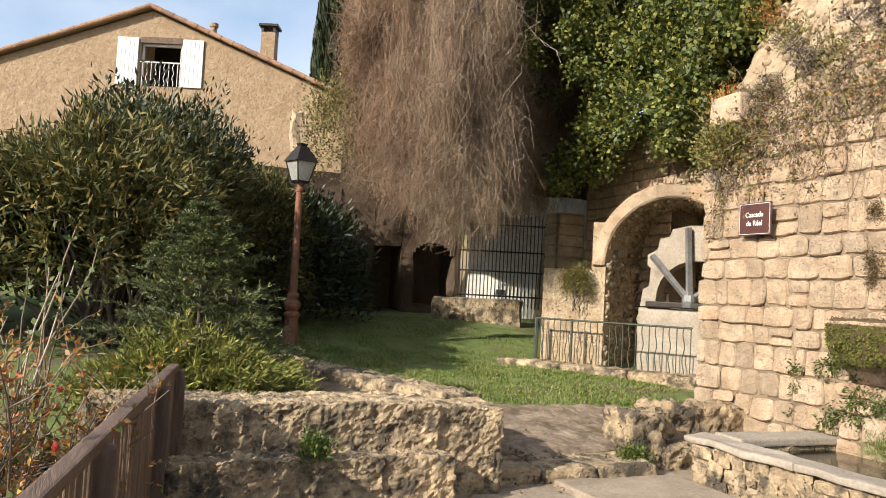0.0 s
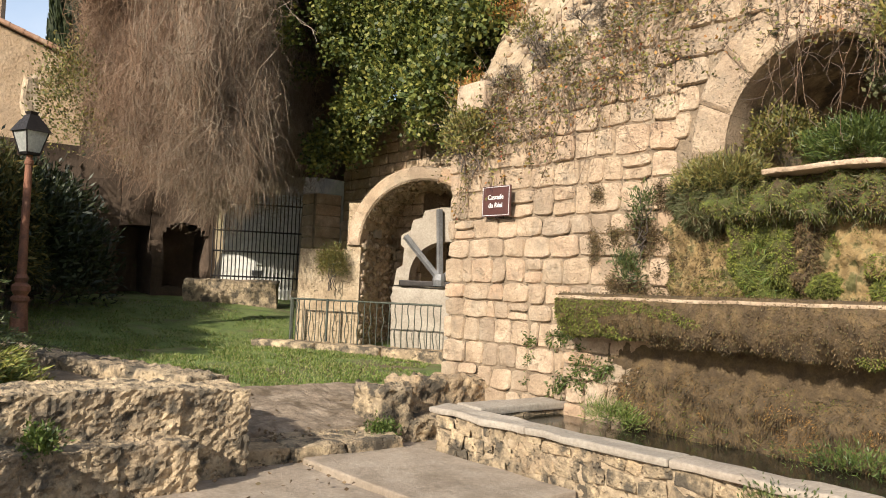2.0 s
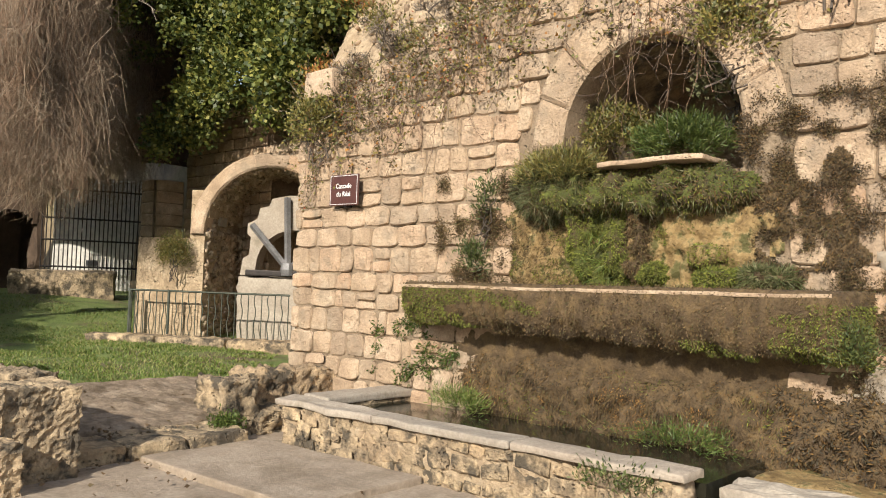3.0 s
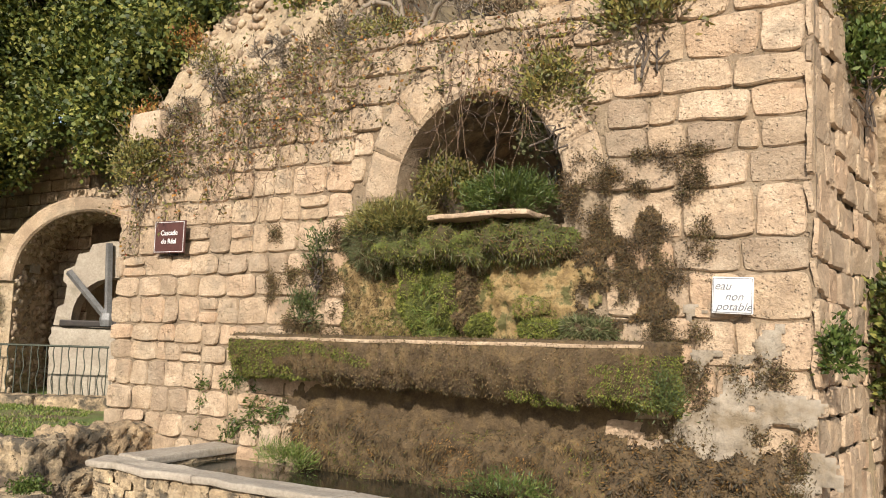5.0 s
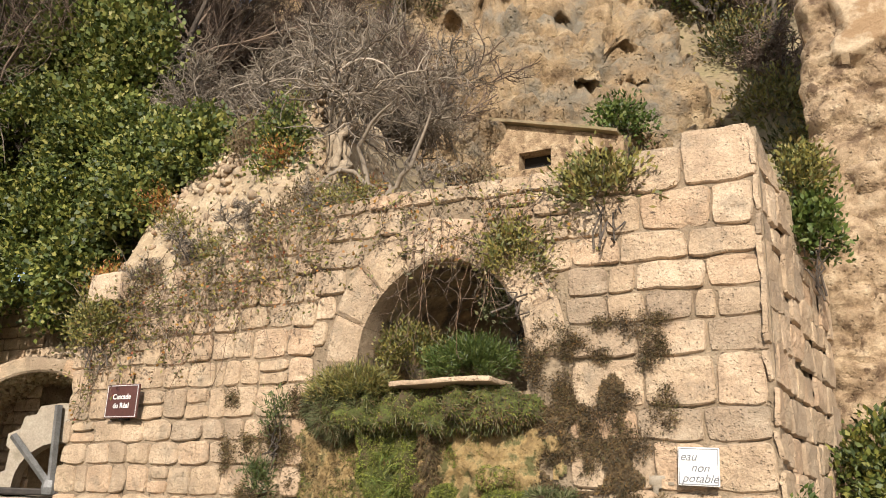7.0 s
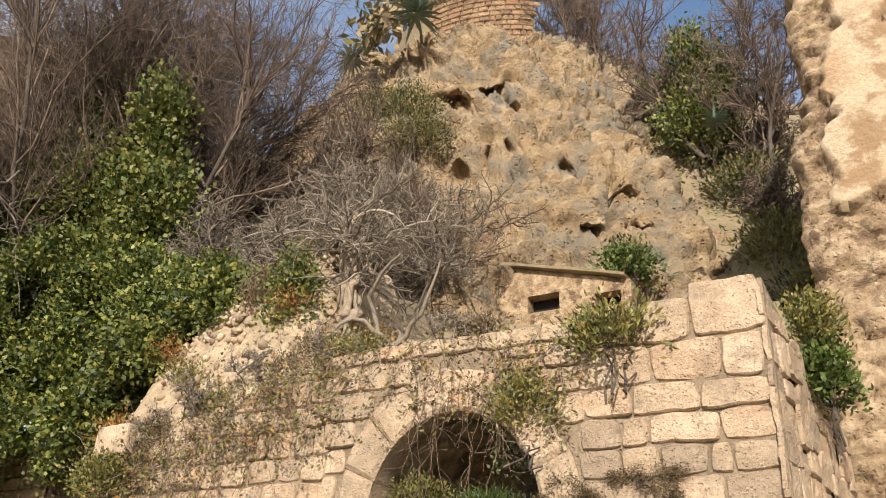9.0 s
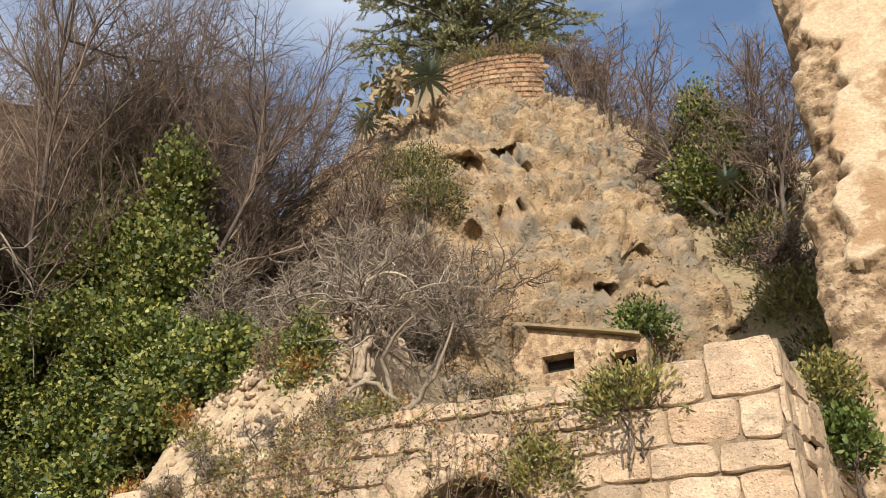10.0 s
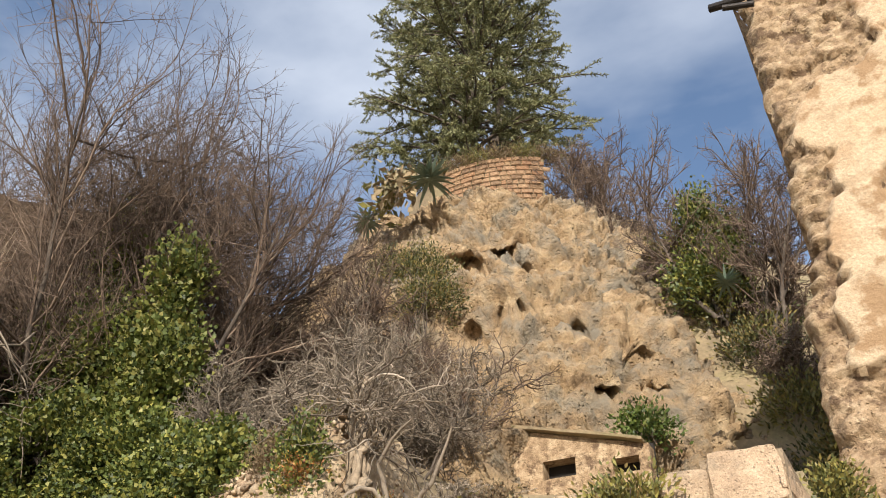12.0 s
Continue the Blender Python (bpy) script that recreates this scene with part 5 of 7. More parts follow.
tubes("bough_work", p, taper(p, 0.085, 0.015), BARK, cedar, sides=5)
a, w = fork(rng, p, 18, 0.7, 0.2)
w[:, 2] *= 0.2
q_ = grow(rng, a, w, np.repeat(np.array(ln) * 0.24, 18), 5, 0.12, sag=0.03)
tubes("twig_haze", q_, taper(q_, 0.02, 0.006), BARK, cedar)
at, way = fork(rng, q_, 84, 0.7, 0.05)
way[:, 2] += 0.25
leaves("foliage", at, way, 0.13 + 0.10 * rng.random(len(at)), 0.042, CEDAR, cedar, rng=rng, fold=0.1)

# trees and scrub on the shoulder of the hill
for i, (b, h, sp) in enumerate([((-2.7, 18.6, 12.9), 5.0, 1.5), ((-1.7, 18.3, 11.6), 4.6, 1.7), ((-6.4, 22.0, 18.0), 4.4, 1.0), ((-7.2, 22.4, 18.6), 3.8, 1.0), ((-5.6, 21.6, 16.8), 3.6, 1.1)]):
    bare_tree("bare_tree", "leafless tree with fan of grey-brown twigs on the hill", b, h, sp, BROWNTWIG, 200 + i, 0.07, (0, 0), 12, 8, 6, 2, 0.008, "bare trees on the hill", upright=0.04, kink=0.09, tight=0.85)
for i, (c, rad_) in enumerate([((-2.75, 18.4, 15.3), (0.42, 0.4, 1.5)), ((-2.1, 18.4, 14.6), (0.28, 0.28, 1.2)), ((-2.9, 18.5, 13.8), (0.9, 0.6, 0.9))]):
    leafy_shrub("ivy_column", "dark ivy column round a hillside trunk", c, rad_, 190, 16, 0.12, 0.075, IVY, 210 + i, c[2] - rad_[2] - 0.5, 0, group="ivy columns", spread=0.2)
rng = np.random.default_rng(219)
for i in range(15):
    u = i / 14
    x, y = -5.7 + 6.4 * u + rng.normal() * 0.3, 22.4 - 6.0 * u + rng.normal() * 0.5
    bare_tree("scrub_bush", "dense brown-green scrub bush on the hillside", (x, y, float(hill(x, y)) - 0.2), 1.0 + 0.5 * rng.random() + 0.35 * u, 1.9, BROWNTWIG, 220 + i, 0.025, (0, 0), 11, 7, 5, 2, 0.009, "hillside scrub", "shrub", 5, 0.06, 0.25)
for i in range(9):
    u = i / 8
    x, y = -4.4 + 5.0 * u, 21.4 - 6.2 * u
    leafy_shrub("green_scrub", "dark green scrub between the bare bushes", (x, y, float(hill(x, y)) + 0.5), (0.8, 0.7, 0.7), 110, 18, 0.13, 0.05, OLIVELEAF if i % 2 else OLEANDER, 240 + i, float(hill(x, y)) - 0.2, 0, group="green scrub", spread=0.25)

# cypress beyond the house
rng = np.random.default_rng(251)
cyp = thing("cypress", "dark slender cypress beyond the house", "tree", at=(-39.3, 8.1, 3))
n = 9000
z = rng.random(n)
a = rng.random(n) * 2 * np.pi
r = (0.95 * np.sin(np.pi * np.clip(z * 0.9 + 0.1, 0, 1)) ** 0.6) * (0.75 + 0.3 * rng.random(n))
at = np.stack([-39.3 + r * np.cos(a), 8.1 + r * np.sin(a), 5 + 13.5 * z], 1)
leaves("foliage", at, np.stack([np.cos(a) * 0.3, np.sin(a) * 0.3, np.ones(n)], 1), 0.6, 0.16, DARKSHADELEAF, cyp, rng=rng)
p = np.array([[[-39.3, 8.1, 2], [-39.3, 8.1, 10], [-39.3, 8.1, 18]]], float)
tubes("trunk", p, taper(p, 0.2, 0.03), BARK, cyp, sides=7)


# ---- lamp, gate, fence, rail ----
lamp = thing("street_lamp", "rusty cast-iron lamp post with a four-sided lantern", "street lamp", at=(-13.1, 2.26, 0.5))
LX, LY = -13.1, 2.26
base = part("base", lathe([(0.17, 0.45), (0.17, 0.6), (0.13, 0.64), (0.105, 1.1), (0.13, 1.13), (0.13, 1.17), (0.09, 1.2)], 16), RUST, lamp, "flared rusty base")
base.location = (LX, LY, 0)
o = part("collar", lathe([(0.085, 1.2), (0.13, 1.27), (0.13, 1.33), (0.08, 1.38), (0.1, 1.44), (0.07, 1.5)], 16), RUST, lamp)
o.location = (LX, LY, 0)
o = part("shaft", lathe([(0.066, 1.48), (0.05, 3.05), (0.062, 3.07), (0.062, 3.11), (0.045, 3.13), (0.045, 3.2)], 16), RUST, lamp)
o.location = (LX, LY, 0)
TURNED = Matrix.Translation((LX, LY, 0)) @ Matrix.Rotation(radians(22), 4, "Z")


def frustum(r0, z0, r1, z1):
    bm = bmesh.new()
    q4 = ((-1, -1), (1, -1), (1, 1), (-1, 1))
    a = [bm.verts.new((x * r0, y * r0, z0)) for x, y in q4]
    b = [bm.verts.new((x * r1, y * r1, z1)) for x, y in q4]
    bm.faces.new(a[::-1])
    bm.faces.new(b)
    for i in range(4):
        bm.faces.new((a[i], a[(i + 1) % 4], b[(i + 1) % 4], b[i]))
    return bm


lantern = part("lantern", frustum(0.10, 3.2, 0.11, 3.235), IRON, lamp, "black lantern with pale panes")
lantern.matrix_basis = TURNED
for name, bm, m in (("glass", frustum(0.095, 3.235, 0.165, 3.53), MILK), ("roof", frustum(0.20, 3.53, 0.11, 3.7), IRON), ("cap", frustum(0.10, 3.7, 0.07, 3.77), IRON), ("finial", frustum(0.05, 3.77, 0.07, 3.82), IRON)):
    part(name, bm, m, lantern)
for x, y in ((-1, -1), (1, -1), (1, 1), (-1, 1)):
    bm = bmesh.new()
    rod(bm, (x * 0.1, y * 0.1, 3.23), (x * 0.172, y * 0.172, 3.54), 0.011, sides=4)
    part("frame_bar", bm, IRON, lantern)


def bar(name, pts, r, mat, parent, sides=6):
    p = np.array([pts], float)
    return tubes(name, p, np.full(p.shape[:2], r), mat, parent, sides=sides)


gate = thing("iron_gate", "tall iron bar gate on the low wall", "gate", at=(-17.2, 7.7, 1.5))
g0, g1 = np.array([-17.7, 6.75, 0]), np.array([-16.85, 8.75, 0])
for i in range(27):
    p = g0 + (g1 - g0) * i / 26
    bar("bar", [p + [0, 0, 1.35], p + [0, 0, 2.4], p + [0, 0, 3.5]], 0.013, IRON, gate)
for z in (1.6, 2.15, 2.6, 3.2):
    bar("rail", [g0 + [0, 0, z], (g0 + g1) / 2 + [0, 0, z], g1 + [0, 0, z]], 0.018, IRON, gate, 4)
part("lock_plate", block(-17.4, -17.3, 7.55, 7.75, 1.62, 1.75, 0.01), GREY_STEEL, gate)

fence = thing("iron_fence", "low iron fence of straight and wavy bars", "fence")
fence.matrix_basis = ARCH
for i in range(25):
    x = -1.04 + 2.54 * i / 24
    z = np.linspace(0.52, 1.27, 13)
    wave = 0.016 * np.sin((z - 0.5) * 16) * (i % 2)
    bar("bar", np.stack([x + wave, np.full(13, -0.33), z], 1), 0.0085, GREENIRON, fence, 5)
for z in (0.56, 1.28):
    bar("rail", [(-1.06, -0.33, z), (0.2, -0.33, z), (1.52, -0.33, z)], 0.016, GREENIRON, fence, 4)
for x in (-1.06, -0.42):
    bar("post", [(x, -0.33, 0.4), (x, -0.33, 0.9), (x, -0.33, 1.3)], 0.02, GREENIRON, fence, 6)
for i in range(4):
    bar("bar", [(-1.06, -0.25 + i * 0.1, 0.5), (-1.06, -0.25 + i * 0.1, 0.9), (-1.06, -0.25 + i * 0.1, 1.27)], 0.0085, GREENIRON, fence, 5)
fence_kerb = thing("kerb", "long pale kerb stone below the iron fence", "kerb")
fence_kerb.matrix_basis = ARCH
for x0, x1 in ((-1.5, -0.4), (-0.38, 0.7), (0.72, 2.1)):
    part("stone", boulder(x0, x1, -0.85, -0.42, 0.1, 0.62, 0.03, 0.08, 0.04), TUFA, fence_kerb, smooth=True)

rail = thing("wooden_rail", "weathered wooden picket railing by the roses", "railing", at=(-4, -0.05, 0))
ra, rb = np.array([-6.26, 0.27, 0.99]), np.array([-0.9, -0.47, 0.99])
way = unit(rb - ra)
part("handrail", block(0, float(np.linalg.norm(rb - ra)), -0.035, 0.035, -0.03, 0.02, 0.012, 0.004, 6), RAILWOOD, rail).matrix_basis = Matrix.Translation(ra) @ Matrix.Rotation(math.atan2(way[1], way[0]), 4, "Z")
rng = np.random.default_rng(300)
slats = [part("picket", block(-0.022 - 0.004 * i, 0.022 + 0.004 * i, -0.012, 0.012, 0.0, 0.955, 0.004, 0.006, 3), WOOD, None).data for i in range(3)]
for me in slats:
    bpy.data.objects.remove([o for o in bpy.data.objects if o.data == me][0])
d = 0.03
while d < 5.3:
    p = ra + way * d
    o = new("picket", slats[rng.integers(3)])
    adopt(o, rail)
    o.matrix_basis = Matrix.Translation((p[0], p[1], 0.02)) @ Matrix.Rotation(math.atan2(way[1], way[0]) + rng.normal() * 0.08, 4, "Z") @ Matrix.Rotation(rng.normal() * 0.012, 4, "Y")
    d += 0.062 + 0.02 * rng.random()
for d in (0.02, 1.05, 2.9, 4.8):
    p = ra + way * d
    part("post", block(p[0] - 0.05, p[0] + 0.05, p[1] - 0.02, p[1] + 0.08, 0, 0.97, 0.01, 0.01, 3), WOOD, rail)

# ---- mill wheel in the arch ----
wheel = thing("mill_wheel", "broken pale stone mill wheel with steel spokes", "mill wheel")
wheel.matrix_basis = ARCH
part("pedestal", boulder(0.34, 1.5, 0.5, 1.1, 0.3, 1.56, 0.03, 0.1, 0.05), COPING, wheel, "pale dressed stone pedestal", smooth=True)
bm = bmesh.new()
outer = [(0.36, 1.57), (0.40, 1.85), (0.50, 1.9), (0.52, 2.2), (0.46, 2.25), (0.46, 2.42), (0.62, 2.5), (0.66, 2.68), (0.82, 2.72), (0.86, 2.84), (1.15, 2.9), (1.5, 2.9)]
inner = [(0.62, 1.57), (0.62, 1.7), (0.64, 1.85), (0.69, 1.99), (0.77, 2.11), (0.87, 2.2), (0.98, 2.27), (1.1, 2.31), (1.2, 2.33), (1.3, 2.33), (1.4, 2.33), (1.5, 2.32)]
for y in (0.6, 0.95):
    lo = [bm.verts.new((x, y, z)) for x, z in outer]
    li = [bm.verts.new((x, y, z)) for x, z in inner]
    for i in range(len(lo) - 1):
        f = (lo[i], li[i], li[i + 1], lo[i + 1])
        bm.faces.new(f if y < 0.8 else f[::-1])
    if y < 0.8:
        fo, fi = lo, li
for i in range(len(outer) - 1):
    bm.faces.new((fo[i + 1], lo[i + 1], lo[i], fo[i]))
    bm.faces.new((fi[i], li[i], li[i + 1], fi[i + 1]))
part("stone_ring", bm, COPING, wheel)
for a, b in (((0.56, 0.52, 2.4), (1.2, 0.52, 1.68)), ((1.14, 0.52, 2.86), (1.2, 0.52, 1.68)), ((1.2, 0.52, 1.68), (1.75, 0.52, 2.1))):
    bm = bmesh.new()
    rod(bm, a, b, 0.055, sides=4)
    part("spoke", bm, GREY_STEEL, wheel, "flat grey steel spoke")
part("axle", block(0.5, 1.6, 0.45, 0.6, 1.56, 1.66, 0.02), IRON, wheel, "dark iron axle")
part("hub", lathe([(0.1, -0.1), (0.12, 0.0), (0.1, 0.1)], 12), GREY_STEEL, wheel).location = (1.2, 0.5, 1.68)
tablet = thing("stone_tablet", "small pale tablet fixed inside the arch", "plaque")
tablet.matrix_basis = ARCH
part("panel", block(0.0, 0.04, 0.45, 0.75, 2.36, 2.5, 0.005), COPING, tablet)

# ---- signs ----


def letters(text, size, mat, parent, m, slant=0.0, name="lettering", font_weight=0.0):
    cu = bpy.data.curves.new("lettering", "FONT")
    cu.body, cu.size, cu.align_x, cu.align_y, cu.extrude, cu.shear, cu.offset = text, size, "CENTER", "CENTER", 0.001, slant, font_weight
    tmp = bpy.data.objects.new("tmp", cu)
    me = bpy.data.meshes.new_from_object(tmp)
    bpy.data.objects.remove(tmp)
    me.materials.clear()
    me.materials.append(mat)
    ob = new(name, me)
    adopt(ob, parent)
    ob.matrix_basis = m
    return ob


FACE = Matrix.Rotation(math.pi / 2, 4, "X")
sign = thing("place_sign", "brown square sign with white words on the wall", "sign", at=(-6.93, 6.38, 2.56))
part("panel", block(-7.075, -6.615, 6.355, 6.375, 2.385, 2.73, 0.006), SIGNBROWN, sign)
for x0, x1, z0, z1 in ((-7.06, -6.63, 2.713, 2.718), (-7.06, -6.63, 2.397, 2.402), (-7.062, -7.057, 2.397, 2.718), (-6.633, -6.628, 2.397, 2.718)):
    part("border", block(x0, x1, 6.351, 6.354, z0, z1), WHITE, sign)
letters("Cascade", 0.076, WHITE, sign, Matrix.Translation((-6.845, 6.35, 2.60)) @ FACE, font_weight=0.0012)
letters("du Réal", 0.076, WHITE, sign, Matrix.Translation((-6.845, 6.35, 2.51)) @ FACE, font_weight=0.0012)
part("bracket", block(-6.87, -6.82, 6.37, 6.47, 2.37, 2.44), IRON, sign)
water_sign = thing("water_sign", "white enamel plate with slanted grey words", "sign", at=(-1.09, 6.4, 1.97))
tilt = Matrix.Translation((-1.09, 6.375, 1.97)) @ Matrix.Rotation(radians(1.6), 4, "Y")
part("plate", block(-0.142, 0.142, -0.012, 0.012, -0.132, 0.132, 0.008), ENAMEL, water_sign).matrix_basis = tilt
for x0, x1, z0, z1 in ((-0.132, 0.132, 0.119, 0.123), (-0.132, 0.132, -0.123, -0.119), (-0.134, -0.13, -0.123, 0.123), (0.13, 0.134, -0.123, 0.123)):
    part("border", block(x0, x1, -0.016, -0.013, z0, z1), INK, water_sign).matrix_basis = tilt
for text, x, z in (("eau", -0.07, 0.065), ("non", 0.01, -0.01), ("potable", 0.01, -0.082)):
    letters(text, 0.082, INK, water_sign, tilt @ Matrix.Translation((x, -0.016, z)) @ FACE, 0.35)
plaque = thing("stone_plaque", "blank pale stone plaque set in the rubble", "plaque", at=(-7.33, 6.4, 3.8))
part("slab", block(-7.57, -7.09, 6.33, 6.46, 3.64, 3.96, 0.02, 0.015, 4), LIME, plaque).rotation_euler = (0, 0, 0)

# ---- terrace, agave and cactus on the knoll ----
terrace = thing("terrace_wall", "curved terrace wall of small reddish stones under the cedar", "wall", at=(-10, 20.4, 20))
bm = bmesh.new()
ring = []
for i in range(41):
    a = radians(-128 + 74 * i / 40)
    ring.append([bm.verts.new((-11 + r * math.cos(a), 25 + r * math.sin(a), z)) for r, z in ((4.75, 19.5), (4.75, 22.75), (0.5, 22.9))])
for a, b in zip(ring, ring[1:]):
    for j in range(2):
        bm.faces.new((a[j], b[j], b[j + 1], a[j + 1]))
part("core", bm, SCRUB, terrace)
for i, h in enumerate([(-12.4, 17.75, 20.4), (-12.9, 18.3, 20.3), (-12.0, 17.9, 20.6)]):
    cactus = thing("prickly_pear", "dried hanging prickly pear cactus on the rock edge", "cactus", "prickly pears", at=h)
    rng = np.random.default_rng(320 + i)
    at = np.array(h) + rng.normal(size=(90, 3)) * [0.35, 0.25, 0.4]
    leaves("pad_mass", at, rng.normal(size=(90, 3)) * [0.5, 0.5, 0.3] + [0, -0.2, -0.7 + 0.9 * (i == 1)], 0.42, 0.2, OLIVELEAF if i == 1 else material("dry_pads", [(0.3, 0.22, 0.12), (0.42, 0.33, 0.2), (0.22, 0.2, 0.1)], 2.0, bump=0.2, island=True), cactus, rng=rng, fold=0.1)
for pos, size in (((-11.05, 18.0, 20.35), 1.0), ((-13.6, 18.2, 19.6), 0.75), ((-2.2, 16.9, 12.9), 0.45), ((-13.0, 18.6, 20.9), 0.5)):
    agave = thing("agave", "blue-green agave rosette with drooping dry leaves", "agave", "agaves", at=pos)
    rng = np.random.default_rng(int(330 + size * 100))
    n = 46
    a, up = rng.random(n) * 6.283, rng.random(n)
    for j in range(n):
        w = Vector((math.cos(a[j]), math.sin(a[j]), -0.35 + 1.7 * up[j])).normalized()
        bm = bmesh.new()
        side = w.cross(Vector((0, 0, 1))).normalized()
        prev = None
        for k in range(6):
            u = k / 5
            c = Vector(pos) + w * size * (0.85 + 0.25 * up[j]) * u + Vector((0, 0, -0.35 * size * u * u * (1.15 - up[j])))
            hw = size * 0.085 * (1 - u) ** 0.7 * (0.6 + min(1, 3 * u)) * 0.75
            row = [bm.verts.new(c - side * hw + Vector((0, 0, hw * 0.4))), bm.verts.new(c), bm.verts.new(c + side * hw + Vector((0, 0, hw * 0.4)))]
            if prev:
                bm.faces.new((prev[0], prev[1], row[1], row[0]))
                bm.faces.new((prev[1], prev[2], row[2], row[1]))
            prev = row
        part("leaf", bm, AGAVE, agave, smooth=True)

# ---- small plants on and round the wall ----
DEADLEAF = material("dead_leaves", [(0.14, 0.09, 0.05), (0.26, 0.18, 0.1), (0.2, 0.17, 0.09)], 2.0, bump=0.0, island=True, see=0.2)
LONGLEAF = material("fern_fronds", [(0.04, 0.06, 0.015), (0.09, 0.12, 0.03), (0.16, 0.18, 0.05)], 2.0, rough=0.6, bump=0.0, island=True, see=0.2)
WALLP = [
    ("wall_shrub", "yellow-green shrub rooted in the wall below the plaque", (-7.35, 6.35, 3.32), (0.42, 0.22, 0.3), 90, 22, 0.06, 0.022, OLIVELEAF),
    ("wall_shrub", "leafy shrub growing on the wall head", (-1.75, 6.4, 4.12), (0.42, 0.25, 0.36), 55, 22, 0.085, 0.026, OLIVELEAF),
    ("wall_shrub", "straggling shrub hanging beside the niche arch", (-2.5, 6.4, 3.62), (0.3, 0.2, 0.34), 60, 18, 0.07, 0.022, OLIVELEAF),
    ("wall_shrub", "green bush in the angle of the wall", (-0.3, 7.9, 4.0), (0.22, 0.3, 0.38), 60, 20, 0.09, 0.04, FRESH),
    ("wall_shrub", "yellowing bush above the side wall", (-0.35, 7.8, 4.5), (0.25, 0.3, 0.3), 50, 18, 0.08, 0.03, OLIVELEAF),
    ("wall_shrub", "dense green bush at the foot of the side wall", (0.15, 8.5, 1.6), (0.5, 0.5, 0.95), 170, 22, 0.1, 0.045, IVY),
    ("wall_plant", "small green plant rooted on the wall corner", (-0.42, 6.5, 1.55), (0.09, 0.08, 0.2), 26, 16, 0.07, 0.028, FRESH),
    ("wall_plant", "green fern on the wall beside the cascade", (-4.85, 6.4, 2.35), (0.11, 0.06, 0.26), 24, 12, 0.07, 0.014, LONGLEAF),
    ("wall_plant", "dark fern above the trough end", (-5.0, 6.38, 1.78), (0.18, 0.06, 0.22), 30, 12, 0.08, 0.012, LONGLEAF),
    ("niche_fern", "rust and green ferns in the niche", (-3.7, 6.75, 2.95), (0.32, 0.22, 0.24), 110, 16, 0.055, 0.02, OLIVELEAF),
    ("niche_grass", "fresh green tuft of grass in the niche", (-3.0, 6.6, 2.8), (0.42, 0.2, 0.2), 150, 26, 0.09, 0.008, FRESH),
    ("niche_creeper", "dark creeper hanging inside the niche", (-2.75, 7.0, 3.35), (0.28, 0.25, 0.3), 50, 14, 0.06, 0.035, CEDAR),
    ("wall_bush", "rounded grey-green bush on the wall by the arch", (-12.2, 6.72, 1.85), (0.27, 0.2, 0.3), 90, 24, 0.05, 0.016, OLIVELEAF),
    ("wall_plant", "small weed on the low wall", (-6.0, 1.25, 0.42), (0.07, 0.08, 0.1), 20, 16, 0.06, 0.022, FRESH),
    ("step_weed", "low green weeds beside the step", (-6.85, 4.45, 0.16), (0.12, 0.14, 0.07), 30, 20, 0.04, 0.02, FRESH),
    ("ledge_plant", "ragged green plants spilling beside the cascade lip", (-3.9, 6.15, 2.58), (0.42, 0.12, 0.14), 130, 26, 0.08, 0.008, OLIVELEAF),
    ("trough_fern", "ferns hanging from the end of the trough", (-1.5, 6.05, 1.2), (0.17, 0.1, 0.19), 40, 16, 0.05, 0.009, LONGLEAF),
    ("basin_weed", "tuft of water weed in the basin", (-4.9, 6.1, 0.46), (0.3, 0.1, 0.12), 40, 20, 0.09, 0.007, BLADE),
    ("basin_weed", "green grass tufts under the trough", (-2.7, 6.05, 0.46), (0.5, 0.1, 0.1), 40, 20, 0.06, 0.008, FRESH),
    ("basin_weed", "weeds along the foot of the basin wall", (-2.6, 4.98, 0.34), (0.35, 0.05, 0.09), 26, 14, 0.045, 0.013, LONGLEAF),
]
for i, (name, label, c, rad_, n, per, ln_, wd, m) in enumerate(WALLP):
    leafy_shrub(name, label, c, rad_, int(n * 1.5), per, ln_ * 0.75, wd, m, 400 + i, c[2] - rad_[2], 5 if rad_[2] > 0.25 else 0, spread=0.06 if rad_[2] > 0.25 else 0.04, category="plant", shell=0.2)

for i, (x, y, z, h) in enumerate([(-7.2, 6.6, 3.7, 0.5), (-6.4, 6.7, 4.0, 0.45), (-5.6, 6.7, 4.25, 0.4), (-4.7, 6.7, 4.35, 0.4), (-3.4, 6.7, 4.35, 0.4)]):
    bare_tree("dry_bush", "small leafless brown bush on the wall head", (x, y, z), h, 2.2, GREYTWIG, 520 + i, 0.012, (0, -0.25), 8, 7, 5, 0, 0.003, "dry bushes", "shrub", 6, 0.0, 0.3)
    leafy_shrub("wall_herb", "olive-brown herbs among the rubble", (x + 0.35, y - 0.05, z + 0.1), (0.28, 0.15, 0.2), 60, 18, 0.04, 0.018, OLIVELEAF if i % 2 else DEADLEAF, 530 + i, z - 0.1, 0, group="wall herbs", spread=0.06, category="plant", shell=0.2)
for i in range(9):
    a = radians(-104 + 7 * i)
    c = (-11 + 4.6 * math.cos(a), 25 + 4.6 * math.sin(a), 22.85)
    leafy_shrub("terrace_shrub", "dry brown-green shrub along the terrace edge", c, (0.5, 0.4, 0.35), 60, 16, 0.12, 0.03, DEADLEAF if i % 3 else OLIVELEAF, 540 + i, 22.5, 0, group="terrace shrubs", spread=0.15, category="plant")

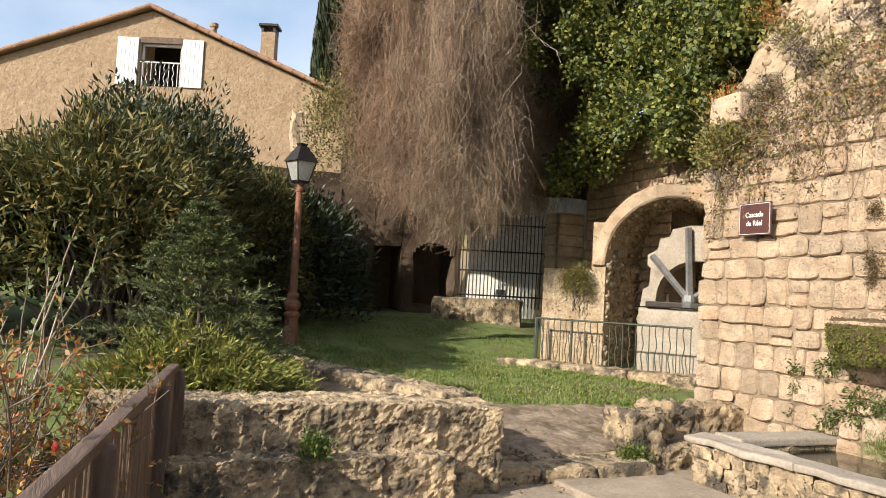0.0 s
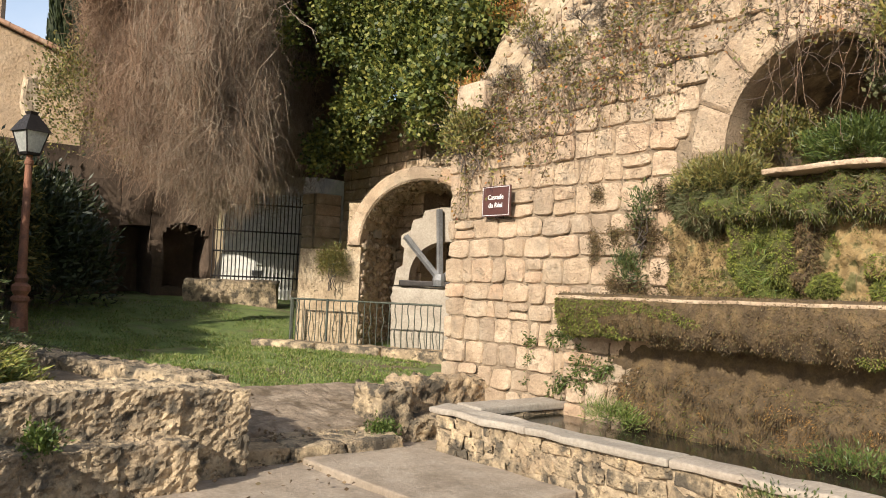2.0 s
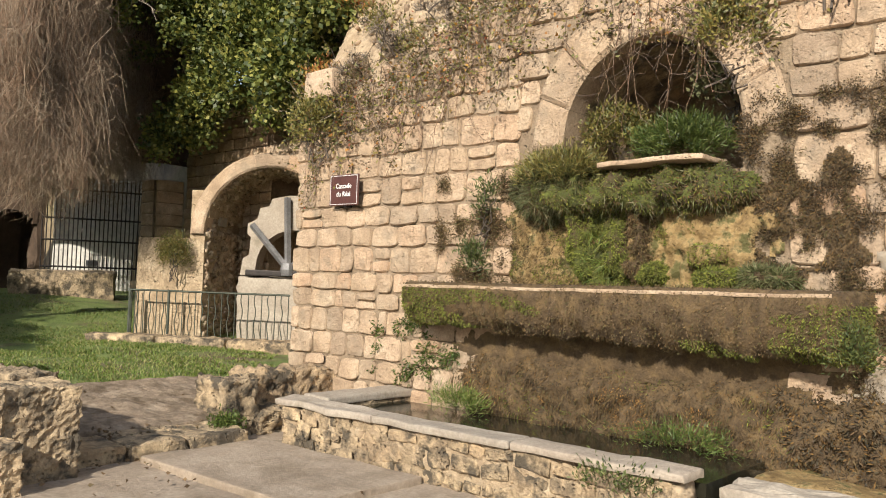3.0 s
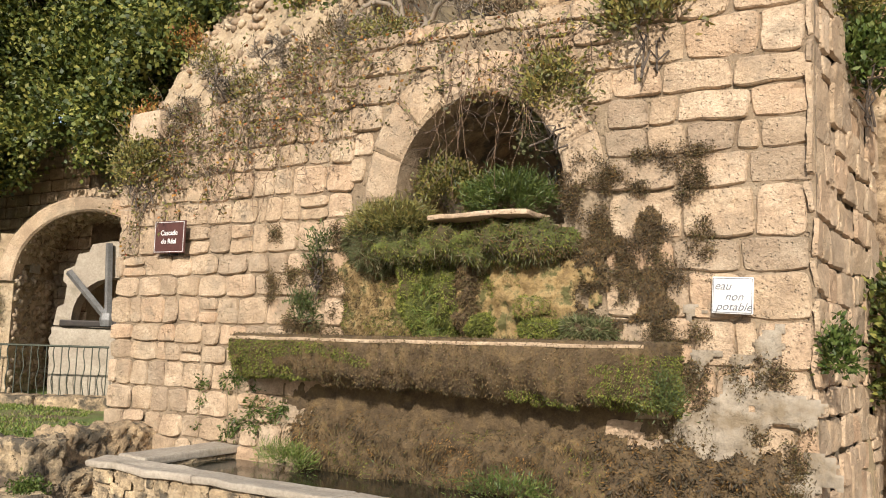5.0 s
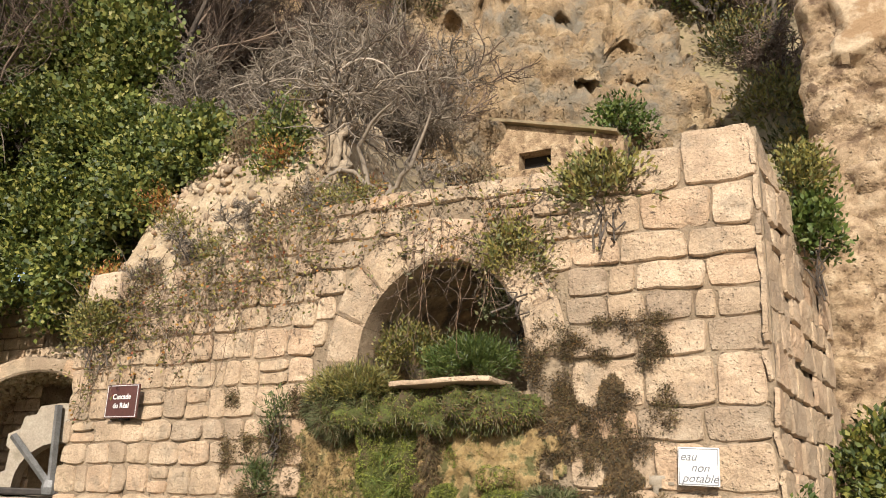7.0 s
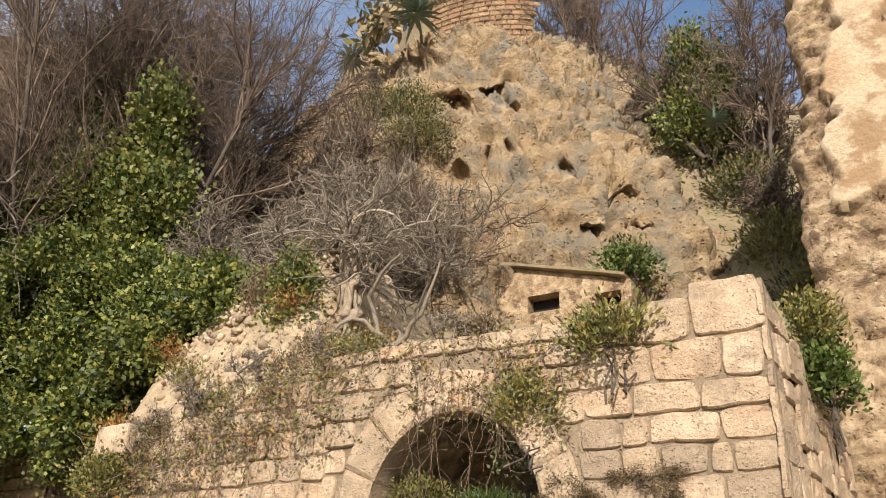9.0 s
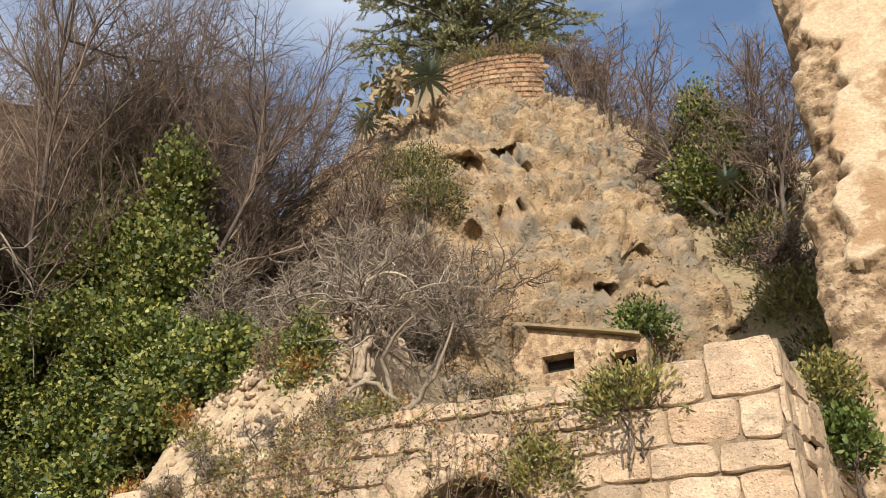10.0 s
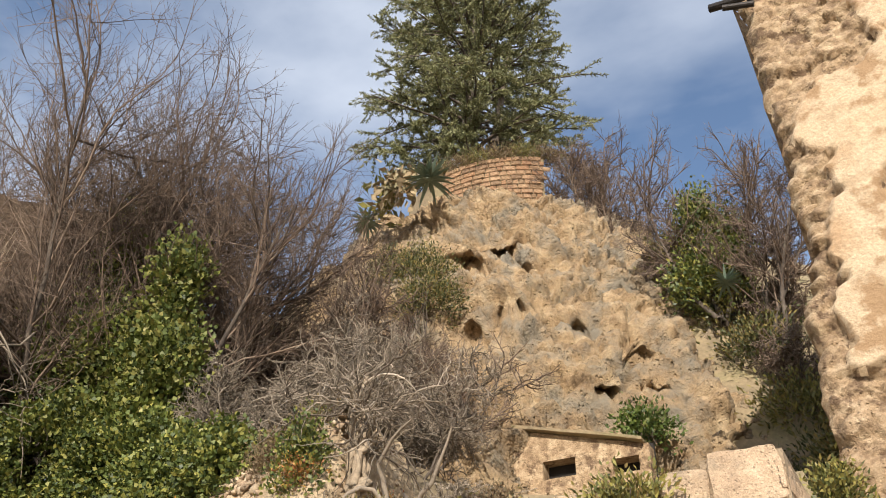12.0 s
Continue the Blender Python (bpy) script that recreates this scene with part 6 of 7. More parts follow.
# dry creeper, dead leaves and moss tufts scattered on the wall
rng = np.random.default_rng(440)
creeper = thing("wall_creeper", "dry brown creeper with red leaves across the wall top", "creeper", at=(-5.5, 6.4, 3.6))
n = 330
x = np.concatenate([rng.uniform(-7.5, -4.5, 250), rng.uniform(-4.5, -1.9, 80)])
top = wall_top(x)
s = np.stack([x, np.full(n, 6.42), top - 0.75 * rng.random(n) ** 1.5 + 0.12], 1)
p = grow(rng, s, np.stack([rng.normal(size=n) * 0.7, np.full(n, -0.12), -0.5 + 0.5 * rng.normal(size=n)], 1), 0.35 + 0.6 * rng.random(n), 8, 0.3)
p[:, :, 1] = np.clip(p[:, :, 1], 6.2, 6.43)
tubes("stem_work", p[::2], taper(p[::2], 0.004, 0.0015), BROWNTWIG, creeper)
tubes("grey_stem_work", p[1::2], taper(p[1::2], 0.0035, 0.0015), GREYTWIG, creeper)
s = np.stack([np.concatenate([rng.uniform(-3.5, -2.5, 20), rng.uniform(-7.6, -4.6, 12)]), np.full(32, 6.36), np.concatenate([rng.uniform(3.75, 4.3, 20), rng.uniform(3.3, 4.1, 12)])], 1)
hung = grow(rng, s, np.stack([rng.normal(size=32) * 0.2, rng.normal(size=32) * 0.05, -np.ones(32)], 1), 0.5 + 0.7 * rng.random(32), 12, 0.16, sag=0.15)
hung[:, :, 1] = np.clip(hung[:, :, 1], 6.25, 6.4)
tubes("hanging_stem_work", hung, taper(hung, 0.004, 0.002), REDTWIG, creeper)
a, w = fork(rng, hung, 5, 0.8)
hung = grow(rng, a, w, 0.08 + 0.2 * rng.random(len(a)), 5, 0.3, sag=0.1)
tubes("hanging_twig_haze", hung, taper(hung, 0.003, 0.0015), BROWNTWIG, creeper)
at, way = fork(rng, p, 16, 0.9, 0.0)
at = at + rng.normal(size=at.shape) * [0.03, 0.02, 0.03]
way[:, 1] -= 0.5
half = rng.random(len(at))
leaves("red_leaves", at[half < 0.14], way[half < 0.14], 0.042, 0.03, AUTUMN, creeper, rng=rng)
leaves("brown_leaves", at[half >= 0.62], way[half >= 0.62], 0.036, 0.02, DEADLEAF, creeper, rng=rng)
leaves("green_leaves", at[(half >= 0.14) & (half < 0.62)], way[(half >= 0.14) & (half < 0.62)], 0.05, 0.026, OLIVELEAF, creeper, rng=rng)



def tufts(name, label, mat, count, box, per, length, width, seed, front=6.44, down=0.2, category="moss", at_spread=0.035):
    """Little tufts in drifts over the wall face."""
    g = np.random.default_rng(seed)
    x, z = g.uniform(box[0], box[1], count * 4), g.uniform(box[2], box[3], count * 4)
    v = np.array([noise.fractal(Vector((a * 4.0 + seed, b * 4.0, 0)), 1.0, 2.0, 3) for a, b in zip(x, z)])
    pick = np.argsort(-v)[:count]
    c = np.stack([x[pick], np.full(count, front), z[pick]], 1)
    at = np.repeat(c, per, 0) + g.normal(size=(count * per, 3)) * [at_spread, 0.01, at_spread]
    if callable(front):
        at[:, 1] = front(at[:, 0], at[:, 2])
    w = g.normal(size=at.shape) * 0.6 + [0, -0.8, -down]
    ob = thing(name, label, category, at=(float(c[:, 0].mean()), 6.4, float(c[:, 2].min())))
    leaves("moss_cover", at, w, length * (0.6 + 0.8 * g.random(len(at))), width, mat, ob, rng=g)
    return ob


DEADMOSS = material("dead_moss_tufts", [(0.059, 0.04, 0.022), (0.119, 0.081, 0.038), (0.188, 0.115, 0.044), (0.099, 0.098, 0.032)], 3.0, bump=0.0, island=True)
RUSTMOSS = material("rust_moss_tufts", [(0.06, 0.043, 0.027), (0.119, 0.081, 0.043), (0.204, 0.111, 0.03), (0.085, 0.068, 0.034), (0.051, 0.043, 0.03)], 3.0, bump=0.0, island=True)
GREENMOSS = material("green_moss_tufts", [(0.069, 0.085, 0.015), (0.138, 0.163, 0.022), (0.25, 0.269, 0.04), (0.15, 0.125, 0.044)], 3.0, bump=0.0, island=True)
tufts("wall_moss", "dark dead moss in patches on the blocks", DEADMOSS, 560, (-2.4, -1.25, 1.65, 3.1), 24, 0.026, 0.008, 3, at_spread=0.03)
tufts("wall_moss", "rusty dead moss over the blocks by the niche", RUSTMOSS, 260, (-2.45, -1.4, 2.0, 3.1), 24, 0.026, 0.008, 13, at_spread=0.028)
tufts("wall_moss", "dark moss patches beside the cascade", DEADMOSS, 420, (-5.5, -4.3, 1.6, 2.6), 22, 0.03, 0.009, 5)
tufts("wall_moss", "moss below the end of the trough", DEADMOSS, 380, (-1.6, -0.6, 0.5, 1.6), 20, 0.03, 0.009, 6)
tufts("wall_weeds", "little green weeds in the wall joints", FRESH, 60, (-6.4, -5.2, 0.55, 1.2), 14, 0.05, 0.018, 8, category="weeds")


def on_mesh(ob, count, seed):
    """Random points with normals on an object's quads."""
    g = np.random.default_rng(seed)
    me = ob.data
    co, nn, vi = np.empty(len(me.vertices) * 3), np.empty(len(me.polygons) * 3), np.empty(len(me.loops), int)
    me.vertices.foreach_get("co", co)
    me.polygons.foreach_get("normal", nn)
    me.loops.foreach_get("vertex_index", vi)
    quad = co.reshape(-1, 3)[vi.reshape(-1, 4)]
    size = np.linalg.norm(np.cross(quad[:, 1] - quad[:, 0], quad[:, 3] - quad[:, 0]), axis=1)
    k = g.choice(len(quad), count, p=size / size.sum())
    u, w = g.random((count, 1)), g.random((count, 1))
    q4 = quad[k]
    at = (q4[:, 0] * (1 - u) + q4[:, 1] * u) * (1 - w) + (q4[:, 3] * (1 - u) + q4[:, 2] * u) * w
    return at + g.normal(size=(count, 3)) * 0.006, nn.reshape(-1, 3)[k], g


def shaggy(ob_name, parent, mat, count, length, width, seed, name="shag", down=0.5, where=None):
    at, nn, g = on_mesh(bpy.data.objects[ob_name], count, seed)
    nn = np.where(nn[:, 1:2] > 0, -nn, nn)
    if where is not None:
        ok = where(at)
        at, nn = at[ok], nn[ok]
    leaves(name, at, nn + g.normal(size=at.shape) * 0.5 + [0, 0, -down], length * (0.5 + g.random(len(at))), width, mat, parent, rng=g)


LONGGRASS = material("grey_green_grass", [(0.06, 0.075, 0.025), (0.12, 0.14, 0.045), (0.20, 0.21, 0.09), (0.26, 0.22, 0.12)], 3.0, rough=0.6, bump=0.0, island=True, see=0.2)
shaggy("moss_column", cascade, GREENMOSS, 15000, 0.022, 0.008, 1, "green_shag", 0.6)
shaggy("moss_column", cascade, BLADE, 900, 0.10, 0.006, 21, "blade_shag", 0.8, lambda q: (np.abs(q[:, 0] + 3.55) < 0.15) & (q[:, 2] < 2.1))
shaggy("moss_shelf", cascade, GREENMOSS, 6500, 0.026, 0.008, 2, "green_shag", 0.9)
shaggy("moss_shelf", cascade, DEADMOSS, 5000, 0.03, 0.007, 42, "dead_shag", 0.9)
shaggy("moss_shelf", cascade, LONGGRASS, 1100, 0.075, 0.006, 22, "blade_shag", 1.0)
shaggy("moss_shelf", cascade, RUSTMOSS, 6000, 0.03, 0.009, 23, "rust_shag", 0.9, lambda q: q[:, 0] > -2.95)
shaggy("grass_cushion", cascade, LONGGRASS, 6000, 0.085, 0.006, 24, "blade_shag", 0.2)
shaggy("grass_cushion", cascade, DEADMOSS, 5000, 0.05, 0.006, 25, "dead_shag", 0.8)
shaggy("dark_column", cascade, DEADMOSS, 4000, 0.03, 0.008, 26, "dead_shag", 0.9)
shaggy("stain_crust", cascade, GREENMOSS, 9000, 0.02, 0.008, 27, "green_shag", 0.7, lambda q: np.sin(q[:, 0] * 9) + np.sin(q[:, 2] * 11 + q[:, 0] * 4) > 0.1)
shaggy("stain_crust", cascade, DEADMOSS, 5000, 0.035, 0.007, 28, "dead_shag", 0.9)
for i, (lump, mat_) in enumerate((("moss_lump", GREENMOSS), ("moss_lump.001", GREENMOSS), ("moss_lump.002", GREENMOSS), ("moss_lump.003", LONGGRASS))):
    shaggy(lump, cascade, mat_, (4000, 900, 4000, 2200)[i], (0.024, 0.018, 0.026, 0.06)[i], 0.008, 30 + i, "green_shag", 0.4)
shaggy("tufa_crust", cascade, GREENMOSS, 9000, 0.018, 0.008, 14, "green_shag", 0.6, lambda q: np.sin(q[:, 0] * 7.3 + 1) * np.sin(q[:, 2] * 8.1) + 0.5 * np.sin(q[:, 0] * 17 + q[:, 2] * 11) - 1.2 * (q[:, 2] - 1.8) > 0.25)
shaggy("dry_curtain", cascade, DEADMOSS, 3500, 0.024, 0.007, 35, "dead_shag", 0.7)
shaggy("dry_curtain", cascade, RUSTMOSS, 3000, 0.03, 0.008, 36, "rust_shag", 0.7)
shaggy("crust", drape, RUSTMOSS, 7000, 0.04, 0.013, 5, "rust_shag", 0.4)
shaggy("drape", drape, RUSTMOSS, 13000, 0.028, 0.008, 6, "rust_shag", 0.9)
ORANGEMOSS = material("orange_moss_tufts", [(0.16, 0.085, 0.03), (0.28, 0.15, 0.045), (0.38, 0.22, 0.07)], 3.0, bump=0.0, island=True)
shaggy("drape", drape, ORANGEMOSS, 12000, 0.024, 0.009, 48, "orange_shag", 0.8, lambda q: np.sin(q[:, 0] * 3.7 + 1) + np.sin(q[:, 0] * 8.3 + q[:, 2] * 7) + np.sin(q[:, 2] * 13) > 0.9)
shaggy("drape", drape, DEADMOSS, 9000, 0.05, 0.006, 46, "dead_shag", 1.2)
shaggy("drape", drape, GREENMOSS, 5000, 0.03, 0.008, 7, "green_shag", 0.7, lambda q: np.sin(q[:, 0] * 5.3) + np.sin(q[:, 0] * 2.1 + q[:, 2] * 9) > 0.9)
shaggy("drape", drape, BLADE, 2600, 0.09, 0.006, 47, "blade_shag", -0.2, lambda q: (q[:, 2] < 0.5) & (np.sin(q[:, 0] * 6.1) > 0.2))
shaggy("body", trough, DEADMOSS, 26000, 0.02, 0.008, 8, "dead_shag", 0.8)
shaggy("body", trough, DEADLEAF, 2600, 0.022, 0.009, 18, "fleck_shag", 0.9, lambda q: q[:, 2] < 1.55)
shaggy("body", trough, GREENMOSS, 80000, 0.022, 0.009, 9, "green_shag", 0.6, lambda q: (q[:, 2] < 1.53) & ((q[:, 0] < -4.75 + 0.3 * np.sin(q[:, 2] * 9) + 0.2 * np.sin(q[:, 2] * 31)) | (q[:, 0] > -1.9 + 0.15 * np.sin(q[:, 2] * 14)) | (np.sin(q[:, 0] * 2.3) + np.sin(q[:, 0] * 5.1 + q[:, 2] * 7) + np.sin(q[:, 2] * 19 + q[:, 0] * 3) > 1.5)))

# grass on the lawn, leaf litter on the paving
rng = np.random.default_rng(470)
n = 80000
x, y = rng.uniform(-17.0, -8.0, n), rng.uniform(1.9, 7.2, n)
v = np.array([noise.noise(Vector((a * 0.8, b * 0.8, 5))) + 0.5 * noise.noise(Vector((a * 3, b * 3, 2))) for a, b in zip(x, y)])
ok = (v > -0.32) & (rng.random(n) < np.interp(x, [-17, -13.5, -12.5], [0.15, 0.45, 1])) & (y < 7.0 + 0.75 * (x + 11.9) * (x > -12.9) + 2.0 * (x < -12.9))
x, y = x[ok], y[ok]
leaves("grass", np.stack([x, y, lawn_height(x, y) - 0.01], 1), rng.normal(size=(len(x), 3)) * [0.5, 0.5, 0.1] + [0, 0, 0.8], 0.025 + 0.04 * rng.random(len(x)), 0.013, BLADE, rng=rng)
tagged(bpy.data.objects["grass"], "short tufted lawn grass", "grass", kind="stuff")
n = 900
x, y = rng.uniform(-8.4, -4.2, n), rng.uniform(2.6, 5.0, n)
edge_ = (np.abs(x + 6.6) < 0.35 + 0.3 * rng.random(n)) | (rng.random(n) < 0.12)
x, y = x[edge_], y[edge_]
z = np.where(x < -7.1, 0.2 + (-7.1 - x) * 0.15, np.where(x < -6.55, 0.175, 0.02)) + 0.02
leaves("leaf_litter", np.stack([x, y, z], 1), rng.normal(size=(len(x), 3)) * [1, 1, 0.12], 0.05, 0.03, DEADLEAF, rng=rng)
tagged(bpy.data.objects["leaf_litter"], "dry brown leaves strewn on the paving", "leaves", kind="stuff")

# ---- rubble: bank above the wall and face round the arch ----
bm = bmesh.new()
bmesh.ops.create_icosphere(bm, subdivisions=1, radius=1)
ICO_V = np.array([v.co[:] for v in bm.verts])
ICO_F = np.array([[v.index for v in f.verts] for f in bm.faces])
bm.free()


def rubble(name, at, size, mat, parent, seed, flat=None):
    """Loose stones, each a small knocked-about lump, joined into one mesh."""
    g = np.random.default_rng(seed)
    k = len(at)
    shape = ICO_V[None] * (1 + 0.36 * g.normal(size=(k, len(ICO_V), 1)).clip(-1, 1)) * (0.6 + 0.7 * g.random((k, 1, 3))) * np.asarray(size).reshape(-1, 1, 1)
    if flat is not None:
        shape = shape * np.array(flat)
    ang = g.random(k) * 6.283 if flat is None else g.normal(size=k) * 0.15
    c, s_ = np.cos(ang)[:, None], np.sin(ang)[:, None]
    rot = np.stack([shape[..., 0] * c - shape[..., 1] * s_, shape[..., 0] * s_ + shape[..., 1] * c, shape[..., 2]], -1) if flat is None else shape
    v = (rot + np.asarray(at)[:, None]).reshape(-1, 3)
    f = (ICO_F[None] + (np.arange(k) * len(ICO_V))[:, None, None]).reshape(-1, 3)
    ob = quads(name, v, f, mat, parent)
    return ob


def bank_front(a):
    """Foot of the bank: along the wall head, then back towards the arch."""
    return 6.5 + 1.09 * max(0.0, -7.8 - a)


def bank_z(a, b):
    """A steep crumbling face over the wall head, levelling off; it breaks down beside the old trunk."""
    rise = float(np.interp(a, [-9, -5.5, -5.15, -4.4], [1.9, 2.1, 0.6, 0.1]))
    head = float(np.interp(a, [-9.0, -8.4, -7.3, -6.3, -5.5, -5.2, -4.4], [3.9, 4.4, 5.45, 6.15, 6.2, 5.3, 4.7]))
    b = b - bank_front(a)
    return min(float(wall_top(a)) + b * rise, head + 0.15 * (b - 1.0))


bx, by = np.meshgrid(np.linspace(-9.0, -3.2, 116), np.linspace(0.0, 2.4, 70), indexing="ij")
by = by + np.array([bank_front(a) for a in bx[:, 0]])[:, None]
bz = np.array([[bank_z(a, b) + 0.16 * noise.fractal(Vector((a * 2, b * 2, 0)), 0.9, 2.1, 6) for b in row_b] for a, row_b in zip(bx[:, 0], by)])
bz[:, 0] = np.where(bx[:, 0] < -7.6, 2.5, bz[:, 0] - 0.1)
gi = np.arange(bx.size).reshape(bx.shape)
bank = quads("rubble_bank", np.stack([bx, by, bz], -1).reshape(-1, 3), np.stack([gi[:-1, :-1], gi[1:, :-1], gi[1:, 1:], gi[:-1, 1:]], -1).reshape(-1, 4), CRUMBLE)
tagged(bank, "sloping bank of crumbling pale rubble above the wall", "rubble bank", kind="structure")
rng = np.random.default_rng(480)
n = 1500
x, y = rng.uniform(-8.9, -4.8, n), 6.5 + 2.0 * rng.random(n)
high_up = rng.random(n) < 0.55
y = np.where(high_up, 7.3 + 0.5 * rng.random(n), y) + 1.09 * np.maximum(0.0, -7.8 - x)
z = np.array([bank_z(a, b) for a, b in zip(x, y)]) + 0.02
ob = rubble("bank_stones", np.stack([x, y, z], 1), 0.02 + 0.05 * rng.random(n) ** 2, RUBBLE, None, 481)
tagged(ob, "loose pale rubble stones on the bank", "rubble", kind="stuff")
n = 1500
x, z = rng.uniform(-0.3, 3.2, n), rng.uniform(0.4, 3.85, n)
r_ = np.hypot(x - CX, np.maximum(z - CZ, 0) * 1.0)
ok = (r_ > CR + 0.22) | ((z < CZ) & (np.abs(x - CX) > CR + 0.02))
ok &= ~((z < CZ) & (np.abs(x - CX) < CR + 0.1)) & (z > 2.9) & (z < 2.7 + 0.75 * x) & (rng.random(n) < 0.8)
ob = rubble("face_stones", np.stack([x[ok], np.full(ok.sum(), 0.03), z[ok]], 1), 0.06 + 0.07 * rng.random(ok.sum()), RUBBLE, None, 483, (1.4, 0.12, 0.85))
tagged(ob, "rubble stones in the face round the arch", "rubble", kind="stuff").matrix_basis = ARCH
n = 700
x, z, y = rng.uniform(CX - CR, CX + CR, n), rng.uniform(0.4, 3.2, n), rng.uniform(0.1, 1.95, n)
zz = np.array([arch_low(a) for a in x])
inner_pts = np.concatenate([np.stack([np.full(n, CX - CR), y, np.minimum(z, CZ)], 1), np.stack([x, y, zz], 1), np.stack([x, np.full(n, 1.99), np.minimum(z, zz - 0.1)], 1)])
ob = rubble("recess_stones", inner_pts, 0.035 + 0.035 * rng.random(len(inner_pts)), RUBBLE, None, 485)
tagged(ob, "rough rubble lining the arched recess", "rubble", kind="stuff").matrix_basis = ARCH

rng = np.random.default_rng(495)
for i in range(16):
    a, b = rng.uniform(-7.7, -4.9), rng.uniform(6.7, 7.9)
    z = bank_z(a, b)
    leafy_shrub("bank_herb", "dry tufted herbs among the bank rubble", (a, b, z + 0.1), (0.22, 0.2, 0.16), 45, 16, 0.05, 0.018, (OLIVELEAF, DEADLEAF, DEADLEAF, AUTUMN)[i % 4], 560 + i, z - 0.05, 0, group="bank herbs", spread=0.08, category="plant", shell=0.2)

# ---- dressed stones, one by one ----


def stone_mesh(seed, aspect):
    """A squared block: rough-hewn front, chipped arrises; one unit wide and high, front towards -y."""
    g = random.Random(seed)
    off = Vector((g.uniform(0, 50), g.uniform(0, 50), 0))
    nu, nw = max(7, int(8 * aspect)), 8
    sl = [g.uniform(-0.05, 0.05) for _ in range(4)]
    v = []
    for i in range(nu + 1):
        for j in range(nw + 1):
            u, w = i / nu, j / nw
            rim = min(min(u, 1 - u) * aspect, min(w, 1 - w))
            q = Vector((u * aspect, w, 0)) + off
            dep = -1.0 - 0.26 * noise.fractal(q * 2.2, 1.0, 2.0, 4) + 0.45 * max(0, noise.noise(q * 5.0) - 0.25)
            dep = dep * min(1.0, 0.62 + 3.4 * rim)
            a, b = 2 * u - 1, 2 * w - 1
            pull = 0.035 * abs(a * b) ** 3
            v.append((u - 0.5 - pull * a / aspect + 0.02 * noise.noise(q * 4 + Vector((7, 0, 0))) / aspect + (sl[0] if u < 0.5 else sl[1]) * (w - 0.5) / aspect,
                      dep, w - 0.5 - pull * b + 0.03 * noise.noise(q * 4 + Vector((0, 9, 0))) + (sl[2] if w < 0.5 else sl[3]) * (u - 0.5)))
    f = [(i * (nw + 1) + j, (i + 1) * (nw + 1) + j, (i + 1) * (nw + 1) + j + 1, i * (nw + 1) + j + 1) for i in range(nu) for j in range(nw)]
    me = bpy.data.meshes.new("stone")
    me.from_pydata(v, [], f)
    me.materials.append(LIME)
    return me


STONES = {a: [stone_mesh(10 * k + int(a * 7), a) for k in range(7)] for a in (0.8, 1.3, 1.9, 2.6)}
rg = random.Random(5)


def lay(parent, m, w, h, depth=0.11):
    a = min(STONES, key=lambda q_: abs(q_ - w / h))
    o = new("stone", rg.choice(STONES[a]))
    adopt(o, parent)
    o.matrix_basis = m @ Matrix.Rotation(rg.gauss(0, 0.02), 4, "Y") @ Matrix.Diagonal((w, depth * rg.uniform(0.82, 1.22), h, 1))
    return o


def courses(parent, x0, x1, z0, top, hs, ws, place, gap=0.009):
    z = z0
    while True:
        h = rg.uniform(*hs)
        x = x0 + rg.uniform(-0.06, 0.0)
        end = x1 + rg.uniform(-0.02, 0.02)
        if z > max(top(x0), top(x1)):
            break
        while x < end - 0.05:
            w = min(rg.uniform(*ws), end - x)
            if end - x - w < 0.14:
                w = end - x
            c = x + w / 2
            hh = min(h, top(c) - z + 0.06)
            wave = 0.07 * noise.noise(Vector((c * 1.3, z * 0.9, 3.3)))
            if hh > 0.1 and hh == h and rg.random() < 0.13:
                place(parent, x - 0.02, x + w + 0.02, z + wave, z + h * 1.45)
            elif hh > 0.1:
                if hh == h and rg.random() < 0.05 and w > 0.3:
                    place(parent, x + gap / 2, x + w - gap / 2, z + gap / 2, z + h * 0.48 - gap / 2)
                    place(parent, x + gap / 2, x + w - gap / 2, z + h * 0.48 + gap / 2, z + h - gap / 2)
                else:
                    place(parent, x + gap / 2, x + w - gap / 2, z + wave + gap / 2 + rg.uniform(-0.025, 0.015), z + wave + hh - gap / 2 + rg.uniform(-0.015, 0.025))
            x += w
        z += h



def bed(k, x, z):
    """Bed joint of a course: nearly level, with a slow wander."""
    return z + 0.028 * noise.noise(Vector((x * 0.9, k * 3.7, 1.3))) + 0.022 * noise.noise(Vector((x * 3.4, k * 5.1, 7.3)))


def rungs(length):
    """Even steps over a block's length, with close ones along its arrises."""
    n = max(3, int(length / 0.04))
    return [0, 0.005 / length] + [0.016 / length + (1 - 0.032 / length) * i / n for i in range(n + 1)] + [1 - 0.005 / length, 1]


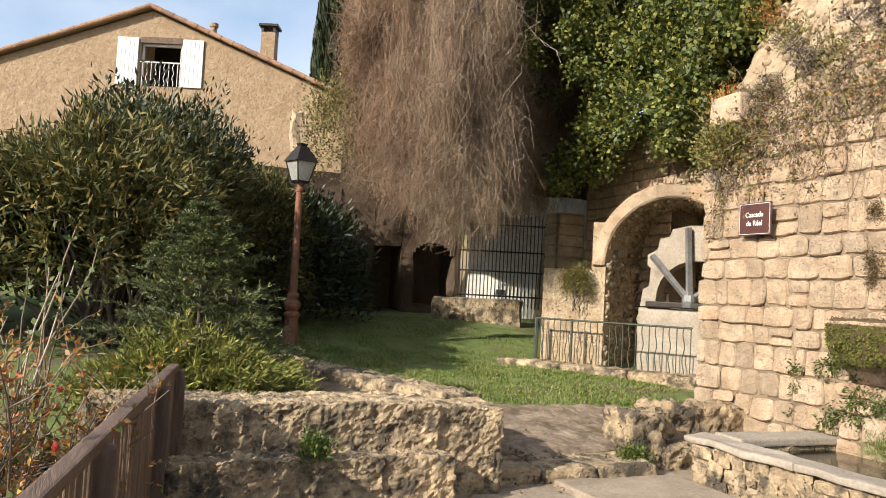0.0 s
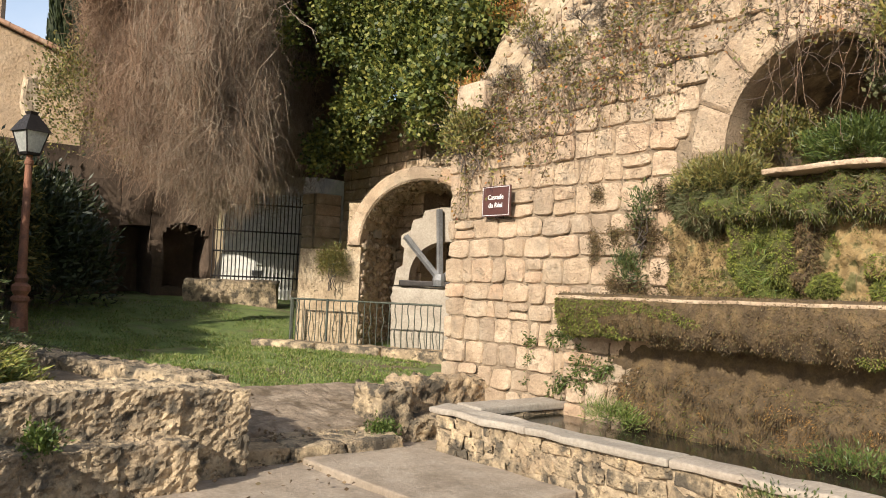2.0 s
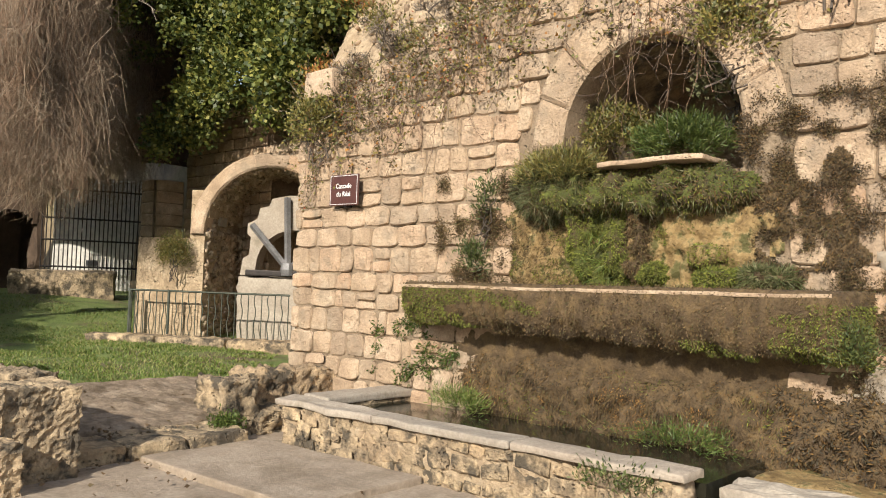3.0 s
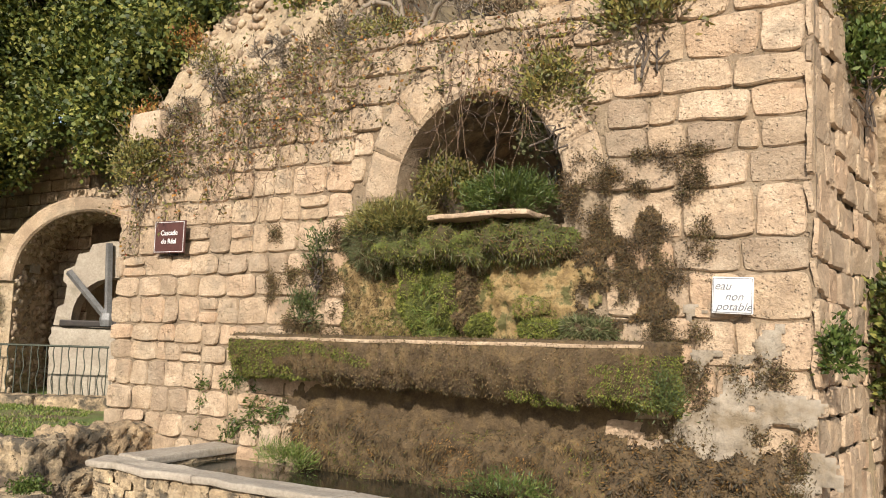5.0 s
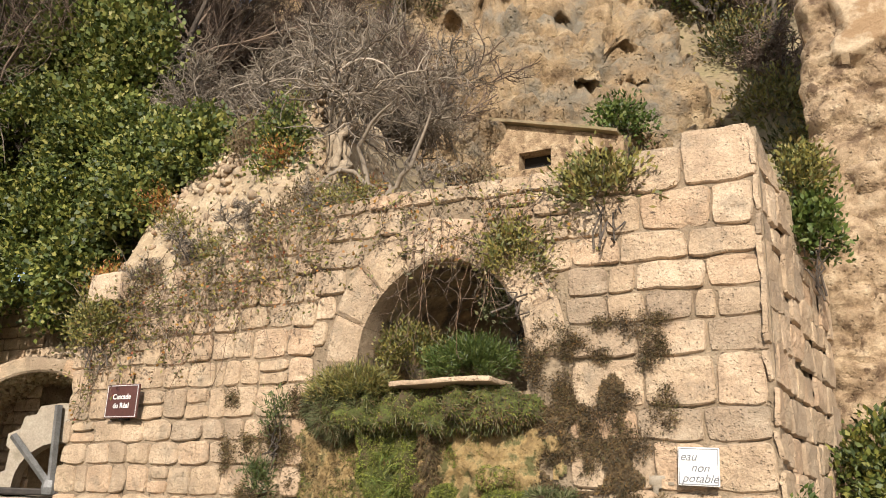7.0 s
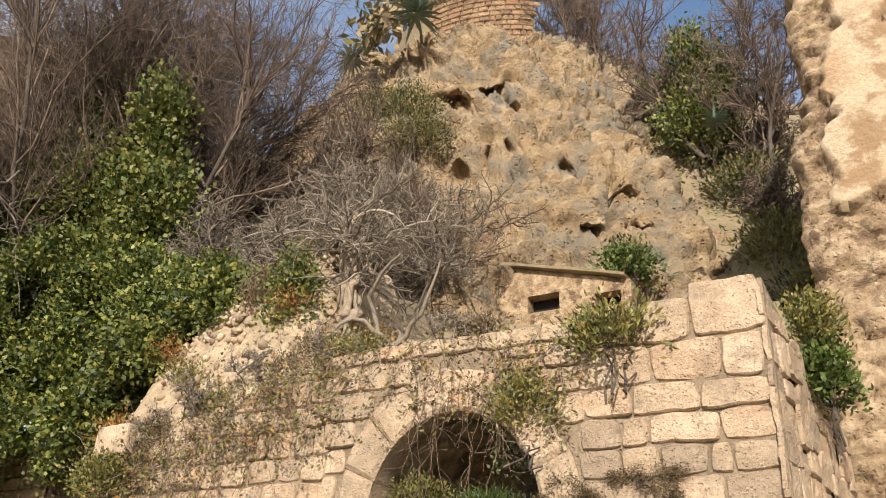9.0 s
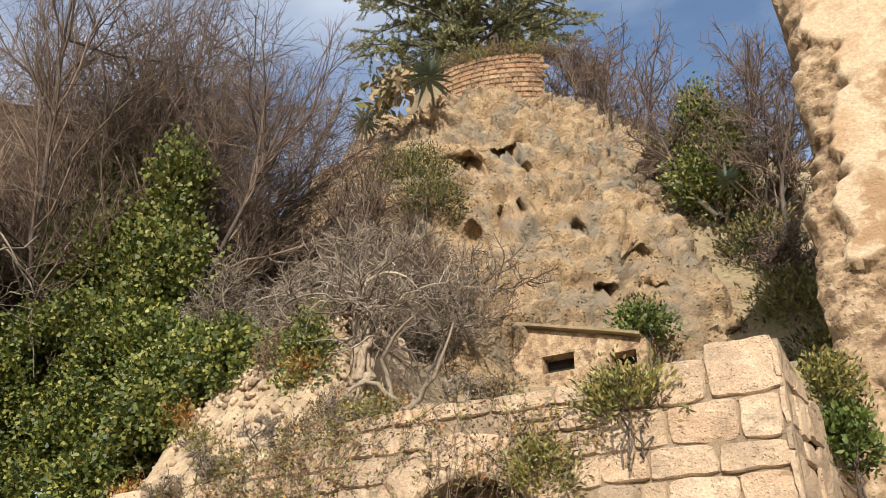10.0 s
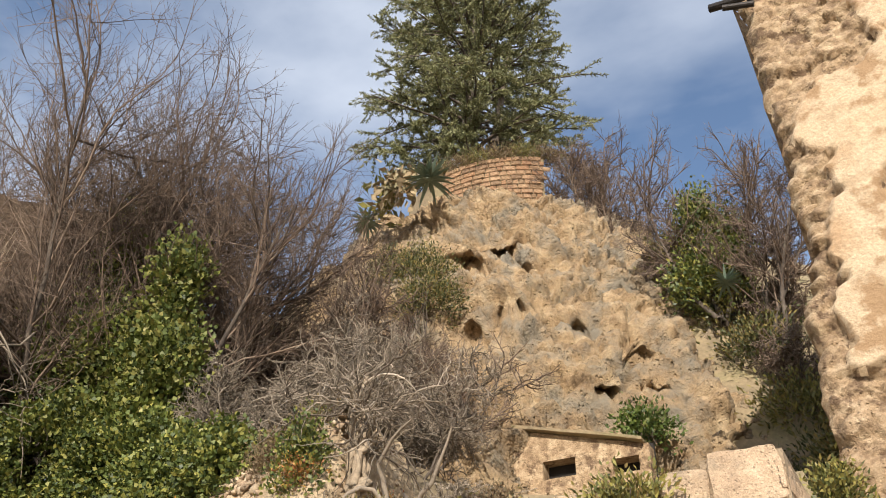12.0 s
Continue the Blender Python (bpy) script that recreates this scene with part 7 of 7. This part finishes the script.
def hewn(parent, x0, x1, low, high, proud, seed, m=None):
    """One block of the wall: its beds follow the courses, its arrises are worn, its face is tooled and pitted."""
    g = random.Random(seed)
    w, h = x1 - x0, high((x0 + x1) / 2) - low((x0 + x1) / 2)
    us, ts = rungs(w), rungs(h)
    nu, nw = len(us) - 1, len(ts) - 1
    lean = [g.uniform(-0.016, 0.016) for _ in range(2)]
    tip = (g.gauss(0, 0.012), g.gauss(0, 0.016))
    off = Vector((g.uniform(0, 90), g.uniform(0, 90), 0))
    v = []
    for i in range(nu + 1):
        for j in range(nw + 1):
            u, t = us[i], ts[j]
            a, b = 2 * u - 1, 2 * t - 1
            x = x0 + w * u + (lean[0] * (1 - u) + lean[1] * u) * b
            z0, z1 = low(x), high(x)
            x -= 0.02 * a * abs(a * b) ** 4
            z = z0 + (z1 - z0) * t - 0.022 * b * abs(a * b) ** 4
            q = Vector((x, z, 0)) + off
            edge = min(min(u, 1 - u) * w, min(t, 1 - t) * h)
            worn = 0.03 * math.exp(-(edge / 0.006) ** 2) + (0.003 + 0.03 * max(0.0, noise.noise(q * 4.0) - 0.1)) * math.exp(-edge / 0.02)
            rough = 0.014 * noise.fractal(q * 5.0, 0.8, 2.1, 6) - 0.035 * max(0.0, noise.noise(q * 11.0) - 0.33)
            x += 0.010 * noise.noise(q * 9 + Vector((5, 0, 0)))
            z += 0.010 * noise.noise(q * 9 + Vector((0, 5, 0)))
            v.append((x, (0 if m else YW) - proud - rough + worn - tip[0] * a * 0.5 - tip[1] * b * 0.5, z))
    f = [(i * (nw + 1) + j, (i + 1) * (nw + 1) + j, (i + 1) * (nw + 1) + j + 1, i * (nw + 1) + j + 1) for i in range(nu) for j in range(nw)]
    ob = solid("stone", v, f, LIME, parent)
    if m:
        ob.matrix_basis = m
    return ob


RING = 0.36


def clear_of_ring(x0, x1, z0, z1):
    """A block cut back to the niche's ring of stones, or nothing."""
    def inside(x, z):
        return (abs(x - AX) if z < AZ else math.hypot(x - AX, (z - AZ) * AR / AH)) < AR + RING - 0.015
    for _ in range(40):
        if not any(inside(x0 + (x1 - x0) * u, z0 + (z1 - z0) * w) for u in (0, 0.5, 1) for w in (0.1, 0.5, 0.9)):
            return x0, x1
        if (x0 + x1) / 2 < AX:
            x1 -= 0.03
        else:
            x0 += 0.03
        if x1 - x0 < 0.09:
            return None
    return None


def ashlar(parent, x0, x1, lines, widths, seed):
    """Courses of blocks between the given bed heights."""
    g = random.Random(seed)
    for k, (z0, z1) in enumerate(zip(lines, lines[1:])):
        x = x0 - g.uniform(0, 0.05)
        end = x1 + g.uniform(-0.03, 0.03)
        while x < end - 0.06:
            w = g.uniform(*widths) * (0.55 if g.random() < 0.16 else 1.0)
            if end - x - w < 0.13:
                w = end - x
            c = x + w / 2
            room = float(wall_top(c)) - z0
            if room > 0.09:
                top = min(z1, float(wall_top(c)) + 0.04)
                got = clear_of_ring(x + 0.004, x + w - 0.004, z0, top)
                if got:
                    gap = 0.001 + 0.006 * g.random() ** 2
                    low = lambda q_, k=k: bed(k + seed * 50, q_, z0) + gap
                    high = (lambda q_, k=k: bed(k + 1 + seed * 50, q_, z1) - gap) if top == z1 else (lambda q_: top)
                    proud = g.gauss(0.012, 0.006)
                    if g.random() < 0.06 and z1 - z0 > 0.2 and w > 0.25:
                        mid = lambda q_, low=low, high=high: low(q_) * 0.5 + high(q_) * 0.5
                        hewn(parent, *got, low, lambda q_: mid(q_) - 0.004, proud, g.random())
                        hewn(parent, *got, lambda q_: mid(q_) + 0.004, high, proud + 0.006, g.random())
                    else:
                        hewn(parent, *got, low, high, proud, g.random())
            x += w


def beds(z, end, heights, seed):
    g = random.Random(seed)
    out = [z]
    while out[-1] < end:
        out.append(out[-1] + g.uniform(*heights))
    return out


ashlar(wall_south, -7.78, -4.55, beds(0.0, 4.5, (0.20, 0.30), 3), (0.2, 0.43), 1)
ashlar(wall_south, -4.55, -2.05, beds(3.0, 4.5, (0.24, 0.3), 4), (0.3, 0.6), 2)
ashlar(wall_south, -2.05, -0.57, [0, 0.35, 0.7, 1.05, 1.45, 1.81, 2.15, 2.4, 2.78, 3.05, 3.27, 3.52, 3.75, 4.1, 4.58], (0.28, 0.6), 3)
# voussoirs round the niche: broad smooth stones with tight joints
NV = 8
for i in range(NV):
    a0, a1 = math.pi * i / NV, math.pi * (i + 1) / NV
    bm = bmesh.new()
    grid = []
    for k in range(11):
        u = k / 10
        a = a0 + (a1 - a0) * (0.006 + 0.988 * u)
        row = []
        for j in range(11):
            w = j / 10
            r = AR + 0.006 + (RING + 0.03 * math.sin(i * 5.3) - 0.012) * w
            edge = min(min(u, 1 - u) * (a1 - a0) * r, min(w, 1 - w) * RING)
            q_ = Vector((r * math.cos(a), i * 3.0, r * math.sin(a)))
            y = YW - 0.03 + 0.03 * math.exp(-(edge / 0.012) ** 2) - 0.012 * noise.fractal(q_ * 4, 0.9, 2.1, 5)
            row.append(bm.verts.new((AX + r * math.cos(a), y, AZ + (AH / AR) * r * math.sin(a))))
        grid.append(row)
    back = [bm.verts.new((v[0].co.x, YW + 0.34, v[0].co.z)) for v in grid]
    for k in range(10):
        for j in range(10):
            bm.faces.new((grid[k][j], grid[k][j + 1], grid[k + 1][j + 1], grid[k + 1][j]))
        bm.faces.new((back[k], grid[k][0], grid[k + 1][0], back[k + 1]))
    part("voussoir", bm, LIME, wall_south)
# the side face: rougher courses running back
SIDE = Matrix.Translation((-0.585, YW, 0)) @ Matrix.Rotation(math.atan2(2.8, 0.27), 4, "Z")


def on_side(parent, x0, x1, z0, z1):
    hewn(parent, x0 + 0.002, x1 - 0.002, lambda q_: z0 + 0.003, lambda q_: z1 - 0.003, 0.02 + 0.035 * rg.random(), rg.random(), SIDE)


courses(wall_east, 0.0, 2.75, 0.0, lambda x: 4.5 - 0.28 * x, (0.22, 0.34), (0.22, 0.5), on_side)
# ring of the lower arch
for i in range(7):
    a0, a1 = math.pi * i / 7, math.pi * (i + 1) / 7
    bm = bmesh.new()
    rows = []
    for k in range(9):
        a = a0 + (a1 - a0) * (0.004 + 0.992 * k / 8)
        for r, y in ((0.0, 0.3), (0.0, 0.0), (0.03, -0.03), (0.2, -0.03), (0.24, 0.03)):
            rows.append(bm.verts.new((CX + (CR + r) * math.cos(a), y + 0.01 * math.sin(i * 3 + r * 20), CZ + (CR + r) * math.sin(a))))
    for k in range(8):
        for j in range(4):
            bm.faces.new((rows[k * 5 + j], rows[k * 5 + j + 1], rows[k * 5 + 6 + j], rows[k * 5 + 5 + j]))
    part("voussoir", bm, LIME, wall_west)
# small squared stones of the gate pier and of the wall beside the arch
pier = thing("gate_pier", "squared pale stone pier beside the gate", "pier", at=(-15.0, 7.9, 1))
boxes("core", [(-15.3, -14.85, 7.72, 8.3, 0.8, 3.3)], MORTAR, pier)
z = 0.9
while z < 3.3:
    lay(pier, Matrix.Translation((-14.84, 8.0, z + 0.11)) @ Matrix.Rotation(math.pi / 2, 4, "Z"), 0.55, 0.21, 0.05)
    lay(pier, Matrix.Translation((-15.07, 7.71, z + 0.11)), 0.46, 0.21, 0.05)
    z += 0.22
back_wall = thing("wall_north", "old dark stone wall behind the arch and gate", "wall", at=(-13.7, 8.6, 1))
back_wall["kind"] = "structure"
boxes("wall_core", [(-14.85, -12.0, 8.35, 8.9, 0.3, 4.6)], MORTAR, back_wall)
z = 1.6
while z < 4.6:
    x = -14.8 + rg.uniform(0, 0.1)
    while x < -12.1:
        w = rg.uniform(0.25, 0.45)
        lay(back_wall, Matrix.Translation((x + w / 2, 8.34, z + 0.1)), w - 0.015, 0.19, 0.06)
        x += w
    z += 0.2
# the terrace wall, and the basin's facing stones
for c in range(11):
    z = 20.35 + 0.22 * c
    a = (-104.0 if c > 3 else -98.0) + rg.uniform(0, 5)
    while a < -56:
        w = rg.uniform(0.18, 0.5)
        da = math.degrees(w / 4.8)
        m = Matrix.Translation((-11 + 4.78 * math.cos(radians(a + da / 2)), 25 + 4.78 * math.sin(radians(a + da / 2)), z + 0.1)) @ Matrix.Rotation(radians(a + da / 2 + 90), 4, "Z")
        o = lay(terrace, m, w - 0.015, 0.2, 0.07)
        o.material_slots[0].link = "OBJECT"
        o.material_slots[0].material = TERRA
        a += da
for c in range(3):
    x = -6.1
    while x < -2.3:
        w, h = rg.uniform(0.1, 0.34), rg.uniform(0.09, 0.2)
        o = lay(basin, Matrix.Translation((x + w / 2, 5.05 + rg.uniform(0, 0.02), 0.07 + 0.135 * c + rg.uniform(-0.02, 0.02))) @ Matrix.Rotation(rg.gauss(0, 0.2), 4, "Y"), w - 0.02, h - 0.015, 0.032)
        o.material_slots[0].link = "OBJECT"
        o.material_slots[0].material = TUFA
        x += w

# the garden side is set out on its own axes, turned a little against the great wall
GARDEN_TURN = Matrix.Rotation(radians(-2.9), 4, "Z")
GARDEN = {"lawn", "path", "stone_step", "low_wall", "bed_wall", "planting_bed", "stone_pier", "wooden_rail", "rose_bush", "juniper", "young_fir", "oleander", "laurel_bush", "hanging_creeper",
          "creeper_bush", "overhang_rock", "street_lamp", "iron_gate", "gate_plinth", "gate_pier", "wall_north", "wall_west", "iron_fence", "kerb", "mill_wheel", "stone_tablet", "rock_face",
          "wall_behind_gate", "ochre_house", "ruined_wall", "cypress", "face_stones", "recess_stones", "grass", "wall_bush", "step_weed"}
for ob in list(scene.collection.objects):
    if ob.parent is None and (ob.name.split(".")[0] in GARDEN or ob.get("label", "").startswith("small weed on the low")):
        ob.matrix_basis = GARDEN_TURN @ ob.matrix_basis
